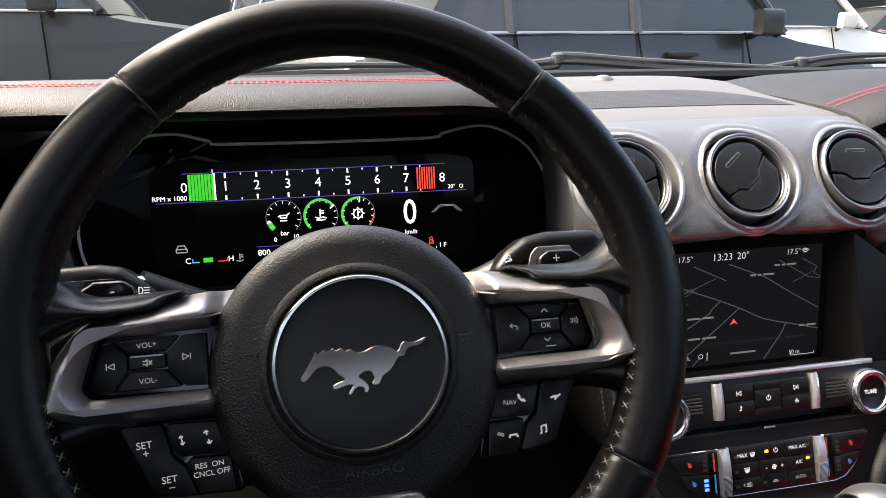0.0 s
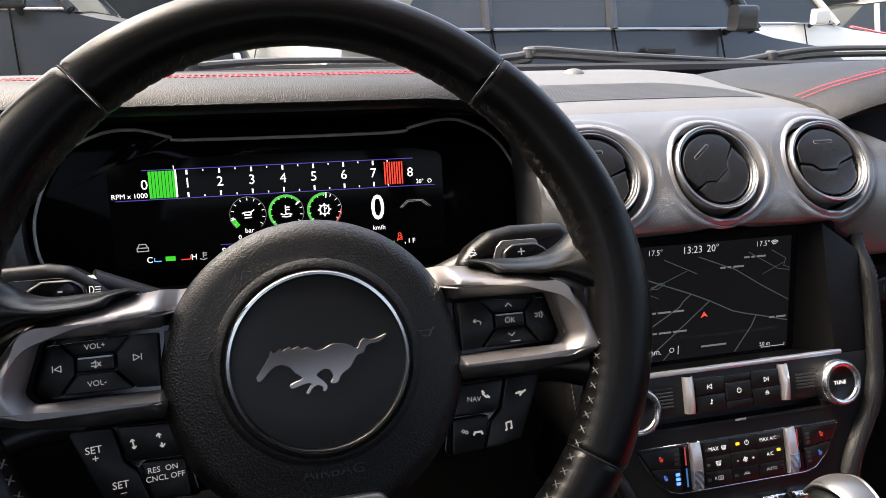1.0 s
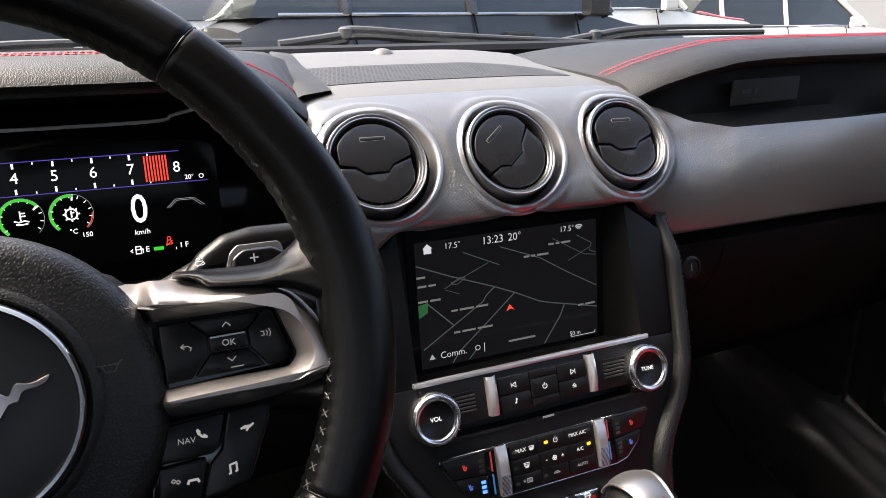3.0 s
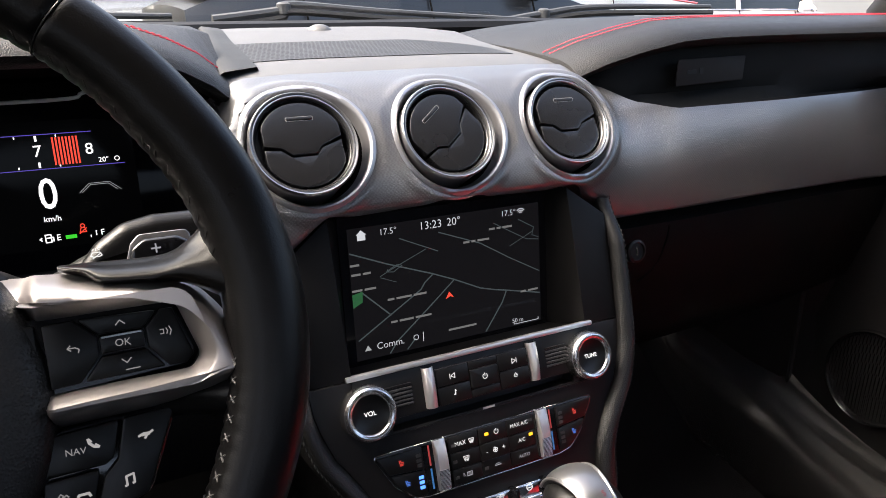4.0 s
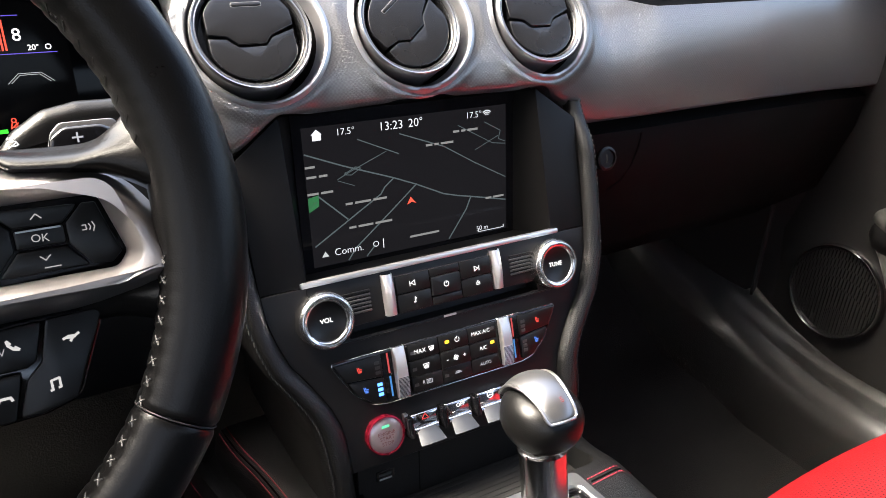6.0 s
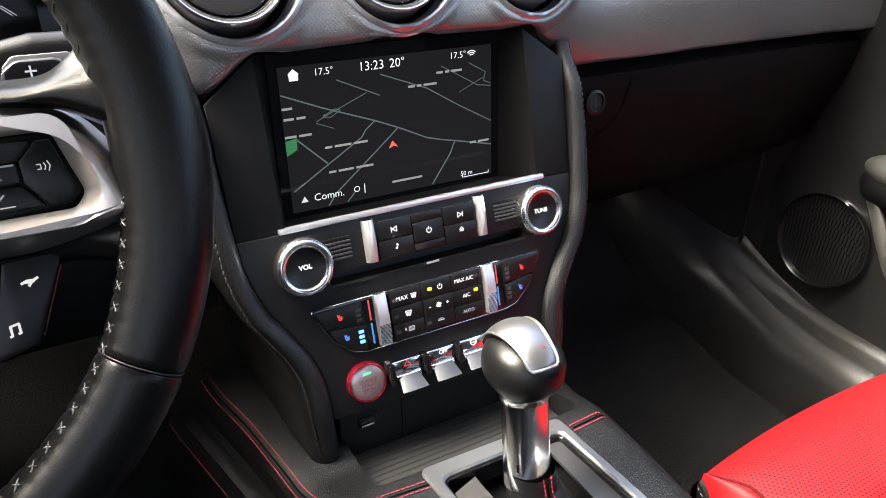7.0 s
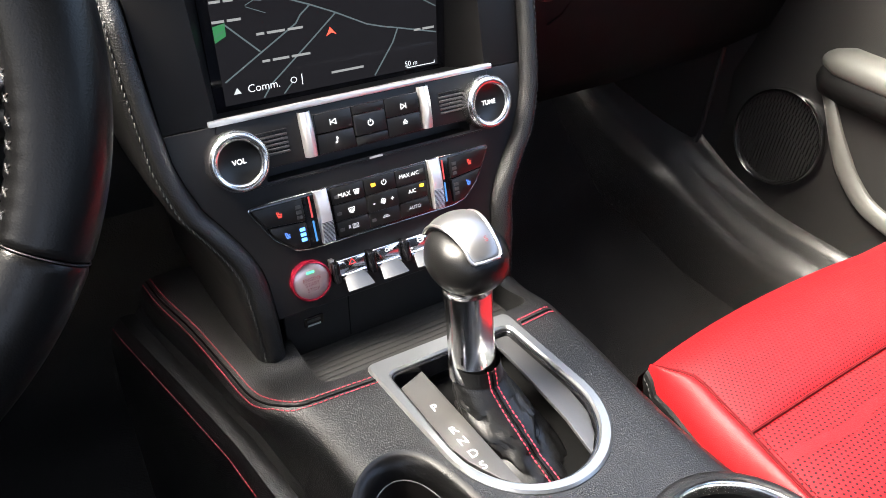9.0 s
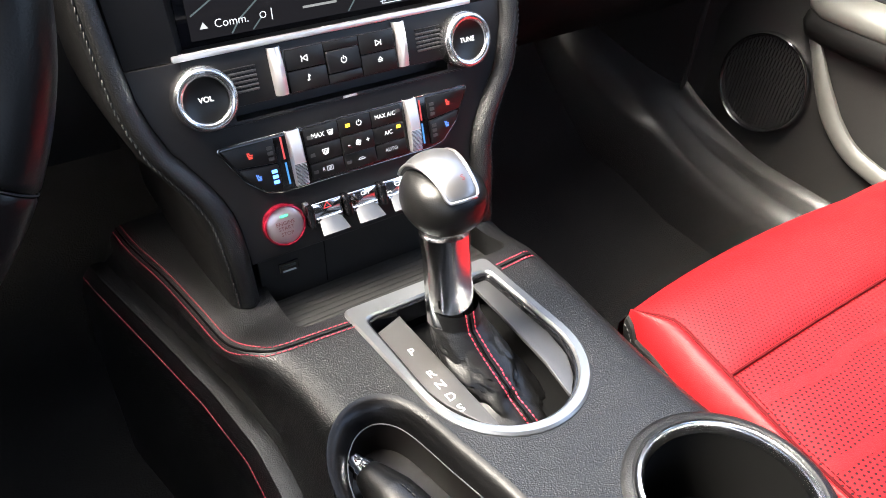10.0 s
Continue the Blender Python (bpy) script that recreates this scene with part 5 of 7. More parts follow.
        pd = part("shift_paddle", prism(f(fillet(pts, 0.007, 8)), WHEEL, 0.006, 0.0025, base=-0.0625, steps=4), gloss_black, wheel, "glossy black shift paddle")
        lettering("sign", "+" if s > 0 else "-", 0.010, on(WHEEL, s * 0.1375, 0.0275, -0.0564), lit_grey, pd)
    top, lo = -0.0269, -0.0299
    up3 = [
        ("OK", 0.0047, 0.1126, -0.0140, top + 0.0006, wheel_dim), ("VOL+", 0.0042, -0.1125, -0.0048, top, wheel_dim), ("VOL-", 0.0042, -0.1125, -0.0236, top, wheel_dim),
        ("NAV", 0.0042, 0.0845, -0.0565, lo, wheel_dim), ("SET", 0.0054, -0.1135, -0.0568, lo, wheel_mark), ("+", 0.0060, -0.1128, -0.0612, lo, wheel_mark), ("SET", 0.0054, -0.1020, -0.0758, lo, wheel_mark), ("_", 0.0060, -0.1010, -0.0776, lo, wheel_mark),
        ("RES  ON", 0.0042, -0.0818, -0.0705, lo, wheel_mark), ("CNCL OFF", 0.0042, -0.0808, -0.0748, lo, wheel_mark),
    ]
    for body, size, u, v, h, mat in up3:
        k = (1.02, 1.03) if h > lo + 0.001 else (1.05, 1.04)
        lettering("marking", body, size, on(WHEEL, u * k[0], v * k[1], h + 0.00008, -3.5 if u > 0 else 3.5), mat, wheel)

    def strokes(lines, w, h, mat, at, size=1.0):
        bm = bmesh.new()
        q = (1.02, 1.03) if h > lo + 0.001 else (1.05, 1.04)
        for ln in lines:
            ribbon([(at[0] * q[0] + a * size, at[1] * q[1] + b * size) for a, b in ln], WHEEL, w, 0.00012, bm, base=h)
        part("symbol", bm, mat, wheel)

    k = 0.001
    strokes([[(-2, -1), (0, 1), (2, -1)]], 0.0005, top, wheel_dim, (0.1126, -0.0050), k)
    strokes([[(-2, 1), (0, -1), (2, 1)]], 0.0005, top, wheel_dim, (0.1130, -0.0222), k)
    strokes([[(-3, 0), (3, 0)]], 0.0005, top, wheel_dim, (0.1150, -0.0262), k)
    strokes([[(2, -1.5), (2.5, 0), (1, 1), (-2, 1)], [(-0.8, 2.2), (-2.2, 1), (-0.8, -0.2)]], 0.0005, top, wheel_dim, (0.0925, -0.0135), k)
    strokes([[(-2.5, 1), (-1, 1), (-1, -1), (-2.5, -1)], [(0.2, 1.4), (0.8, 0), (0.2, -1.4)], [(1.6, 2), (2.4, 0), (1.6, -2)]], 0.00045, top, wheel_dim, (0.1310, -0.0125), k)
    strokes([[(-2.2, 0.8), (-1, 0.8), (0, 1.8), (0, -1.8), (-1, -0.8), (-2.2, -0.8)], [(0.8, 1), (2.4, -1)], [(0.8, -1), (2.4, 1)]], 0.0006, top + 0.0006, wheel_dim, (-0.1125, -0.0140), k)
    strokes([[(-2, 1.6), (-2, -1.6)], [(2, 1.6), (-1.2, 0), (2, -1.6), (2, 1.6)]], 0.0005, top, wheel_dim, (-0.1310, -0.0145), k)
    strokes([[(2, 1.6), (2, -1.6)], [(-2, 1.6), (1.2, 0), (-2, -1.6), (-2, 1.6)]], 0.0005, top, wheel_dim, (-0.0925, -0.0125), k)
    strokes([[(-1.8, 2.2), (-1.5, 0.4), (0.2, -1.5), (2.2, -2)], [(-1.8, 2.2), (-0.8, 0.8)], [(2.2, -2), (0.9, -0.8)]], 0.0012, lo, wheel_mark, (0.0915, -0.0545), k)
    strokes([[(-2.6, -0.8), (-2, 0.6), (2, 0.6), (2.6, -0.8)]], 0.0012, lo, wheel_mark, (0.0850, -0.0755), k)
    strokes([[(-1, 0), (0, 1), (1, 0), (0, -1), (-1, 0)], [(1, -0.8), (2, 0.2), (3, -0.8), (2, -1.8), (1, -0.8)]], 0.0005, lo, wheel_dim, (0.0765, -0.0735), k)
    strokes([[(-1.6, -2), (-1.6, 2), (1.6, 2.6), (1.6, -1.4)], [(-2.4, -2.2), (-1.6, -2)], [(0.8, -1.6), (1.6, -1.4)]], 0.0010, lo, wheel_mark, (0.1035, -0.0740), k)
    strokes([[(-3.2, 0.2), (-1, 1), (1.5, 0.8), (3, 1.6)], [(-1.6, 0.4), (1.4, 0.4)], [(-0.6, -1.2), (0.4, 0.2)]], 0.0011, lo, wheel_mark, (0.1125, -0.0565), k)
    strokes([[(-0.5, 2.4), (0.5, -2.4)], [(-1.3, 1.3), (-0.5, 2.4), (0.6, 1.6)], [(-0.6, -1.6), (0.5, -2.4), (1.4, -1.2)]], 0.0007, lo, wheel_mark, (-0.0950, -0.0562), k)
    strokes([[(-0.9, 3.6), (-0.4, 1.4)], [(0.4, -1.4), (0.9, -3.6)], [(-1.9, 2.4), (-0.9, 3.6), (0.3, 2.8)], [(-0.3, -2.8), (0.9, -3.6), (2.0, -2.2)]], 0.0008, lo, wheel_mark, (-0.0820, -0.0560), k)
    # steering column behind it
    m = WHEEL
    part("column", prism(fillet(rect(0.15, 0.13, 0, -0.03), 0.03, 5), m, 0.16, 0.008, base=-0.235), dark_plastic, wheel, "black column shroud")
    part("boss", lathe([(0.055, -0.09), (0.062, -0.062), (0.070, -0.045), (0.0, -0.045)], on(WHEEL, 0, -0.03), 32), dark_plastic, wheel)
    part("lower_spoke", prism(fillet([(-0.03, -0.10), (0.03, -0.10), (0.05, -0.165), (-0.05, -0.165)], 0.01, 4), WHEEL, 0.012, 0.003, base=-0.028), spoke_silver, wheel)


# printed wheel markings, with a weak added glow to brighten them
wheel_mark = glow("wheel_mark", (1, 0.97, 0.97), 0.055)
wheel_dim = glow("wheel_dim", (1, 0.97, 0.97), 0.035)
ring_chrome = shade("ring_chrome", (0.5, 0.49, 0.48), 0.12, metal=1.0, vary=0.15)
emblem_black = shade("emblem_black", (0.005, 0.005, 0.005), 0.4, grain=0.15, size=0.0008)
chrome_warm = shade("warm_chrome", (0.27, 0.235, 0.22), 0.16, metal=1.0, vary=0.12)
mark_dark = shade("embossed_dark", (0.035, 0.034, 0.034), 0.4, vary=0.1)
build_wheel()


def stalk(name, s, label):
    th = thing(name, WHEEL @ Vector((s * 0.10, 0.03, -0.10)), label, "control stalk")
    pts = [(0.097, 0.021), (0.110, 0.0365), (0.124, 0.0455), (0.140, 0.0485), (0.178, 0.0478), (0.184, 0.040), (0.180, 0.020), (0.12, 0.012)]
    if s < 0:
        pts = [(0.112, 0.0215), (0.122, 0.0330), (0.137, 0.0435), (0.150, 0.0460), (0.178, 0.0450), (0.184, 0.036), (0.178, 0.016), (0.12, 0.012)]
    f = (lambda p: p) if s > 0 else mirror
    part("lever", prism(f(fillet(pts, 0.014, 10)), WHEEL, 0.022, 0.009, base=-0.098, steps=6), wheel_leather, th)
    inner = [(0.1225, 0.0210), (0.1265, 0.0330), (0.1310, 0.0375), (0.1560, 0.0375), (0.1600, 0.0210)] if s > 0 else [(0.1290, 0.0200), (0.1340, 0.0310), (0.1410, 0.0360), (0.1720, 0.0360), (0.1720, 0.0200)]
    part("switch_plate", prism(f(fillet(inner, 0.004, 6)), WHEEL, 0.0012, 0.0004, base=-0.0762), satin if s > 0 else gloss_black, th, "inset switch plate")
    part("stem", tube([WHEEL @ Vector((s * 0.06, 0.0, -0.12)), WHEEL @ Vector((s * 0.13, 0.03, -0.09))], 0.012, 12), panel_black, th)
    bm = bmesh.new()
    at = (s * (0.110 if s > 0 else 0.1255), 0.0295 if s > 0 else 0.0275)
    if s > 0:
        for ln in ([(-3, 0), (-2, 1.8), (2, 1.8), (3, 0), (1.5, -0.6), (-1.5, -0.6), (-3, 0)], [(-2, 3), (-1, 4)], [(0, 3), (0, 4.2)], [(2, 3), (1, 4)], [(-2, -1.6), (2, 1)]):
            ribbon([(at[0] + a * 0.0009, at[1] + b * 0.0009) for a, b in ln], WHEEL, 0.0005, 0.0002, bm, base=-0.0757)
    else:
        for ln in ([(1, 2), (-0.6, 2), (-1.4, 0), (-0.6, -2), (1, -2), (1, 2)], [(-2, 1.6), (-5, 1.6)], [(-2.2, 0), (-5, 0)], [(-2, -1.6), (-5, -1.6)]):
            ribbon([(at[0] - a * 0.001, at[1] + b * 0.001) for a, b in ln], WHEEL, 0.0005, 0.0002, bm, base=-0.0757)
        for ln in ([(-0.9, 5.0), (1.4, 6.2), (2.4, 7.2), (0.2, 7.4), (-0.9, 5.0)],):
            prism([(at[0] - a * 0.0016 + 0.002, at[1] + b * 0.0012) for a, b in ln[:-1]], WHEEL, 0.0002, base=-0.0757, bm=bm)
    part("symbol", bm, lit_white, th)
    return th


stalk("wiper_stalk", 1, "black wiper stalk with white symbols behind the wheel")
stalk("indicator_stalk", -1, "black indicator stalk with white symbols behind the wheel")


# ---- round air vents ----
def air_vent(x, turn):
    m0 = vent_plane(x)
    m = vent_barrel(x, turn)
    th = thing("air_vent", (x, 0.575, 0.90), "round black air vent in a polished silver ring", "air vent", "vents across the dashboard")
    bm = lathe([(0.0550, -0.0022), (0.0532, -0.0004), (0.0514, 0.0008), (0.0496, 0.0012), (0.0481, 0.0004), (0.0471, -0.0014), (0.0464, -0.0040), (0.0452, -0.0075), (0.0440, -0.0100)], Matrix(), 96)
    for v in bm.verts:
        v.co.z += vent_sink(x, v.co.x, v.co.y)
        v.co = m0 @ v.co
    part("socket", bm, lip_silver, th, "flared silver socket")
    bm = lathe([(0.0441, -0.0098), (0.0438, -0.012), (0.0436, -0.026), (0, -0.026)], Matrix(), 72)
    for v in bm.verts:
        v.co.z += vent_sink(x, v.co.x, v.co.y)
        v.co = m0 @ v.co
    part("well", bm, black_void, th, "dark gap behind the ring")
    part("ring", lathe([(0.0400, -0.034), (0.0404, -0.012), (0.0411, -0.006), (0.0415, -0.0028), (0.0412, -0.0006), (0.0403, 0.0006), (0.0394, 0.0003), (0.0389, -0.0010), (0.0385, -0.0005), (0.0377, -0.0004), (0.0370, -0.0016), (0.0366, -0.0045)], m, 88), ring_silver, th, "brushed silver ring")
    part("collar", lathe([(0.0368, -0.0040), (0.0360, -0.0036), (0.0350, -0.0046), (0.0345, -0.0080), (0.0342, -0.014), (0, -0.014)], m, 64), vent_black, th)
    # two flaps that meet in a stepped line
    line = [(-0.033, -0.001), (-0.0175, -0.0025), (-0.0105, -0.0085), (0.0085, -0.0085), (0.0135, -0.0025), (0.033, 0.0035)]
    rad = 0.0336
    a0 = math.atan2(line[-1][1], line[-1][0])
    a1 = math.atan2(line[0][1], line[0][0])
    if a1 < 0:
        a1 += 2 * math.pi
    arc_top = [(rad * math.cos(a), rad * math.sin(a)) for a in np.linspace(a0 + 0.03, a1 - 0.03, 28)]
    arc_bot = [(rad * math.cos(a), rad * math.sin(a)) for a in np.linspace(a1 + 0.03, a0 + 2 * math.pi - 0.03, 28)]
    squeeze = lambda pts: [(max(-0.0300, min(0.0300, a)), b) for a, b in pts]  # noqa: E731
    upper = squeeze(arc_top) + [(a, b + 0.0003) for a, b in line[1:-1]]
    lower = squeeze(arc_bot) + [(a, b - 0.0003) for a, b in reversed(line[1:-1])]
    flap = part("flap", prism(upper, m, 0.0112, 0.0010, base=-0.0135, steps=3, dome=0.0006), vent_black, th, "black upper flap with a raised bar")
    part("bar", prism(fillet(rect(0.0205, 0.0028, 0.0, 0.0200), 0.0013, 3), m, 0.0010, 0.0005, base=-0.0024), vent_black, flap)
    part("bar_edge", frame_of(fillet(rect(0.0215, 0.0036, 0.0, 0.0200), 0.0016, 3), fillet(rect(0.0207, 0.0028, 0.0, 0.0200), 0.0013, 3), m, 0.0005, base=-0.0022), bar_grey, flap)
    part("flap", prism(lower, m, 0.0098, 0.0012, base=-0.0135, steps=3, dome=0.0006), vent_black, th, "black lower flap")
    return th


ring_silver = shade("ring_silver", (0.36, 0.36, 0.37), 0.30, metal=0.95, vary=0.08)
lip_silver = shade("lip_silver", (0.40, 0.40, 0.41), 0.34, metal=0.85, vary=0.06)
bar_grey = shade("bar_grey", (0.16, 0.16, 0.16), 0.4)
for vx, vt in zip(VENTS, (0, 38, 0)):
    air_vent(vx, vt)

# ---- radio controls ----
radio = thing("radio_panel", STACK @ Vector((0, -0.005, 0)), "black radio control panel with knobs and silver bars", "radio")


def knob(u, word):
    m = on(STACK, u, -0.0065)
    k = part("knob", lathe([(0.0214, -0.003), (0.0218, 0.0008), (0.0214, 0.0105), (0.0208, 0.0122), (0.0200, 0.0130)], m, 132, knurl=0.014), brushed, radio, "knurled silver rotary knob")
    part("face", lathe([(0.0202, 0.0126), (0.0197, 0.0137), (0.0190, 0.0141), (0.0178, 0.0140), (0.0165, 0.0136), (0.0156, 0.0129), (0.0151, 0.0112)], m, 88), knob_bright, k, "dished silver ring")
    for q in range(4):
        arc = [(0.0184 * math.cos(a), 0.0184 * math.sin(a)) for a in np.linspace(q * 1.5708 + 0.22, q * 1.5708 + 1.42, 12)]
        part("groove", ribbon(arc, m, 0.0007, 0.0002, base=0.01405), mark_dark, k)
    part("cap", lathe([(0.0153, 0.0095), (0.0149, 0.0110), (0.0138, 0.0104), (0.008, 0.0090), (0, 0.0086)], m, 56), button_plastic, k, "black cap")
    lettering("word", word, 0.0052, on(m, 0, 0, 0.0094), glow_white, k)


def build_radio():
    plate = part("plate", prism(fillet(rect(0.226, 0.037, 0, 0.0008), 0.003, 4), STACK, 0.0012, 0.0006), panel_black, radio)
    knob(-0.104, "VOL")
    knob(0.106, "TUNE")
    for s in (-1, 1):
        rows = []
        for t in np.linspace(-1, 1, 9):
            rows.append([STACK @ Vector((s * (0.0495 + d), 0.0005 + 0.0165 * t, 0.0012 + h * (1 - 0.25 * t * t))) for d, h in ((-0.0046, 0), (-0.0042, 0.005), (-0.003, 0.0072), (0.0, 0.0084), (0.003, 0.0072), (0.0042, 0.005), (0.0046, 0))])
        part("bar", sheet(rows), satin_bright, radio, "curved satin silver bar")
    block = part("button_block", prism(fillet(rect(0.0885, 0.030, 0, -0.0012), 0.001, 2), STACK, 0.0026, 0.0006, base=0.001), gloss_black, radio)
    for u, v, w, h in ((-0.0288, 0.0062, 0.0292, 0.0142), (0.0288, 0.0062, 0.0292, 0.0142), (-0.0288, -0.0088, 0.0292, 0.0142), (0.0288, -0.0088, 0.0292, 0.0142)):
        part("button", prism(fillet(rect(w, h, u, v), 0.0006, 2), STACK, 0.0046, 0.0004, base=0.001, steps=2), button_plastic, block)
    for v, h in ((0.01015, 0.0062), (-0.01275, 0.0062)):
        part("button", prism(fillet(rect(0.0272, h, 0, v), 0.0006, 2), STACK, 0.0046, 0.0004, base=0.001, steps=2), button_plastic, block)
    part("button", prism(fillet(rect(0.0268, 0.0158, 0, -0.0013), 0.0016, 4), STACK, 0.0052, 0.0008, base=0.001, steps=3), button_plastic, block, "raised power button")

    def sign(lines, at, h, w=0.0006, k=0.001, mat=None):
        bm = bmesh.new()
        for ln in lines:
            ribbon([(at[0] + a * k, at[1] + b * k) for a, b in ln], STACK, w, 0.00012, bm, base=h)
        part("symbol", bm, mat or lit_white, block)

    ring = lambda r, a0, a1, n=14: [(r * math.sin(a), r * math.cos(a)) for a in np.linspace(a0, a1, n)]  # noqa: E731
    sign([ring(2.1, 0.6, 5.7), [(0, 2.7), (0, 0.4)]], (0, -0.0010), 0.00625)
    sign([[(-2.4, 2), (-2.4, -2)], [(2, 2), (-1.6, 0), (2, -2), (2, 2)]], (-0.0292, 0.0058), 0.00565)
    sign([[(2.4, 2), (2.4, -2)], [(-2, 2), (1.6, 0), (-2, -2), (-2, 2)]], (0.0295, 0.0054), 0.00565)
    sign([[(-0.6, -1.6), (0.4, -1.6), (0.4, 2.2), (1.4, 1)], [(-1, -1.6), (0, -1.2)]], (-0.0290, -0.0080), 0.00565, 0.0008)
    sign([[(-1.8, 0), (0, 2), (1.8, 0), (-1.8, 0)], [(-1.8, -1.2), (1.8, -1.2)]], (0.0295, -0.0070), 0.00565, 0.0005)
    for s in (-1, 1):
        for i in range(6):
            part("slat", box(STACK, (0.0225, 0.0016, 0.0016), 0.0004, at=(s * 0.0755, 0.0075 - 0.0031 * i, 0.0016)), mark_dark if i else panel_black, radio)
    # disc slot lip and its marker
    part("slot_lip", box(STACK, (0.205, 0.0012, 0.0016), 0.0004, at=(0.002, -0.0295, 0.0004)), panel_black, radio)
    part("disc_mark", box(STACK, (0.0115, 0.0018, 0.0006), 0.0002, at=(0.002, -0.0285, 0.0014)), mark_grey, radio)


knob_bright = shade("knob_bright", (0.80, 0.79, 0.79), 0.24, metal=1.0, vary=0.06)
build_radio()

# ---- climate controls ----
climate = thing("climate_panel", STACK @ Vector((0, -0.062, 0)), "black climate control panel with silver thumbwheels", "climate control")


def build_climate():
    out = [(-0.1055, -0.0425), (0.1055, -0.0425), (0.0900, -0.0700), (0.0760, -0.0825), (0.0640, -0.0850), (-0.0640, -0.0850), (-0.0760, -0.0825), (-0.0900, -0.0700)]
    out = list(reversed(fillet(out, [0.003, 0.003, 0.01, 0.01, 0.01, 0.01, 0.01, 0.01], 3)))
    plate = part("plate", prism(out, STACK, 0.0026, 0.0007), gloss_black, climate)
    part("trim_line", tube([STACK @ Vector((p[0], p[1], 0.0018)) for p in inset(out, -0.0003)], 0.0004, 5, closed=True), chrome_dark, climate, "fine bright outline")
    for s in (-1, 1):
        wings = ([(0.0645, -0.0440), (0.1030, -0.0440), (0.0945, -0.0590), (0.0645, -0.0620)], [(0.0645, -0.0632), (0.0935, -0.0604), (0.0885, -0.0700), (0.0755, -0.0812), (0.0645, -0.0830)])
        for pts in wings:
            pts = pts if s > 0 else mirror(pts)
            part("button", prism(fillet(pts, 0.0012, 2), STACK, 0.0022, 0.0006, base=0.002, steps=2), button_plastic, climate)
        for k in range(3):
            for v0, hot in ((-0.0500, False), (-0.0675, True)):
                lit = glow_blue if (s < 0 and hot) else mark_dark
                part("lamp", prism(fillet(rect(0.0042, 0.0026, s * 0.0685, v0 - 0.0040 * k), 0.0004, 2), STACK, 0.0003, base=0.0043), lit, climate)
        part("warm_mark", prism(rect(0.0014, 0.0165, s * 0.0585, -0.0530), STACK, 0.0004, base=0.0026), glow_warm, climate)
        part("cool_mark", prism(rect(0.0014, 0.0165, s * 0.0585, -0.0720), STACK, 0.0004, base=0.0026), glow_cool, climate)
        # thumbwheel: smooth top, knurled lower half
        rows = []
        for t in np.linspace(-1, 1, 41):
            v = -0.0622 + 0.0208 * float(t)
            lift = 0.0075 * math.sqrt(max(0.0, 1 - 0.55 * t * t))
            kn = 0.0004 if (t < 0.45 and int((t + 1) * 40) % 2) else 0.0
            rows.append([STACK @ Vector((s * 0.0495 + d, v, h * (lift - kn) + 0.001)) for d, h in ((-0.0052, 0), (-0.0050, 0.85), (-0.0040, 1.0), (0.0, 1.02), (0.0040, 1.0), (0.0050, 0.85), (0.0052, 0))])
        part("thumbwheel", sheet(rows), satin_bright, climate, "knurled silver thumbwheel")
        kn_bm = bmesh.new()
        for i in range(16):
            v = -0.0662 - 0.00105 * i
            t = (v + 0.0622) / 0.0208
            prism(rect(0.0092, 0.0005, s * 0.0495, v), STACK, 0.0007, base=0.001 + 0.0074 * math.sqrt(max(0.0, 1 - 0.55 * t * t)), bm=kn_bm)
        part("knurl", kn_bm, brushed, climate)
    for i, v in enumerate((-0.0498, -0.0634, -0.0765)):
        for j, u in enumerate((-0.0275, 0.0, 0.0275)):
            h = 0.0123 if i < 2 else 0.0115
            mid = i == 1 and j == 1
            part("button", prism(fillet(rect(0.0270, h + (0.0014 if mid else 0.0006), u, v), 0.0008, 2), STACK, 0.0024 if not mid else 0.0034, 0.0004, base=0.002, steps=2), button_plastic, climate)
    h = 0.00445
    words = [("MAX", 0.0052, -0.0308, -0.0503, lit_white), ("MAX A/C", 0.0047, 0.0262, -0.0490, lit_white), ("A/C", 0.0046, 0.0270, -0.0628, lit_white), ("AUTO", 0.0042, 0.0275, -0.0762, lit_grey), ("R", 0.0040, -0.0310, -0.0765, lit_grey)]
    for body, size, u, v, mat in words:
        lettering("word", body, size, on(STACK, u, v, h), mat, climate, stretch=0.95)
    lettering("word", "-", 0.0062, on(STACK, -0.0080, -0.0634, 0.0055), lit_white, climate)
    lettering("word", "+", 0.0058, on(STACK, 0.0082, -0.0634, 0.0055), lit_white, climate)

    def sign(lines, at, hh=h, w=0.0005, k=0.001, mat=None, nm="symbol"):
        bm = bmesh.new()
        for ln in lines:
            ribbon([(at[0] + a * k, at[1] + b * k) for a, b in ln], STACK, w, 0.0001, bm, base=hh)
        part(nm, bm, mat or lit_white, climate)

    ring = lambda r, a0, a1, n=12, x=0, y=0: [(x + r * math.sin(a), y + r * math.cos(a)) for a in np.linspace(a0, a1, n)]  # noqa: E731
    screen = [[(-2.6, 1.6), (2.6, 1.6), (1.8, -1.6), (-1.8, -1.6), (-2.6, 1.6)], [(-1, -2.6), (-1, 0.6)], [(0.2, -2.6), (0.2, 0.6)], [(1.2, -2.6), (1.2, 0.6)]]
    sign(screen, (-0.0205, -0.0500), k=0.0009)
    sign(screen, (-0.0270, -0.0632))
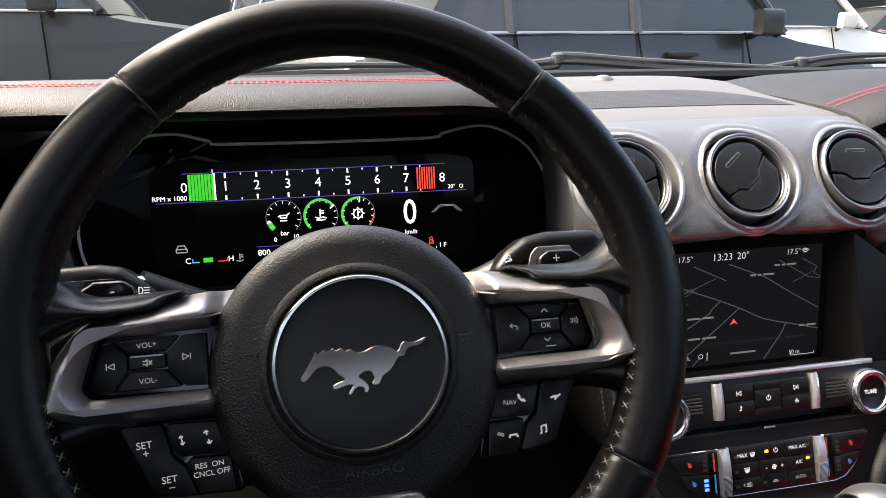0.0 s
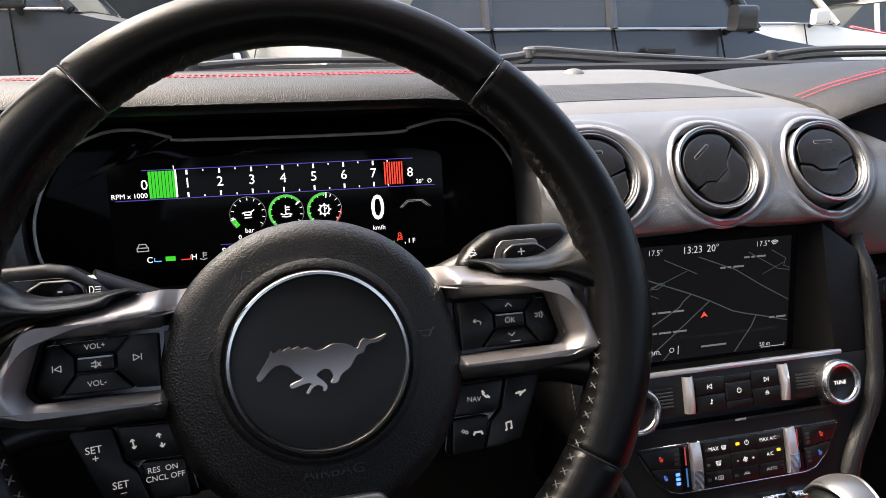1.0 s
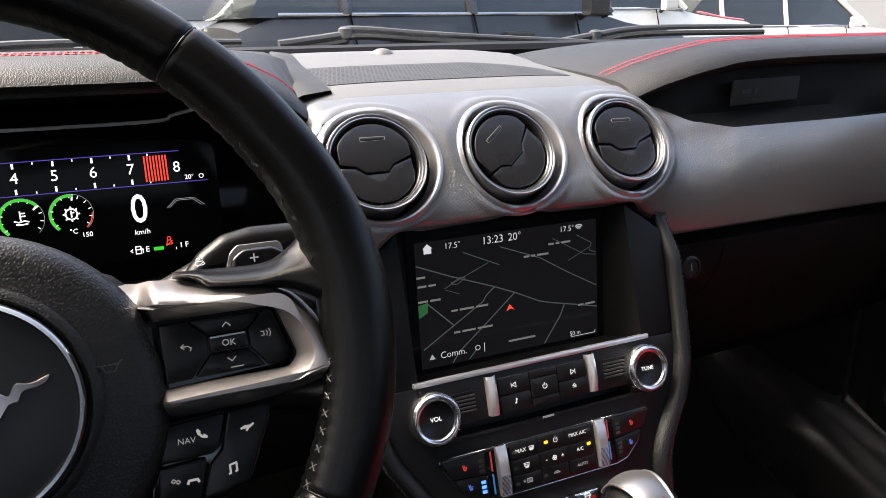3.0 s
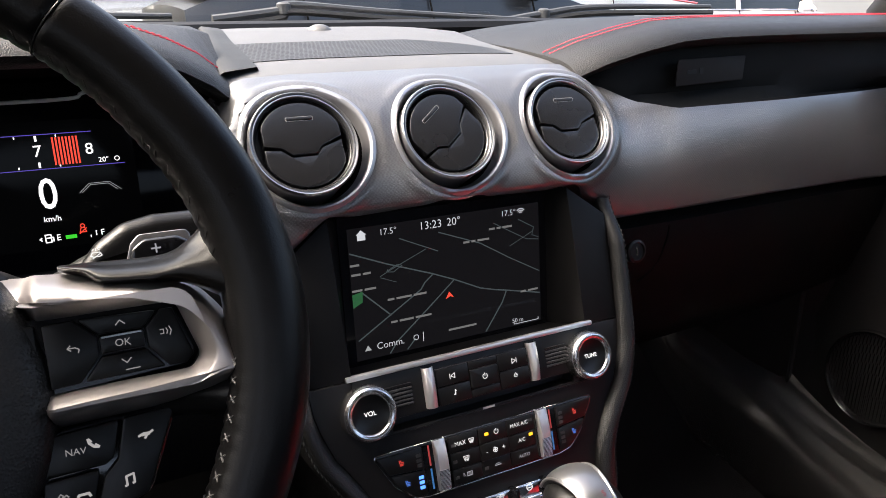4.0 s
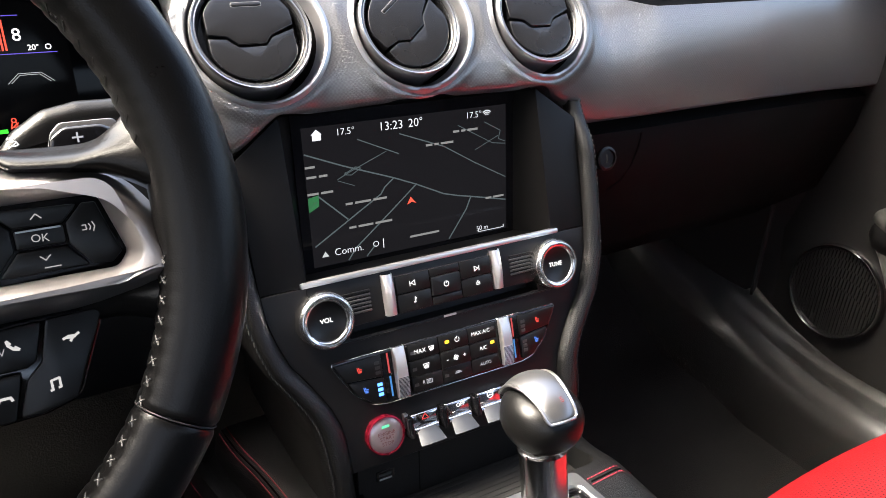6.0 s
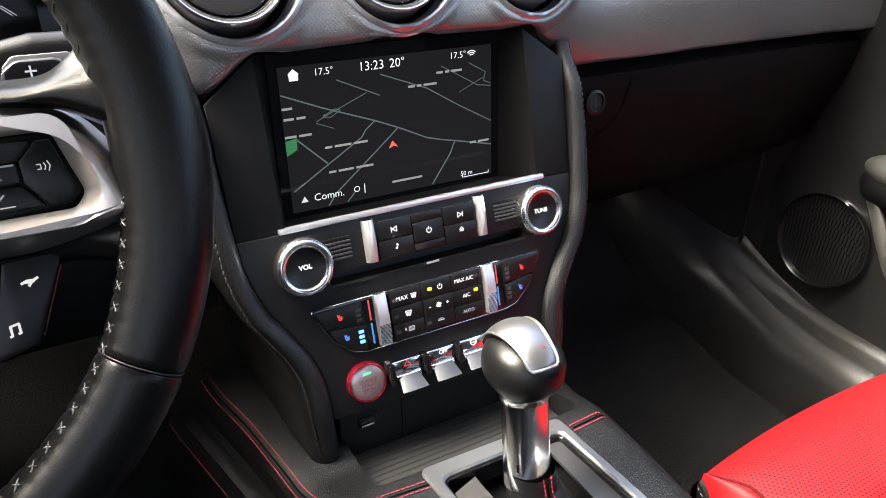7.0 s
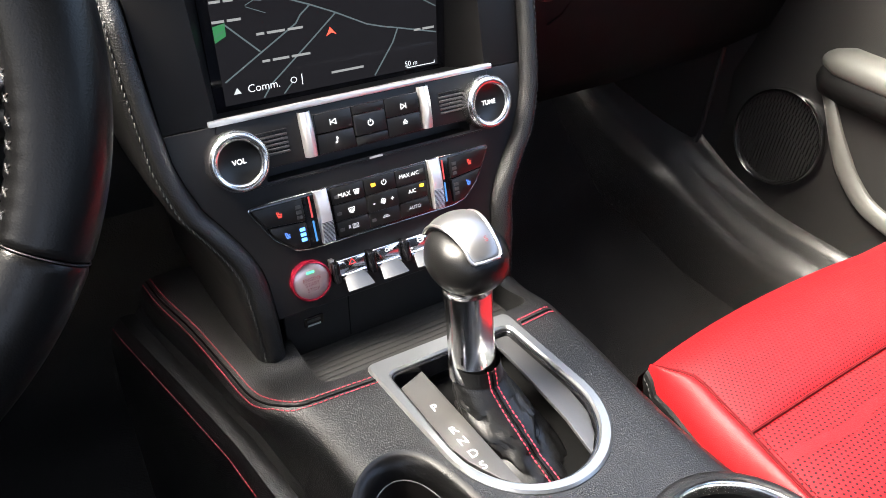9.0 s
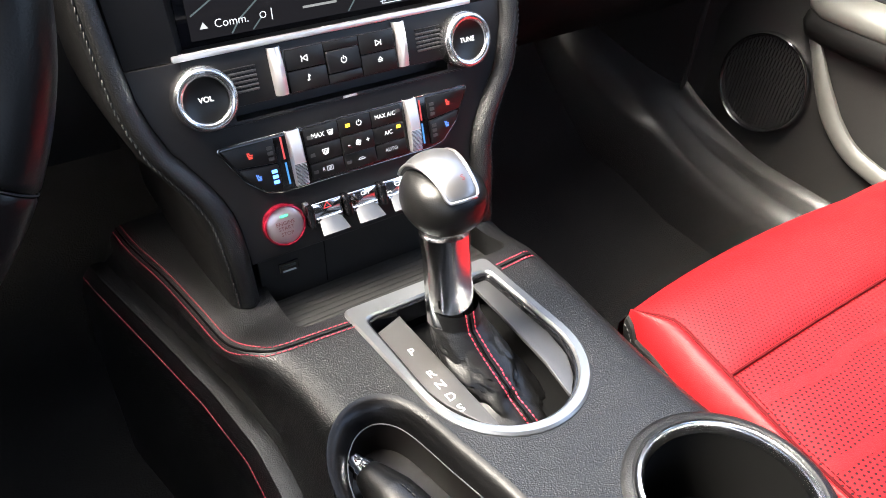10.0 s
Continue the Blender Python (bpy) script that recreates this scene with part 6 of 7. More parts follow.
    sign([[(-2.4, 1.6), (2.4, 1.6), (2.4, -1.6), (-2.4, -1.6), (-2.4, 1.6)], [(-1, -1), (-1, 1)], [(0, -1), (0, 1)], [(1, -1), (1, 1)]], (-0.0260, -0.0765), mat=lit_grey)
    sign([[(-3, -0.6), (-1.5, 1), (1, 1), (3, -0.6), (-3, -0.6)], [(-1, 0.2), (1, -0.2)]], (0.001, -0.0765), mat=lit_grey)
    sign([ring(2.0, 0.6, 5.7), [(0, 2.5), (0, 0.4)]], (0.0035, -0.0490))
    for a in range(4):
        q = a * math.pi / 2 + 0.4
        sign([ring(0.9, 0, 6.3, 8, 1.3 * math.cos(q), 1.3 * math.sin(q))], (0.0, -0.0634), 0.0055, 0.0006)
    for u, v, mat in ((-0.0060, -0.0490, glow_amber), (0.0362, -0.0600, glow_amber), (-0.0375, -0.0505, mark_dark), (-0.0375, -0.0640, mark_dark), (-0.0375, -0.0770, mark_dark), (-0.0100, -0.0770, mark_dark), (0.0375, -0.0480, mark_dark)):
        part("lamp", prism(fillet(rect(0.0038, 0.0026, u, v), 0.0004, 2), STACK, 0.0002, base=h), mat, climate)
    for s in (-1, 1):
        chair = [[(-1.6, 2.4), (-1.0, -0.8), (1.6, -0.8)], [(-0.4, 2.2), (0, 0.4), (2, 0.4)], [(-1.0, -1.8), (1.6, -1.8)]]
        sign(chair, (s * 0.0835, -0.0520), w=0.0007, mat=glow_seat_red, nm="seat_heat_mark")
        sign(chair, (s * 0.0805, -0.0690), w=0.0007, mat=glow_seat_blue, nm="seat_cool_mark")


glow_warm = glow("mark_warm", (0.9, 0.10, 0.10), 0.0504)
glow_cool = glow("mark_cool", (0.10, 0.40, 0.95), 0.0504)
glow_seat_red = glow("seat_mark_red", (1.0, 0.08, 0.06), 0.0924)
glow_seat_blue = glow("seat_mark_blue", (0.12, 0.30, 1.0), 0.0924)
build_climate()


# ---- start button and toggle switches ----
def build_switches():
    m = on(STACK, -0.0700, -0.1093)
    th = thing("start_button", m.translation, "round red-ringed engine start and stop button", "push button")
    part("ring", lathe([(0.0162, -0.002), (0.0164, 0.004), (0.0160, 0.0056), (0.0150, 0.0060), (0.0144, 0.004)], m, 56), red_metal, th, "red anodised ring")
    cap = part("cap", lathe([(0.0146, -0.002), (0.0145, 0.0048), (0.0134, 0.0056), (0.006, 0.0060), (0, 0.0061)], m, 48), start_face, th, "pinkish brushed metal cap")
    for word, v in (("ENGINE", 0.0022), ("START", -0.0018), ("STOP", -0.0062)):
        lettering("word", word, 0.0042, on(m, 0, v, 0.0063), mark_grey_dark, cap)
    part("lamp", prism(rect(0.0062, 0.0018, 0, 0.0078), m, 0.0003, base=0.0058), glow_green_soft, cap, "green lamp")
    part("panel_joint", box(STACK, (0.004, 0.012, 0.004), 0.0008, at=(-0.0508, -0.1040, 0.002)), satin, th)
    words = ("", "OFF", "", "MODE")
    for i, u in enumerate((-0.0350, -0.0040, 0.0270, 0.0580)):
        b = on(STACK, u, -0.1095)
        sw = thing("toggle_switch", b.translation, "polished metal toggle switch with a flared lever", "toggle switch", "switches in a row")
        part("side", box(b, (0.0048, 0.0175, 0.013), 0.0012, at=(-0.0151, 0.001, 0.004)), gloss_black, sw)
        part("base", prism(fillet([(-0.0125, -0.0040), (0.0125, -0.0040), (0.0125, 0.0095), (-0.0125, 0.0095)], 0.0015, 3), b, 0.0055, 0.0012), chrome, sw, "mirror-bright switch base")
        part("hinge", lathe([(0, -0.0105), (0.0026, -0.0105), (0.0026, 0.0105), (0, 0.0105)], b @ pose(0, -0.0045, 0.0050, 0, 90, 0), 16), chrome, sw)
        rows = []
        for t in np.linspace(0, 1, 12):
            t = float(t)
            w = 0.0084 + 0.0030 * t ** 0.8
            v = -0.0030 - 0.0100 * t
            h = 0.0062 + 0.0105 * t ** 1.1
            rows.append([b @ Vector((a * w, v + q, h + r)) for a, q, r in ((-1, 0, 0), (-0.6, 0.0004, 0.0014), (0, 0.0005, 0.0017), (0.6, 0.0004, 0.0014), (1, 0, 0), (0.6, -0.0004, -0.0012), (0, -0.0005, -0.0014), (-0.6, -0.0004, -0.0012))])
        part("lever", sheet(rows, wrap_u=True, cap=True), lever_metal, sw, "flared metal lever")
        if words[i]:
            lettering("word", words[i], 0.0046, on(b, 0.002, 0.0058, 0.0057), lit_white, sw)
        else:
            bm = bmesh.new()
            if i == 0:
                ribbon([(-0.003, 0.0040), (0, 0.0085), (0.003, 0.0040), (-0.003, 0.0040)], b, 0.0006, 0.0002, bm, base=0.0056)
            else:
                ring = [(0.0028 * math.cos(a), 0.006 + 0.0028 * math.sin(a)) for a in np.linspace(0, 6.283, 16)]
                ribbon(ring, b, 0.0006, 0.0002, bm, base=0.0056)
                ribbon([(-0.0026, 0.0055), (0.0026, 0.0055)], b, 0.0006, 0.0002, bm, base=0.0056)
            part("symbol", bm, mark_red if i == 0 else lit_white, sw)


lever_metal = shade("lever_metal", (0.10, 0.10, 0.102), 0.42, metal=0.8, vary=0.08)
start_face = shade("start_face", (0.52, 0.43, 0.44), 0.3, metal=0.8, vary=0.1)
mark_grey_dark = shade("engraved", (0.16, 0.03, 0.035), 0.5)
glow_green_soft = glow("lamp_green", (0.1, 0.9, 0.35), 0.147)
build_switches()


# ---- gear selector ----
gear = thing("gear_selector", (0.004, 0.32, 0.55), "chrome and black leather automatic gear selector with stitched boot", "gear lever")


def build_gear():
    def u_shape(cx, cy, rx, ry, top_l, top_r, n=40):
        """Squared at the front, half an ellipse at the back."""
        arc = [(cx + rx * math.cos(a), cy + ry * math.sin(a)) for a in np.linspace(math.pi, 2 * math.pi, n)]
        front = fillet([arc[-1], top_r, top_l, arc[0]], [0, 0.008, 0.008, 0], 8)[1:-1]
        return arc + [(p.x, p.y) for p in front]

    o2 = u_shape(0.0080, -0.098, 0.0620, 0.0680, (-0.0590, 0.0015), (0.0690, -0.0015))
    i2 = u_shape(0.0070, -0.097, 0.0545, 0.0605, (-0.0480, -0.0150), (0.0600, -0.0165))
    part("bezel", frame_of(o2, i2, CONSOLE, 0.0045, 0.0016, base=-0.002), bezel_silver, gear, "satin silver bezel")
    part("bezel_lip", frame_of(inset(i2, -0.0010), inset(i2, 0.0020), CONSOLE, 0.016, 0.0010, base=-0.0165), gloss_black, gear)
    part("floor", prism(inset(i2, -0.002), CONSOLE, 0.002, base=-0.030), black_void, gear)
    # marked plate on one side, plain grey plate on the other
    plate = [(-0.0450, -0.0270), (-0.0214, -0.0190), (-0.0205, -0.1440), (-0.0300, -0.1330), (-0.0400, -0.1100), (-0.0455, -0.0850)]
    pl = part("gate_plate", prism(plate[::-1], CONSOLE, 0.003, 0.0006, base=-0.0085), gate_grey, gear, "dark grey plate with gear letters")
    for ch, y in (("P", 0.3410), ("R", 0.3160), ("N", 0.3045), ("D", 0.2920), ("S", 0.2805)):
        lettering("letter", ch, 0.0094, on(CONSOLE, -0.0335, y - 0.40 + 0.002, -0.0053, 0), mark_white, pl, weight=0.0001)
    right = [(0.0445, -0.0180), (0.0590, -0.0190), (0.0605, -0.0900), (0.0560, -0.1180), (0.0460, -0.1360), (0.0330, -0.1480), (0.0390, -0.1140), (0.0430, -0.0560)]
    part("side_plate", prism(right[::-1], CONSOLE, 0.003, 0.0006, base=-0.0085), grey_plate, gear, "smooth grey plate")
    # boot: a straight collar, then soft folds
    rows = []
    top, bot = Vector((-0.0015, 0.3430, 0.596)), Vector((0.0090, 0.3020, 0.541))
    for i in range(44):
        f = i / 43
        g = max(0.0, (f - 0.25) / 0.75)
        c = top.lerp(bot, 0.35 * f + 0.65 * g ** 1.2)
        c.z = top.z + (bot.z - top.z) * f
        rx = 0.0178 + 0.0004 * f + 0.0125 * g ** 0.8
        ry = 0.0178 + 0.0004 * f + 0.0340 * g ** 1.1
        row = []
        for j in range(64):
            a = 2 * math.pi * j / 64
            fold = math.sin(15 * g + 1.6 * math.cos(a + 0.6) + 0.8 * math.sin(2 * a))
            wr = 1 + g * (1 - 0.5 * g) * (0.12 * fold + 0.14 * noise.noise(Vector((math.cos(a) * 1.8, math.sin(a) * 1.8, g * 4 + 3)))) - 0.10 * sstep(0.05, 0.3, g) * max(0.0, 1 - 5 * abs(noise.noise(Vector((math.cos(a) * 2.2 + 7, math.sin(a) * 2.2, g * 5))))) + 0.05 * math.exp(-((f - 0.27) / 0.03) ** 2)
            row.append(Vector((c.x + rx * wr * math.cos(a), c.y + ry * wr * math.sin(a), c.z)))
        rows.append(row)
    boot = part("boot", sheet(rows, wrap_u=True), boot_leather, gear, "creased black leather boot")
    for j0, w in ((48.6, -1), (48.6, 1)):
        pts = []
        for i, r in enumerate(rows):
            q = j0 + w * (1.9 - 0.9 * i / 43)
            a, b = r[int(q)], r[int(q) + 1]
            pts.append(a.lerp(b, q - int(q)) + Vector((0, -0.0009, 0.0009)))
        stitching("stitching", pts, boot, step=0.0038, size=0.0027, r=0.0005, up=(0.0, -0.7, 0.7))
    part("seam", tube([r[48].lerp(r[49], 0.6) + Vector((0, -0.0002, 0.0002)) for r in rows], 0.0008, 5), black_void, boot)
    # shaft
    base, head = Vector((-0.003, 0.3420, 0.582)), Vector((-0.0005, 0.3590, 0.662))
    ax = (head - base).normalized()
    m = plane_of(base, (1, 0, 0), ax.cross(Vector((1, 0, 0))))
    length = (head - base).length
    rows = []
    for i in range(20):
        f = i / 19
        waist = 1 - 0.05 * math.sin(math.pi * f)
        row = []
        for j in range(64):
            a = 2 * math.pi * j / 64
            face = 0.075 * math.exp(-((a - 4.9) / 0.42) ** 2) * sstep(0.0, 0.25, f)
            r = 0.0172 * waist * (1 - face)
            row.append(m @ Vector((r * math.cos(a), r * math.sin(a), length * f)))
        rows.append(row)
    shaft = part("shaft", sheet(rows, wrap_u=True, cap=True), chrome_satin, gear, "polished metal shaft")
    part("notch", box(m, (0.0030, 0.004, 0.006), 0.0005, at=(-0.0128, -0.0078, 0.020)), black_void, shaft)
    part("collar", lathe([(0.0150, 0.066), (0.0172, 0.068), (0.0185, 0.073), (0.0195, 0.080)], m, 48), chrome_satin, shaft)
    # knob: a leather ball with a metal strap over it from front to back
    c = Vector((-0.0002, 0.3640, 0.6695))
    rx, ry, rz = 0.0268, 0.0290, 0.0213
    rows = []
    for i in range(31):
        b = math.pi * (0.02 + 0.96 * i / 30)
        rows.append([])
        for a in np.linspace(0, 2 * math.pi, 56, endpoint=False):
            ca, sa = math.cos(a), math.sin(a)
            rows[-1].append(c + Vector((rx * math.sin(b) ** 0.72 * math.copysign(abs(ca) ** 0.85, ca), ry * math.sin(b) ** 0.78 * math.copysign(abs(sa) ** 0.9, sa), -rz * math.copysign(abs(math.cos(b)) ** 0.9, math.cos(b)))))
    knob_ob = part("knob", sheet(rows, wrap_u=True, cap=True), knob_leather, gear, "smooth black leather knob")

    def patch(a, b, k):
        return c + Vector((0.0282 * math.sin(a), -0.0296 * math.cos(a) * math.sin(b), 0.0262 * math.cos(a) * math.cos(b))) * k

    def rise_k(b):
        return 1.03 + 0.08 * sstep(0.5, -0.7, b)

    # outline of the strap in angles across and along, its rear corners rounded
    wide, b0, b1 = 0.43, -1.30, 1.02
    rows = []
    for b in map(float, np.linspace(b0, b1, 40)):
        edge = max(0.0, (b - (b1 - 0.22)) / 0.22)
        w = wide * (1 - 0.08 * sstep(0.2, 1.0, b)) * (1 - 0.22 * edge ** 3) * (1 + 0.16 * sstep(0.6, -0.5, b))
        rows.append([patch(w * q - 0.07, b, rise_k(b) + 0.030 * (1 - abs(q) ** 6) * (1 - edge ** 4)) for q in map(float, np.linspace(-1, 1, 21))])
    rim = [r[0] for r in rows] + rows[-1][1:-1] + [r[-1] for r in reversed(rows)]
    rows = [[r[0].lerp(c, 0.25)] + r + [r[-1].lerp(c, 0.25)] for r in rows]
    rows.append([p.lerp(c, 0.2) for p in rows[-1]])
    rows.insert(0, [p.lerp(c, 0.3) for p in rows[0]])
    part("cap", sheet(rows), satin_cap, knob_ob, "satin silver cap")
    part("cap_trim", tube([c + (p - c) * 1.012 for p in rim], 0.0011, 8, up=(0.75, 0.45, 0.48)), satin, knob_ob, "satin silver edge")
    m = plane_of(patch(0.06, 0.55, 1.085), (1, 0, 0.0), patch(0, 0.43, 1) - patch(0, 0.55, 1))
    lettering("letter", "S", 0.0058, m, mark_grey_dark, knob_ob)


knob_leather = shade("knob_leather", (0.005, 0.005, 0.005), 0.30, grain=0.12, size=0.001, kind="leather", spec=0.3)
satin_cap = shade("satin_cap", (0.20, 0.20, 0.205), 0.30, metal=0.85, vary=0.06)
gate_grey = shade("gate_grey", (0.04, 0.039, 0.038), 0.45, vary=0.1)
boot_leather = shade("boot_leather", (0.0045, 0.0045, 0.0045), 0.30, spec=0.5, grain=0.26, size=0.0011, kind="leather")
chrome_satin = shade("polished_shaft", (0.55, 0.54, 0.54), 0.17, metal=1.0, vary=0.1)
build_gear()


# ---- handbrake ----
def build_handbrake():
    th = thing("handbrake_lever", (-0.085, 0.15, 0.52), "black leather handbrake lever with a chrome button", "handbrake")
    path = smooth_path([(-0.1035, 0.281, 0.5520), (-0.099, 0.262, 0.5505), (-0.092, 0.235, 0.549), (-0.084, 0.19, 0.546), (-0.080, 0.10, 0.542), (-0.080, -0.06, 0.53)], 6)
    part("grip", tube(path, [0.0085 + 0.0065 * min(1, i / 7) for i in range(len(path))], 16), knob_leather, th)
    m = plane_of((-0.1035, 0.2805, 0.5520), (0.96, 0.24, 0), (0, 0, 1))
    m = m if (m.to_3x3() @ Vector((0, 0, 1))).y > 0 else plane_of((-0.1035, 0.2805, 0.5520), (-0.96, -0.24, 0), (0, 0, 1))
    part("button", lathe([(0.0080, -0.006), (0.0080, 0.0035), (0.0074, 0.0045), (0.0062, 0.0045), (0.0060, 0.0115), (0.0052, 0.0125), (0, 0.0128)], m, 24), chrome, th, "chrome release button")
    stitching("stitching", [p + Vector((0.004, 0, 0.0145)) for p in path[8:]], th, black_thread, step=0.004, size=0.003, r=0.0005)


build_handbrake()


# ---- instrument display ----
def build_dials():
    H = -0.0019
    scr = cluster

    def bars(name, items, mat):
        bm = bmesh.new()
        for u, v, w, h in items:
            prism(rect(w, h, u, v), DIALS, 0.0002, base=H, bm=bm)
        return part(name, bm, mat, scr)

    def sign(name, lines, w, mat, at=(0, 0), k=0.001):
        bm = bmesh.new()
        for ln in lines:
            ribbon([(at[0] + a * k, at[1] + b * k) for a, b in ln], DIALS, w, 0.0002, bm, base=H)
        return part(name, bm, mat, scr)

    panel = fillet([(-0.155, -0.075), (0.150, -0.075), (0.150, 0.018), (0.120, 0.0235), (-0.118, 0.0235), (-0.155, 0.018)], 0.01, 4)
    part("display", prism(panel, DIALS, 0.0001, base=-0.00205), dial_back, scr, "dark lit display")
    d0, dd = -0.0032, 0.0283
    for k in range(8):
        u = d0 + dd * (k - 4) if k else -0.1248
        lettering("digit", str(k), 0.0125, on(DIALS, u, 0.0005, H), glow_white, scr)
    lettering("digit", "8", 0.0125, on(DIALS, 0.1178, -0.0004, H), glow_white, scr)
    for k in range(1, 8):
        u = d0 + dd * (k - 4)
        bars("tick", [(u, 0.0105, 0.0016, 0.0042), (u, -0.0098, 0.0016, 0.0042)], glow_white)
    for k in range(1, 8):
        u = d0 + dd * (k - 3.5)
        bars("tick", [(u, 0.0118, 0.0009, 0.0017), (u, -0.0112, 0.0009, 0.0017)], glow_white)
    sign("scale_line", [[(-126, 13.6), (121, 13.4)]], 0.0006, glow_violet)
    sign("scale_line", [[(-150, -12.6), (142, -13.2)]], 0.0006, glow_violet)
    for i in range(8):
        bars("rev_bar", [(-0.1198 + 0.0029 * i, 0.0005, 0.0024, 0.0242)], glow_green)
    bars("rev_edge", [(-0.0978, 0.0008, 0.0016, 0.0248), (-0.0990, 0.0150, 0.0006, 0.004)], glow_white)
    for i in range(8):
        bars("red_bar", [(0.0930 + 0.0024 * i, 0.0, 0.0013, 0.0215)], glow_red)
    lettering("reading", "RPM x 1000", 0.0062, on(DIALS, -0.1380, -0.0088, H), glow_white, scr)
    lettering("reading", "20°", 0.0056, on(DIALS, 0.1270, -0.0095, H), glow_white, scr)
    lettering("reading", "O", 0.0056, on(DIALS, 0.1368, -0.0095, H), glow_white, scr)
    lettering("digit", "0", 0.0340, on(DIALS, 0.0840, -0.0335, H), glow_white, scr, stretch=0.82, weight=0.0002)
    lettering("reading", "km/h", 0.0062, on(DIALS, 0.0842, -0.0520, H), glow_white, scr)
    ring = lambda r, a0, a1, n=24: [(r * math.sin(a), r * math.cos(a)) for a in np.linspace(a0, a1, n)]  # noqa: E731
    for i, u in enumerate((-0.0375, -0.0027, 0.0330)):
        at = (u, -0.0312)
        sign("dial", [ring(16.3, -2.4, 2.4, 40)], 0.0003, glow_grey, at)
        for a in np.linspace(-2.2, 2.2, 11):
            sign("mark", [[(13.2 * math.sin(a), 13.2 * math.cos(a)), (15.4 * math.sin(a), 15.4 * math.cos(a))]], 0.0006, glow_white, at)
        if i == 0:
            sign("needle", [ring(13.8, -2.35, -1.95, 6)], 0.0042, glow_green, at)
            sign("pointer", [[(-12, -3.5), (-15.5, -4.6)]], 0.0010, glow_white, at)
            sign("symbol", [[(-5, 1), (-3, 2), (3, 2), (5.5, 4)], [(-3, 2), (-3, -0.5), (2.5, -0.5), (3, 2)], [(-3, -3), (3, -3)]], 0.0010, glow_white, at)
        else:
            a1 = 0.95 if i == 1 else 0.15
            sign("arc", [ring(15.0, -2.4, a1, 34)], 0.0021, glow_green, at)
            sign("pointer", [[(11.5 * math.sin(a1), 11.5 * math.cos(a1)), (16 * math.sin(a1), 16 * math.cos(a1))]], 0.0012, glow_white, at)
            if i == 1:
                sign("symbol", [[(-0.5, 6), (-0.5, -1)], [(0.5, 4.5), (3, 4.5)], [(0.5, 2.2), (3, 2.2)], [(-5, -1.5), (-2, -2.5), (2, -1.5), (5, -2.5)], [(-4, -4), (0, -4.5), (4, -4)]], 0.0010, glow_white, at)
            else:
                sign("symbol", [ring(4.3, 0, 6.3, 20), [(0, 2.6), (0, -2.4)], [(0.5, 1.2), (2, 1.2)]] + [[(4.3 * math.sin(q), 4.3 * math.cos(q)), (6 * math.sin(q), 6 * math.cos(q))] for q in np.linspace(0, 5.5, 8)], 0.0011, glow_white, at)
                sign("arc", [ring(15.2, 1.6, 2.4, 10)], 0.0008, glow_red, at)
    lettering("reading", "bar", 0.0062, on(DIALS, -0.0372, -0.0462, H), glow_white, scr)
    lettering("reading", "0", 0.0060, on(DIALS, -0.0462, -0.0520, H), glow_white, scr)
    lettering("reading", "10", 0.0060, on(DIALS, -0.0270, -0.0500, H), glow_white, scr)
    lettering("reading", "°C", 0.0056, on(DIALS, 0.0330, -0.0455, H), glow_white, scr)
    lettering("reading", "150", 0.0056, on(DIALS, 0.0425, -0.0490, H), glow_white, scr)
    sign("lane_mark", [[(106, -34), (113.5, -27.2), (128.5, -27.2), (136.5, -34)], [(108, -34), (114.5, -28.4), (127.5, -28.4), (134, -34)]], 0.0004, glow_grey)
    sign("car_mark", [[(-135.5, -55.5), (-134, -52.2), (-128.5, -52.2), (-127, -55.5)], [(-136, -55.5), (-136, -58.5), (-126.5, -58.5), (-126.5, -55.5), (-136, -55.5)]], 0.0009, glow_grey)
    lettering("reading", "C", 0.0075, on(DIALS, -0.1262, -0.0670, H), glow_white, scr)
    lettering("reading", "H", 0.0075, on(DIALS, -0.0880, -0.0670, H), glow_white, scr)
    bars("gauge_bar", [(-0.1085, -0.0668, 0.0085, 0.0042)], glow_green)
    bars("gauge_bar", [(-0.1195, -0.0685, 0.0065, 0.0008), (-0.1222, -0.0670, 0.0007, 0.0036)], glow_blue)
    bars("gauge_bar", [(-0.0955, -0.0685, 0.0085, 0.0008), (-0.0912, -0.0670, 0.0007, 0.0036)], glow_red)
    sign("symbol", [[(-80, -63), (-80, -68)], [(-79, -64), (-77, -64)], [(-79, -66), (-77, -66)], [(-83, -69), (-80, -70), (-77, -69)]], 0.0009, glow_grey)
    lettering("reading", "800", 0.0078, on(DIALS, -0.0575, -0.0635, H), glow_white, scr)
    sign("scale_line", [[(-64, -57.5), (-30, -57.8)]], 0.0005, glow_violet)
    lettering("reading", "E", 0.0068, on(DIALS, 0.0862, -0.0672, H), glow_white, scr)
    lettering("reading", "F", 0.0068, on(DIALS, 0.1178, -0.0672, H), glow_white, scr)
    bars("gauge_bar", [(0.0950, -0.0675, 0.0080, 0.0030)], glow_green)
    bars("tick", [(0.1132, -0.0668, 0.0008, 0.004), (0.1090, -0.0690, 0.0006, 0.002)], glow_white)
    sign("pump", [[(77, -70), (77, -64), (81, -64), (81, -70), (77, -70)], [(77.5, -66.5), (80.5, -66.5)], [(74.5, -66), (73, -67.2), (74.5, -68.4)], [(81, -66), (82.5, -66.5), (82.5, -69.5)]], 0.0008, glow_white)
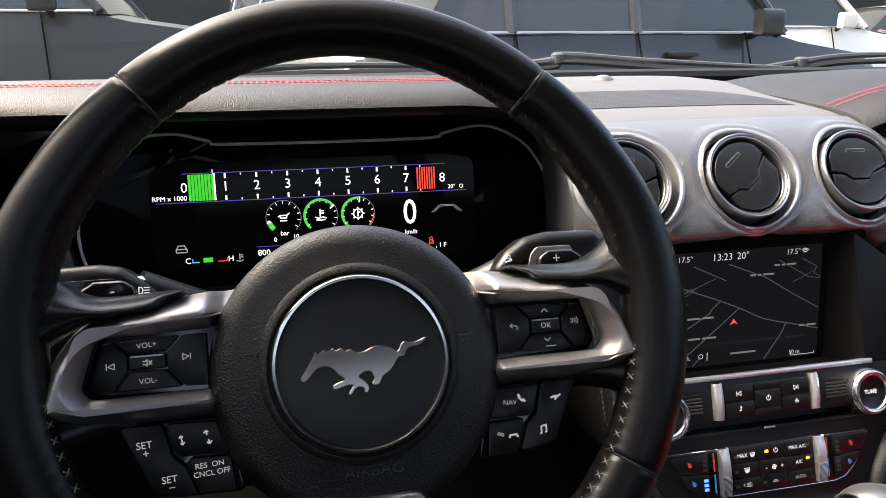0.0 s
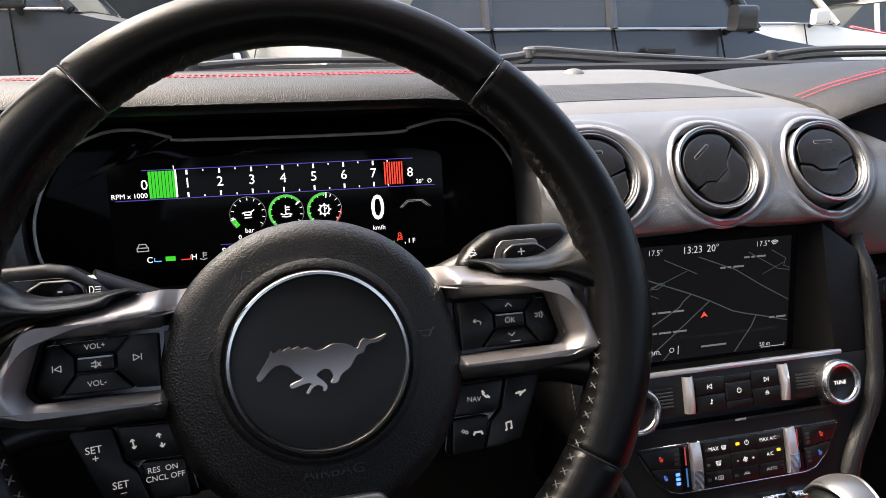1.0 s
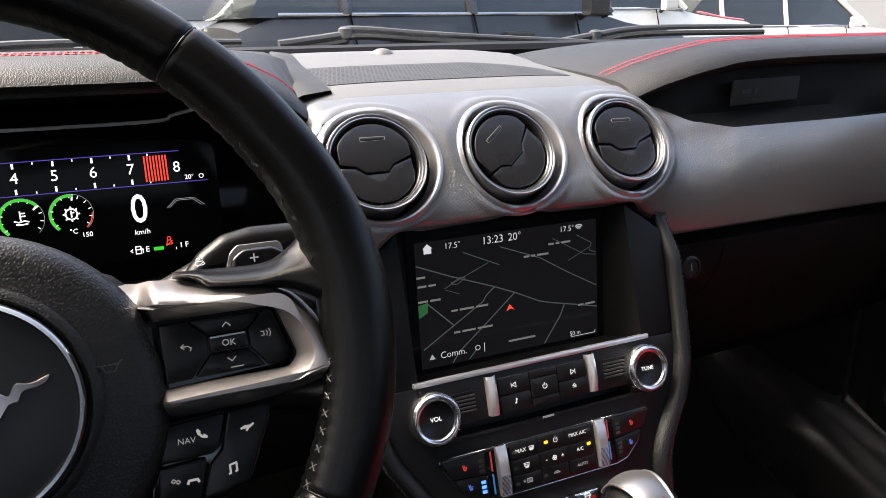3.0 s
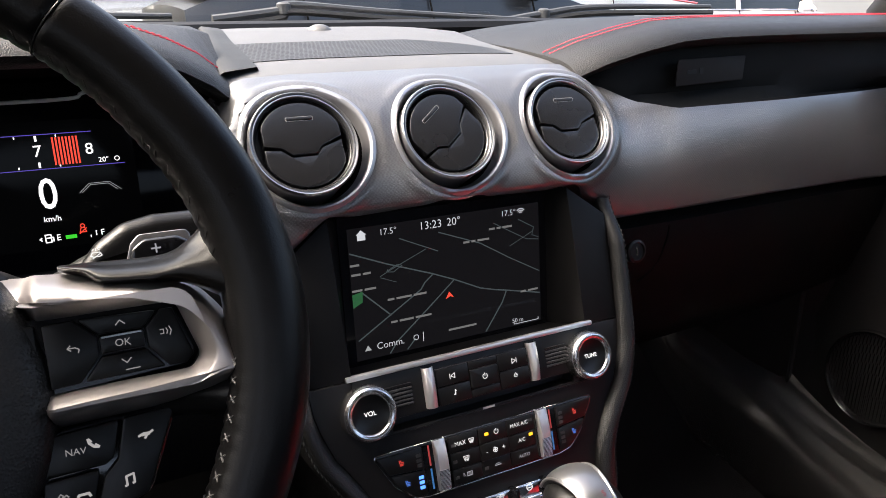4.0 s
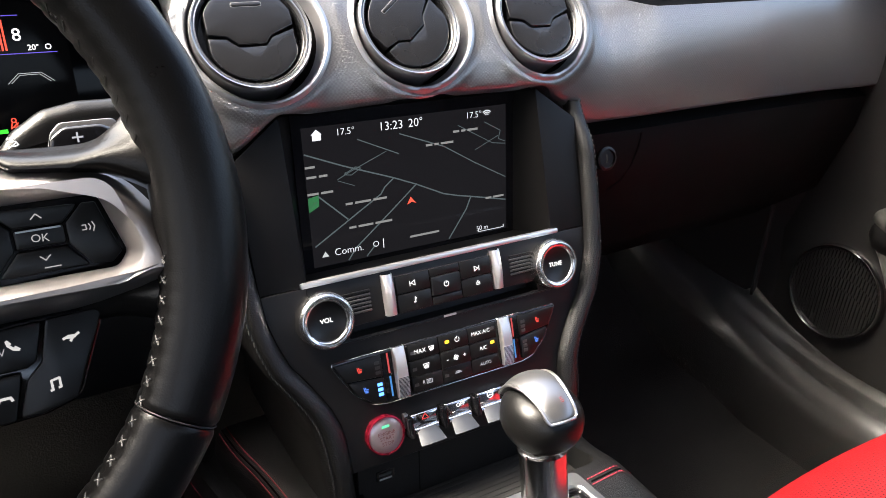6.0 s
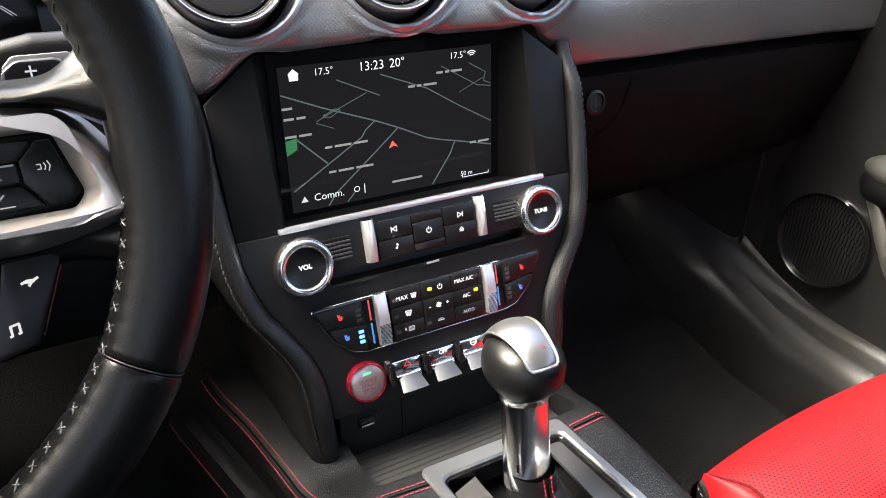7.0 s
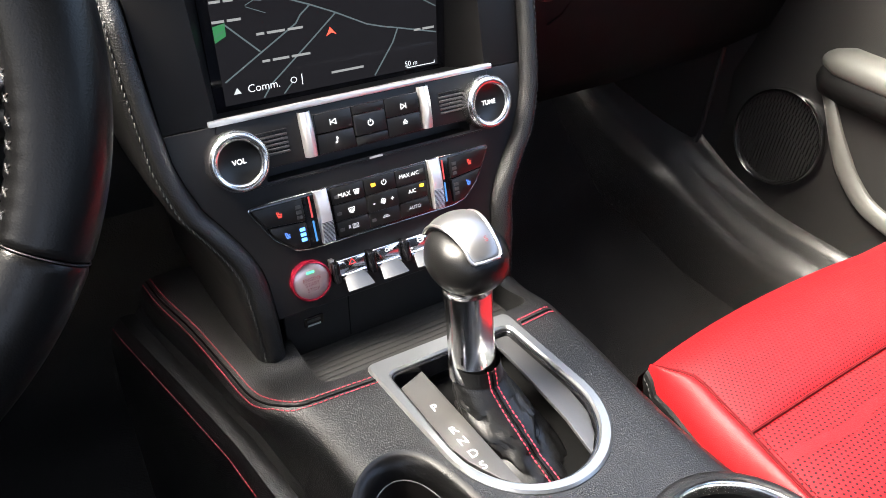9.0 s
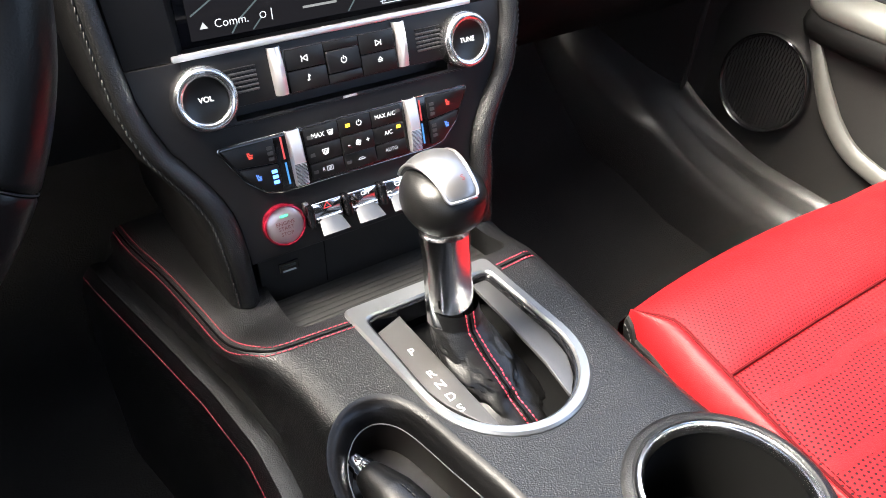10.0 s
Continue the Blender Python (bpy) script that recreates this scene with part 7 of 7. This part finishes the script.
    sign("warning_mark", [ring(1.5, 0, 6.3, 10), [(-1.2, -1.5), (1.2, -1.5), (2.4, -5), (-2.4, -5), (-1.2, -1.5)], [(-2.6, -6), (2.6, -2)]], 0.0007, glow_red, (0.1040, -0.0600))


dial_back = glow("dial_back", (0.02, 0.02, 0.026), 0.003)
dial_back.node_tree.nodes["Principled BSDF"].inputs["Roughness"].default_value = 0.08
dial_back.node_tree.nodes["Principled BSDF"].inputs["Specular IOR Level"].default_value = 0.06
build_dials()

# ---- touchscreen ----
touch = thing("touchscreen", SCREEN.translation, "touchscreen showing a dark street map at night colours", "screen")


def build_screen():
    part("bezel", prism(rect(0.199, 0.132, 0, 0.003), SCREEN, 0.004, base=-0.0045), screen_glass, touch, "glossy black screen glass")
    disp = part("display", prism(rect(0.1835, 0.112), SCREEN, 0.0002, base=-0.0005), map_face, touch, "dark lit map")
    H = -0.0002

    def sign(name, lines, w, mat, h=0.0):
        bm = bmesh.new()
        for i, ln in enumerate(lines):
            ribbon([(a * 0.001, b * 0.001) for a, b in ln], SCREEN, w, 0.0001, bm, base=H + h)
        return part(name, bm, mat, disp)

    def fill(name, pts, mat, h=0.0):
        return part(name, prism([(a * 0.001, b * 0.001) for a, b in pts], SCREEN, 0.0001, base=H + h), mat, disp)

    roads = (
        ([(-91, 36), (-60, 23), (-18, 7.4), (2.4, -1.2), (28, -13.5), (42, -17.5), (55, -20.4), (91, -29)], 0.0011),
        ([(-18, 7.0), (-26, 1.0), (-30, -4.5), (-89, -38.5)], 0.0011), ([(2.4, -1.2), (-20, -19), (-55, -46), (-62, -55)], 0.0011),
        ([(55, -20.4), (50, -31), (32, -55)], 0.0012), ([(-83, 2), (-60, -20.5)], 0.0012), ([(-10.5, 42.6), (30, 27), (60, 9), (91, -8)], 0.0009),
        ([(-47, 42.5), (-12, 26.5)], 0.0008), ([(-23, 30), (-56, 17.4), (-66, 13)], 0.0006), ([(-66, 12), (-52, 6)], 0.0005),
        ([(-59, 17), (-50, 21), (-46, 19.5), (-54, 15), (-60, 16), (-59, 18)], 0.0006), ([(44, 43), (78, 24), (91, 22)], 0.0006), ([(70, 43), (86, 34), (84, 27), (91, 24)], 0.0006), ([(60, 20), (84, 30)], 0.0005),
        ([(-91, -6), (-84, -2)], 0.0005), ([(-46, -55), (-38, -47)], 0.0010),
    )
    for pts, w in roads:
        sign("road", [pts], w, glow_road)
    fill("park", [(-91.5, -10), (-83, -6), (-82.5, 3), (-91.5, 1.5)], map_green)
    fill("home_mark", [(-84.5, 50), (-80, 54), (-75.5, 50), (-76.5, 50), (-76.5, 45.5), (-83.5, 45.5), (-83.5, 50)], screen_white, 0.0001)
    for body, size, u, v in (("17.5°", 0.0075, -56.5, 49.8), ("13:23", 0.0098, -17.5, 49.8), ("20°", 0.0098, 4.5, 49.8), ("17.5°", 0.0075, 59.5, 50), ("Comm.", 0.0085, -61, -46.5), ("O", 0.0072, -37.3, -46.3), ("50 m", 0.0060, 66, -51.2)):
        lettering("reading", body, size, on(SCREEN, u * 0.001, v * 0.001, H + 0.0001), screen_white, disp, weight=-0.00008)
    sign("line", [[(-30.5, -42.5), (-30.5, -50.5)]], 0.0006, screen_white, 0.0001)
    sign("scale_mark", [[(62, -52), (62, -54.3), (88.5, -54.3), (88.5, -52)]], 0.0005, screen_white, 0.0001)
    fill("menu_mark", [(-84.5, -48.5), (-78.5, -48.5), (-81.5, -43.8)], glow_grey, 0.0001)
    fill("position_mark", [(-7, -17.5), (-3.4, -11.2), (1.5, -17.2), (-2.4, -15.4)], glow_red, 0.0001)
    for r in (2, 3.6, 5.2):
        sign("signal_mark", [[(72.5 + r * math.sin(a), 47.5 + r * math.cos(a)) for a in np.linspace(-0.8, 0.8, 7)]], 0.0007, screen_white, 0.0001)
    # street names as plain bars
    for u, v, words in ((26, 30, (6, 4, 12)), (51, 38.2, (6, 4, 10)), (-87.5, 25.7, (8,)), (-82.5, 17.8, (8, 7)), (-81, 4.4, (9, 10)), (-43, -8, (6, 14, 12)), (-40.5, -28, (6, 13, 15)), (8.3, -46, (28,)), (79.5, -24.5, (6, 11))):
        a = u - (sum(words) + 2 * (len(words) - 1)) / 2
        for w in words:
            fill("name_bar", [(a, v - 0.9), (a + w, v - 0.9), (a + w, v + 0.9), (a, v + 0.9)], glow_name, 0.0001)
            a += w + 2


# the display's own dim light, raised to include the grey reflection in its glass
map_face = glow("map_face", (0.032, 0.030, 0.036), 0.028)
map_face.node_tree.nodes["Principled BSDF"].inputs["Roughness"].default_value = 0.08
map_face.node_tree.nodes["Principled BSDF"].inputs["Specular IOR Level"].default_value = 0.06
screen_white = glow("screen_white", (0.9, 0.93, 1.0), 0.10)
map_green = glow("map_green", (0.05, 0.30, 0.10), 0.05)
glow_name = glow("map_names", (0.8, 0.8, 0.8), 0.028)
build_screen()


# ---- outside ----
def build_ground():
    bm = sheet([[(x, y, 0.0) for x in np.linspace(-300, 300, 25)] for y in np.linspace(-300, 300, 25)])
    tagged(solid("ground", bm, asphalt), "grey asphalt car park", "ground", kind="structure")


def parked_car(m, paint, length, width, height, label, nose=1.15):
    """A parked car; its length runs along local x, nose at +x."""
    th = thing("parked_car", m.translation, label, "car", "parked cars")
    hl, hw = length / 2, width / 2
    belt = height * 0.62

    def section(x, w, z0, z1, n=9):
        pts = []
        for k in range(n):
            f = k / (n - 1)
            pts.append((x, -w * (1 - 0.10 * f ** 3), z0 + (z1 - z0) * f))
        top = [(x, -w * 0.9 * c, z1 + 0.03 * (1 - c * c)) for c in (0.8, 0.5, 0, -0.5, -0.8)]
        return [m @ Vector(p) for p in pts + top + [(a, -b, c) for a, b, c in reversed(pts)]]

    prof = [(-1.0, 0.80, 0.40, 0.62), (-0.97, 0.92, 0.30, 0.90), (-0.85, 0.98, 0.28, 0.98), (-0.4, 1.0, 0.26, 1.0), (0.2, 1.0, 0.26, 1.0), (0.42, 0.99, 0.26, 0.98), (0.55, 0.98, 0.27, 0.93), (0.85, 0.95, 0.30, 0.86), (0.97, 0.86, 0.36, 0.78), (1.0, 0.76, 0.42, 0.66)]
    body = part("body", sheet([section(hl * a, hw * b, c * (1.0 if c < 0.3 else 1.0), belt * d) for a, b, c, d in prof], cap=True), paint, th, "painted body")
    house = [(-0.93, belt * 0.99, 0.80), (-0.70, height * 0.95, 0.70), (-0.40, height, 0.70), (0.05, height * 0.99, 0.70), (0.18, height * 0.955, 0.70), (0.48, belt * 0.97, 0.82)]
    rows = []
    for a, z, w in house:
        rows.append([m @ Vector((hl * a, s * hw * wv, zz)) for s, wv, zz in ((-1, 0.90, belt * 0.97), (-1, (w + 0.90) / 2 if z > belt * 1.02 else 0.88, (z + belt) / 2), (-1, w if z > belt * 1.02 else 0.86, z), (-0.5, 0.8, z + 0.02), (0.5, 0.8, z + 0.02), (1, w if z > belt * 1.02 else 0.86, z), (1, (w + 0.90) / 2 if z > belt * 1.02 else 0.88, (z + belt) / 2), (1, 0.90, belt * 0.97))])
    part("glasshouse", sheet(rows, cap=True), car_glass, th, "dark tinted windows")
    roof = [[p + (m.to_3x3() @ Vector((0, 0, 0.012))) for p in r[2:6]] for r in rows[1:5]]
    part("roof", sheet(roof), paint, th)
    for s in (-1, 1):
        for a in (-0.62, -0.15, 0.20):
            k = 0.0 if a < 0.1 else 0.26
            part("pillar", tube([m @ Vector((hl * (a + k), s * hw * 0.905, belt * 0.98)), m @ Vector((hl * a, s * hw * 0.715, height * 0.955))], 0.035, 8), paint, th)
        for a in (-0.42, 0.02):
            part("door_handle", box(m @ pose(hl * a, s * hw * 0.985, belt * 0.87, 90, 0, 0), (0.20, 0.035, 0.045), 0.01), paint, th, "body-coloured handle")
        for a in (-0.60, -0.14, 0.30):
            part("door_joint", tube([m @ Vector((hl * a, s * hw * 1.0, 0.42)), m @ Vector((hl * a, s * hw * 1.0, belt * 0.78)), m @ Vector((hl * (a - 0.01), s * hw * 0.92, belt * 0.985))], 0.006, 5), black_void, th)
        mir = part("mirror", prism(fillet(rect(0.10, 0.15), 0.03, 4), m @ pose(hl * 0.32, s * (hw + 0.08), belt * 1.04, 90, 0, 90), 0.16, 0.03, base=-0.08), paint, th, "door mirror")
        part("arm", tube([m @ Vector((hl * 0.32, s * hw * 0.9, belt * 0.96)), m @ Vector((hl * 0.32, s * (hw + 0.06), belt * 1.02))], 0.02, 6), gloss_black, mir)
        part("window_line", tube([m @ Vector((hl * a, s * hw * 0.915, belt * 0.985)) for a in (-0.85, -0.4, 0.2, 0.45)], 0.010, 6), chrome_dark, th)
        part("headlight", prism(fillet([(-0.16, -0.05), (0.10, -0.06), (0.14, 0.05), (-0.10, 0.06)], 0.02, 3), m @ pose(hl * 0.93, s * hw * 0.74, belt * 0.70, 90, 0, 90 - s * 25), 0.05, 0.01, base=-0.02), lamp_glass, th, "clear headlight")
        for a in (-0.62, 0.62):
            w = m @ pose(hl * a, s * hw * 0.93, 0.33, -90 * s, 0, 0)
            tyre = part("tyre", lathe([(0.20, -0.10), (0.30, -0.11), (0.33, -0.08), (0.335, 0.0), (0.33, 0.07), (0.30, 0.095), (0.21, 0.09)], w, 32), rubber, th)
            part("rim", lathe([(0.21, -0.08), (0.215, 0.085), (0.19, 0.07), (0.06, 0.055), (0, 0.06)], w, 24), satin, tyre)
    return th


def build_outside():
    build_ground()
    parked_car(pose(-2.5, 6.3, 0, 0, 0, 0), paint_grey, 4.2, 1.95, 2.0, "dark grey parked estate car seen from its side")
    parked_car(pose(0.3, 9.3, 0, 0, 0, -70), paint_mid, 4.4, 1.9, 1.75, "grey parked car facing across the yard")
    parked_car(pose(1.95, 5.0, 0, 0, 0, 2), paint_black, 3.4, 1.9, 1.74, "black parked off-roader seen from its side")
    cream = parked_car(pose(4.6, 7.5, 0, 0, 0, -6), paint_cream, 4.5, 1.85, 1.86, "cream white parked car with a red stripe on its bonnet")
    for s in (-0.30, -0.80):
        part("stripe", tube([pose(4.6, 7.5, 0, 0, 0, -6) @ Vector((x, s * 0.92, z)) for x, z in ((1.28, 1.105), (1.6, 1.045), (1.9, 1.012))], 0.03, 6, flat=0.4), paint_red, cream, "red stripe")
    parked_car(pose(9.6, 9.0, 0, 0, 0, -15), paint_pale, 4.4, 1.85, 1.5, "pale parked car with red stripes")
    # wipers at the foot of the windscreen
    for pts, lab in (([(-0.09, 0.985, 0.985), (0.0, 0.990, 0.996), (0.02, 0.990, 1.004), (0.16, 0.985, 0.994), (0.40, 0.955, 0.980)], "black windscreen wiper resting at the glass foot"), ([(0.30, 0.965, 0.972), (0.42, 0.965, 0.990), (0.52, 0.955, 1.000), (0.74, 0.925, 1.000)], "black windscreen wiper resting at the glass foot"), ([(-0.62, 0.93, 0.975), (-0.40, 0.97, 0.992), (-0.14, 0.988, 0.990)], "black windscreen wiper resting at the glass foot")):
        th = thing("wiper", pts[0], lab, "wiper", "windscreen wipers")
        path = smooth_path([Vector(p) + Vector((0, 0.075, -0.006)) for p in pts], 6)
        part("arm", tube(path, [0.0065 - 0.003 * i / len(path) for i in range(len(path))], 8), wiper_grey, th, "grey arm")
        part("blade", tube([p + Vector((0, -0.005, -0.010)) for p in path], 0.005, 6), rubber, th)
        part("pivot", lathe([(0.010, -0.008), (0.010, 0.005), (0.006, 0.008), (0, 0.0085)], Matrix.Translation(path[len(path) // 3]), 16), wiper_grey, th)
    # own bonnet
    rows = [[Vector((x, y, z - 0.10 * (x / 0.85) ** 4 + 0.012 * math.exp(-((abs(x) - 0.45) / 0.1) ** 2))) for x in np.linspace(-0.85, 0.85, 31)] for y, z in ((1.10, 0.905), (1.25, 0.90), (1.6, 0.875), (1.95, 0.82), (2.15, 0.74), (2.2, 0.6), (2.2, 0.3))]
    tagged(solid("bonnet", sheet(rows), paint_black), "black car bonnet ahead of the windscreen", "bonnet", kind="structure")
    rows = [[Vector((x, y, z)) for x in np.linspace(-0.8, 0.8, 9)] for y, z in ((1.00, 0.945), (1.06, 0.925), (1.13, 0.90))]
    tagged(solid("scuttle", sheet(rows), dark_plastic), "black plastic scuttle panel under the wipers", "scuttle", kind="structure")
    # buildings round the yard
    def facade(name, x0, y0, x1, y1, h, mat, lab, openings):
        d = Vector((x1 - x0, y1 - y0, 0))
        m = plane_of((x0, y0, 0), d, (0, 0, 1))
        ob = part("wall", prism([(0, 0), (d.length, 0), (d.length, h), (0, h)], m, 0.3, base=-0.3), mat)
        for a, b, c, e in openings:
            cut(ob, prism(rect(b - a, e - c, (a + b) / 2, (c + e) / 2), m, 0.5, base=-0.2))
        ob.name = name
        tagged(ob, lab, "building", kind="structure")
        for a, b, c, e in openings:
            g = part("window", prism(rect(b - a, e - c, (a + b) / 2, (c + e) / 2), m, 0.03, base=-0.16), car_glass, ob, "dark window pane")
            part("frame", frame_of(rect(b - a, e - c, (a + b) / 2, (c + e) / 2), rect(b - a - 0.1, e - c - 0.1, (a + b) / 2, (c + e) / 2), m, 0.06, 0.01, base=-0.14), paint_cream, g)

    facade("building_ahead", -14, 13, 22, 13, 4.2, render_cream, "pale rendered building across the yard", [(3, 5, 0.0, 2.2), (7, 9, 0.9, 2.2), (11, 13, 0.9, 2.2), (15, 17, 0.9, 2.2), (24, 26, 0.9, 2.2), (28.2, 29.9, 0.0, 1.8)])
    for x in (8.45, 8.9):
        post = thing("bollard", (x, 8.8, 0), "yellow painted steel bollard", "bollard", "bollards")
        part("post", lathe([(0.09, 0), (0.09, 1.25), (0.07, 1.33), (0, 1.36)], Matrix.Translation((x, 8.8, 0)), 20), paint_yellow, post)


asphalt = shade("asphalt", (0.06, 0.06, 0.06), 0.9, grain=0.6, size=0.01, vary=0.3, blotch=0.5)
paint_grey = shade("grey_paint", (0.022, 0.0225, 0.022), 0.35, coat=0.15, spec=0.25, vary=0.05)
paint_mid = shade("mid_grey_paint", (0.14, 0.145, 0.15), 0.25, coat=1.0, vary=0.05)
paint_black = shade("black_paint", (0.010, 0.010, 0.0105), 0.3, coat=0.3, vary=0.05)
paint_cream = shade("cream_paint", (0.62, 0.60, 0.55), 0.3, coat=1.0, vary=0.05)
paint_pale = shade("pale_paint", (0.70, 0.62, 0.58), 0.3, coat=1.0, vary=0.05)
paint_red = shade("red_paint", (0.55, 0.05, 0.05), 0.3, coat=1.0, vary=0.05)
paint_yellow = shade("yellow_paint", (0.80, 0.52, 0.03), 0.45, vary=0.1)
render_cream = shade("cream_render", (0.62, 0.57, 0.47), 0.85, grain=0.4, size=0.02, vary=0.1, blotch=0.8)
car_glass = shade("car_glass", (0.02, 0.024, 0.025), 0.05, vary=0.1, spec=0.6)
lamp_glass = shade("lamp_glass", (0.55, 0.56, 0.56), 0.08, coat=1.0, vary=0.1)
wiper_grey = shade("wiper_grey", (0.035, 0.036, 0.038), 0.5)
build_outside()
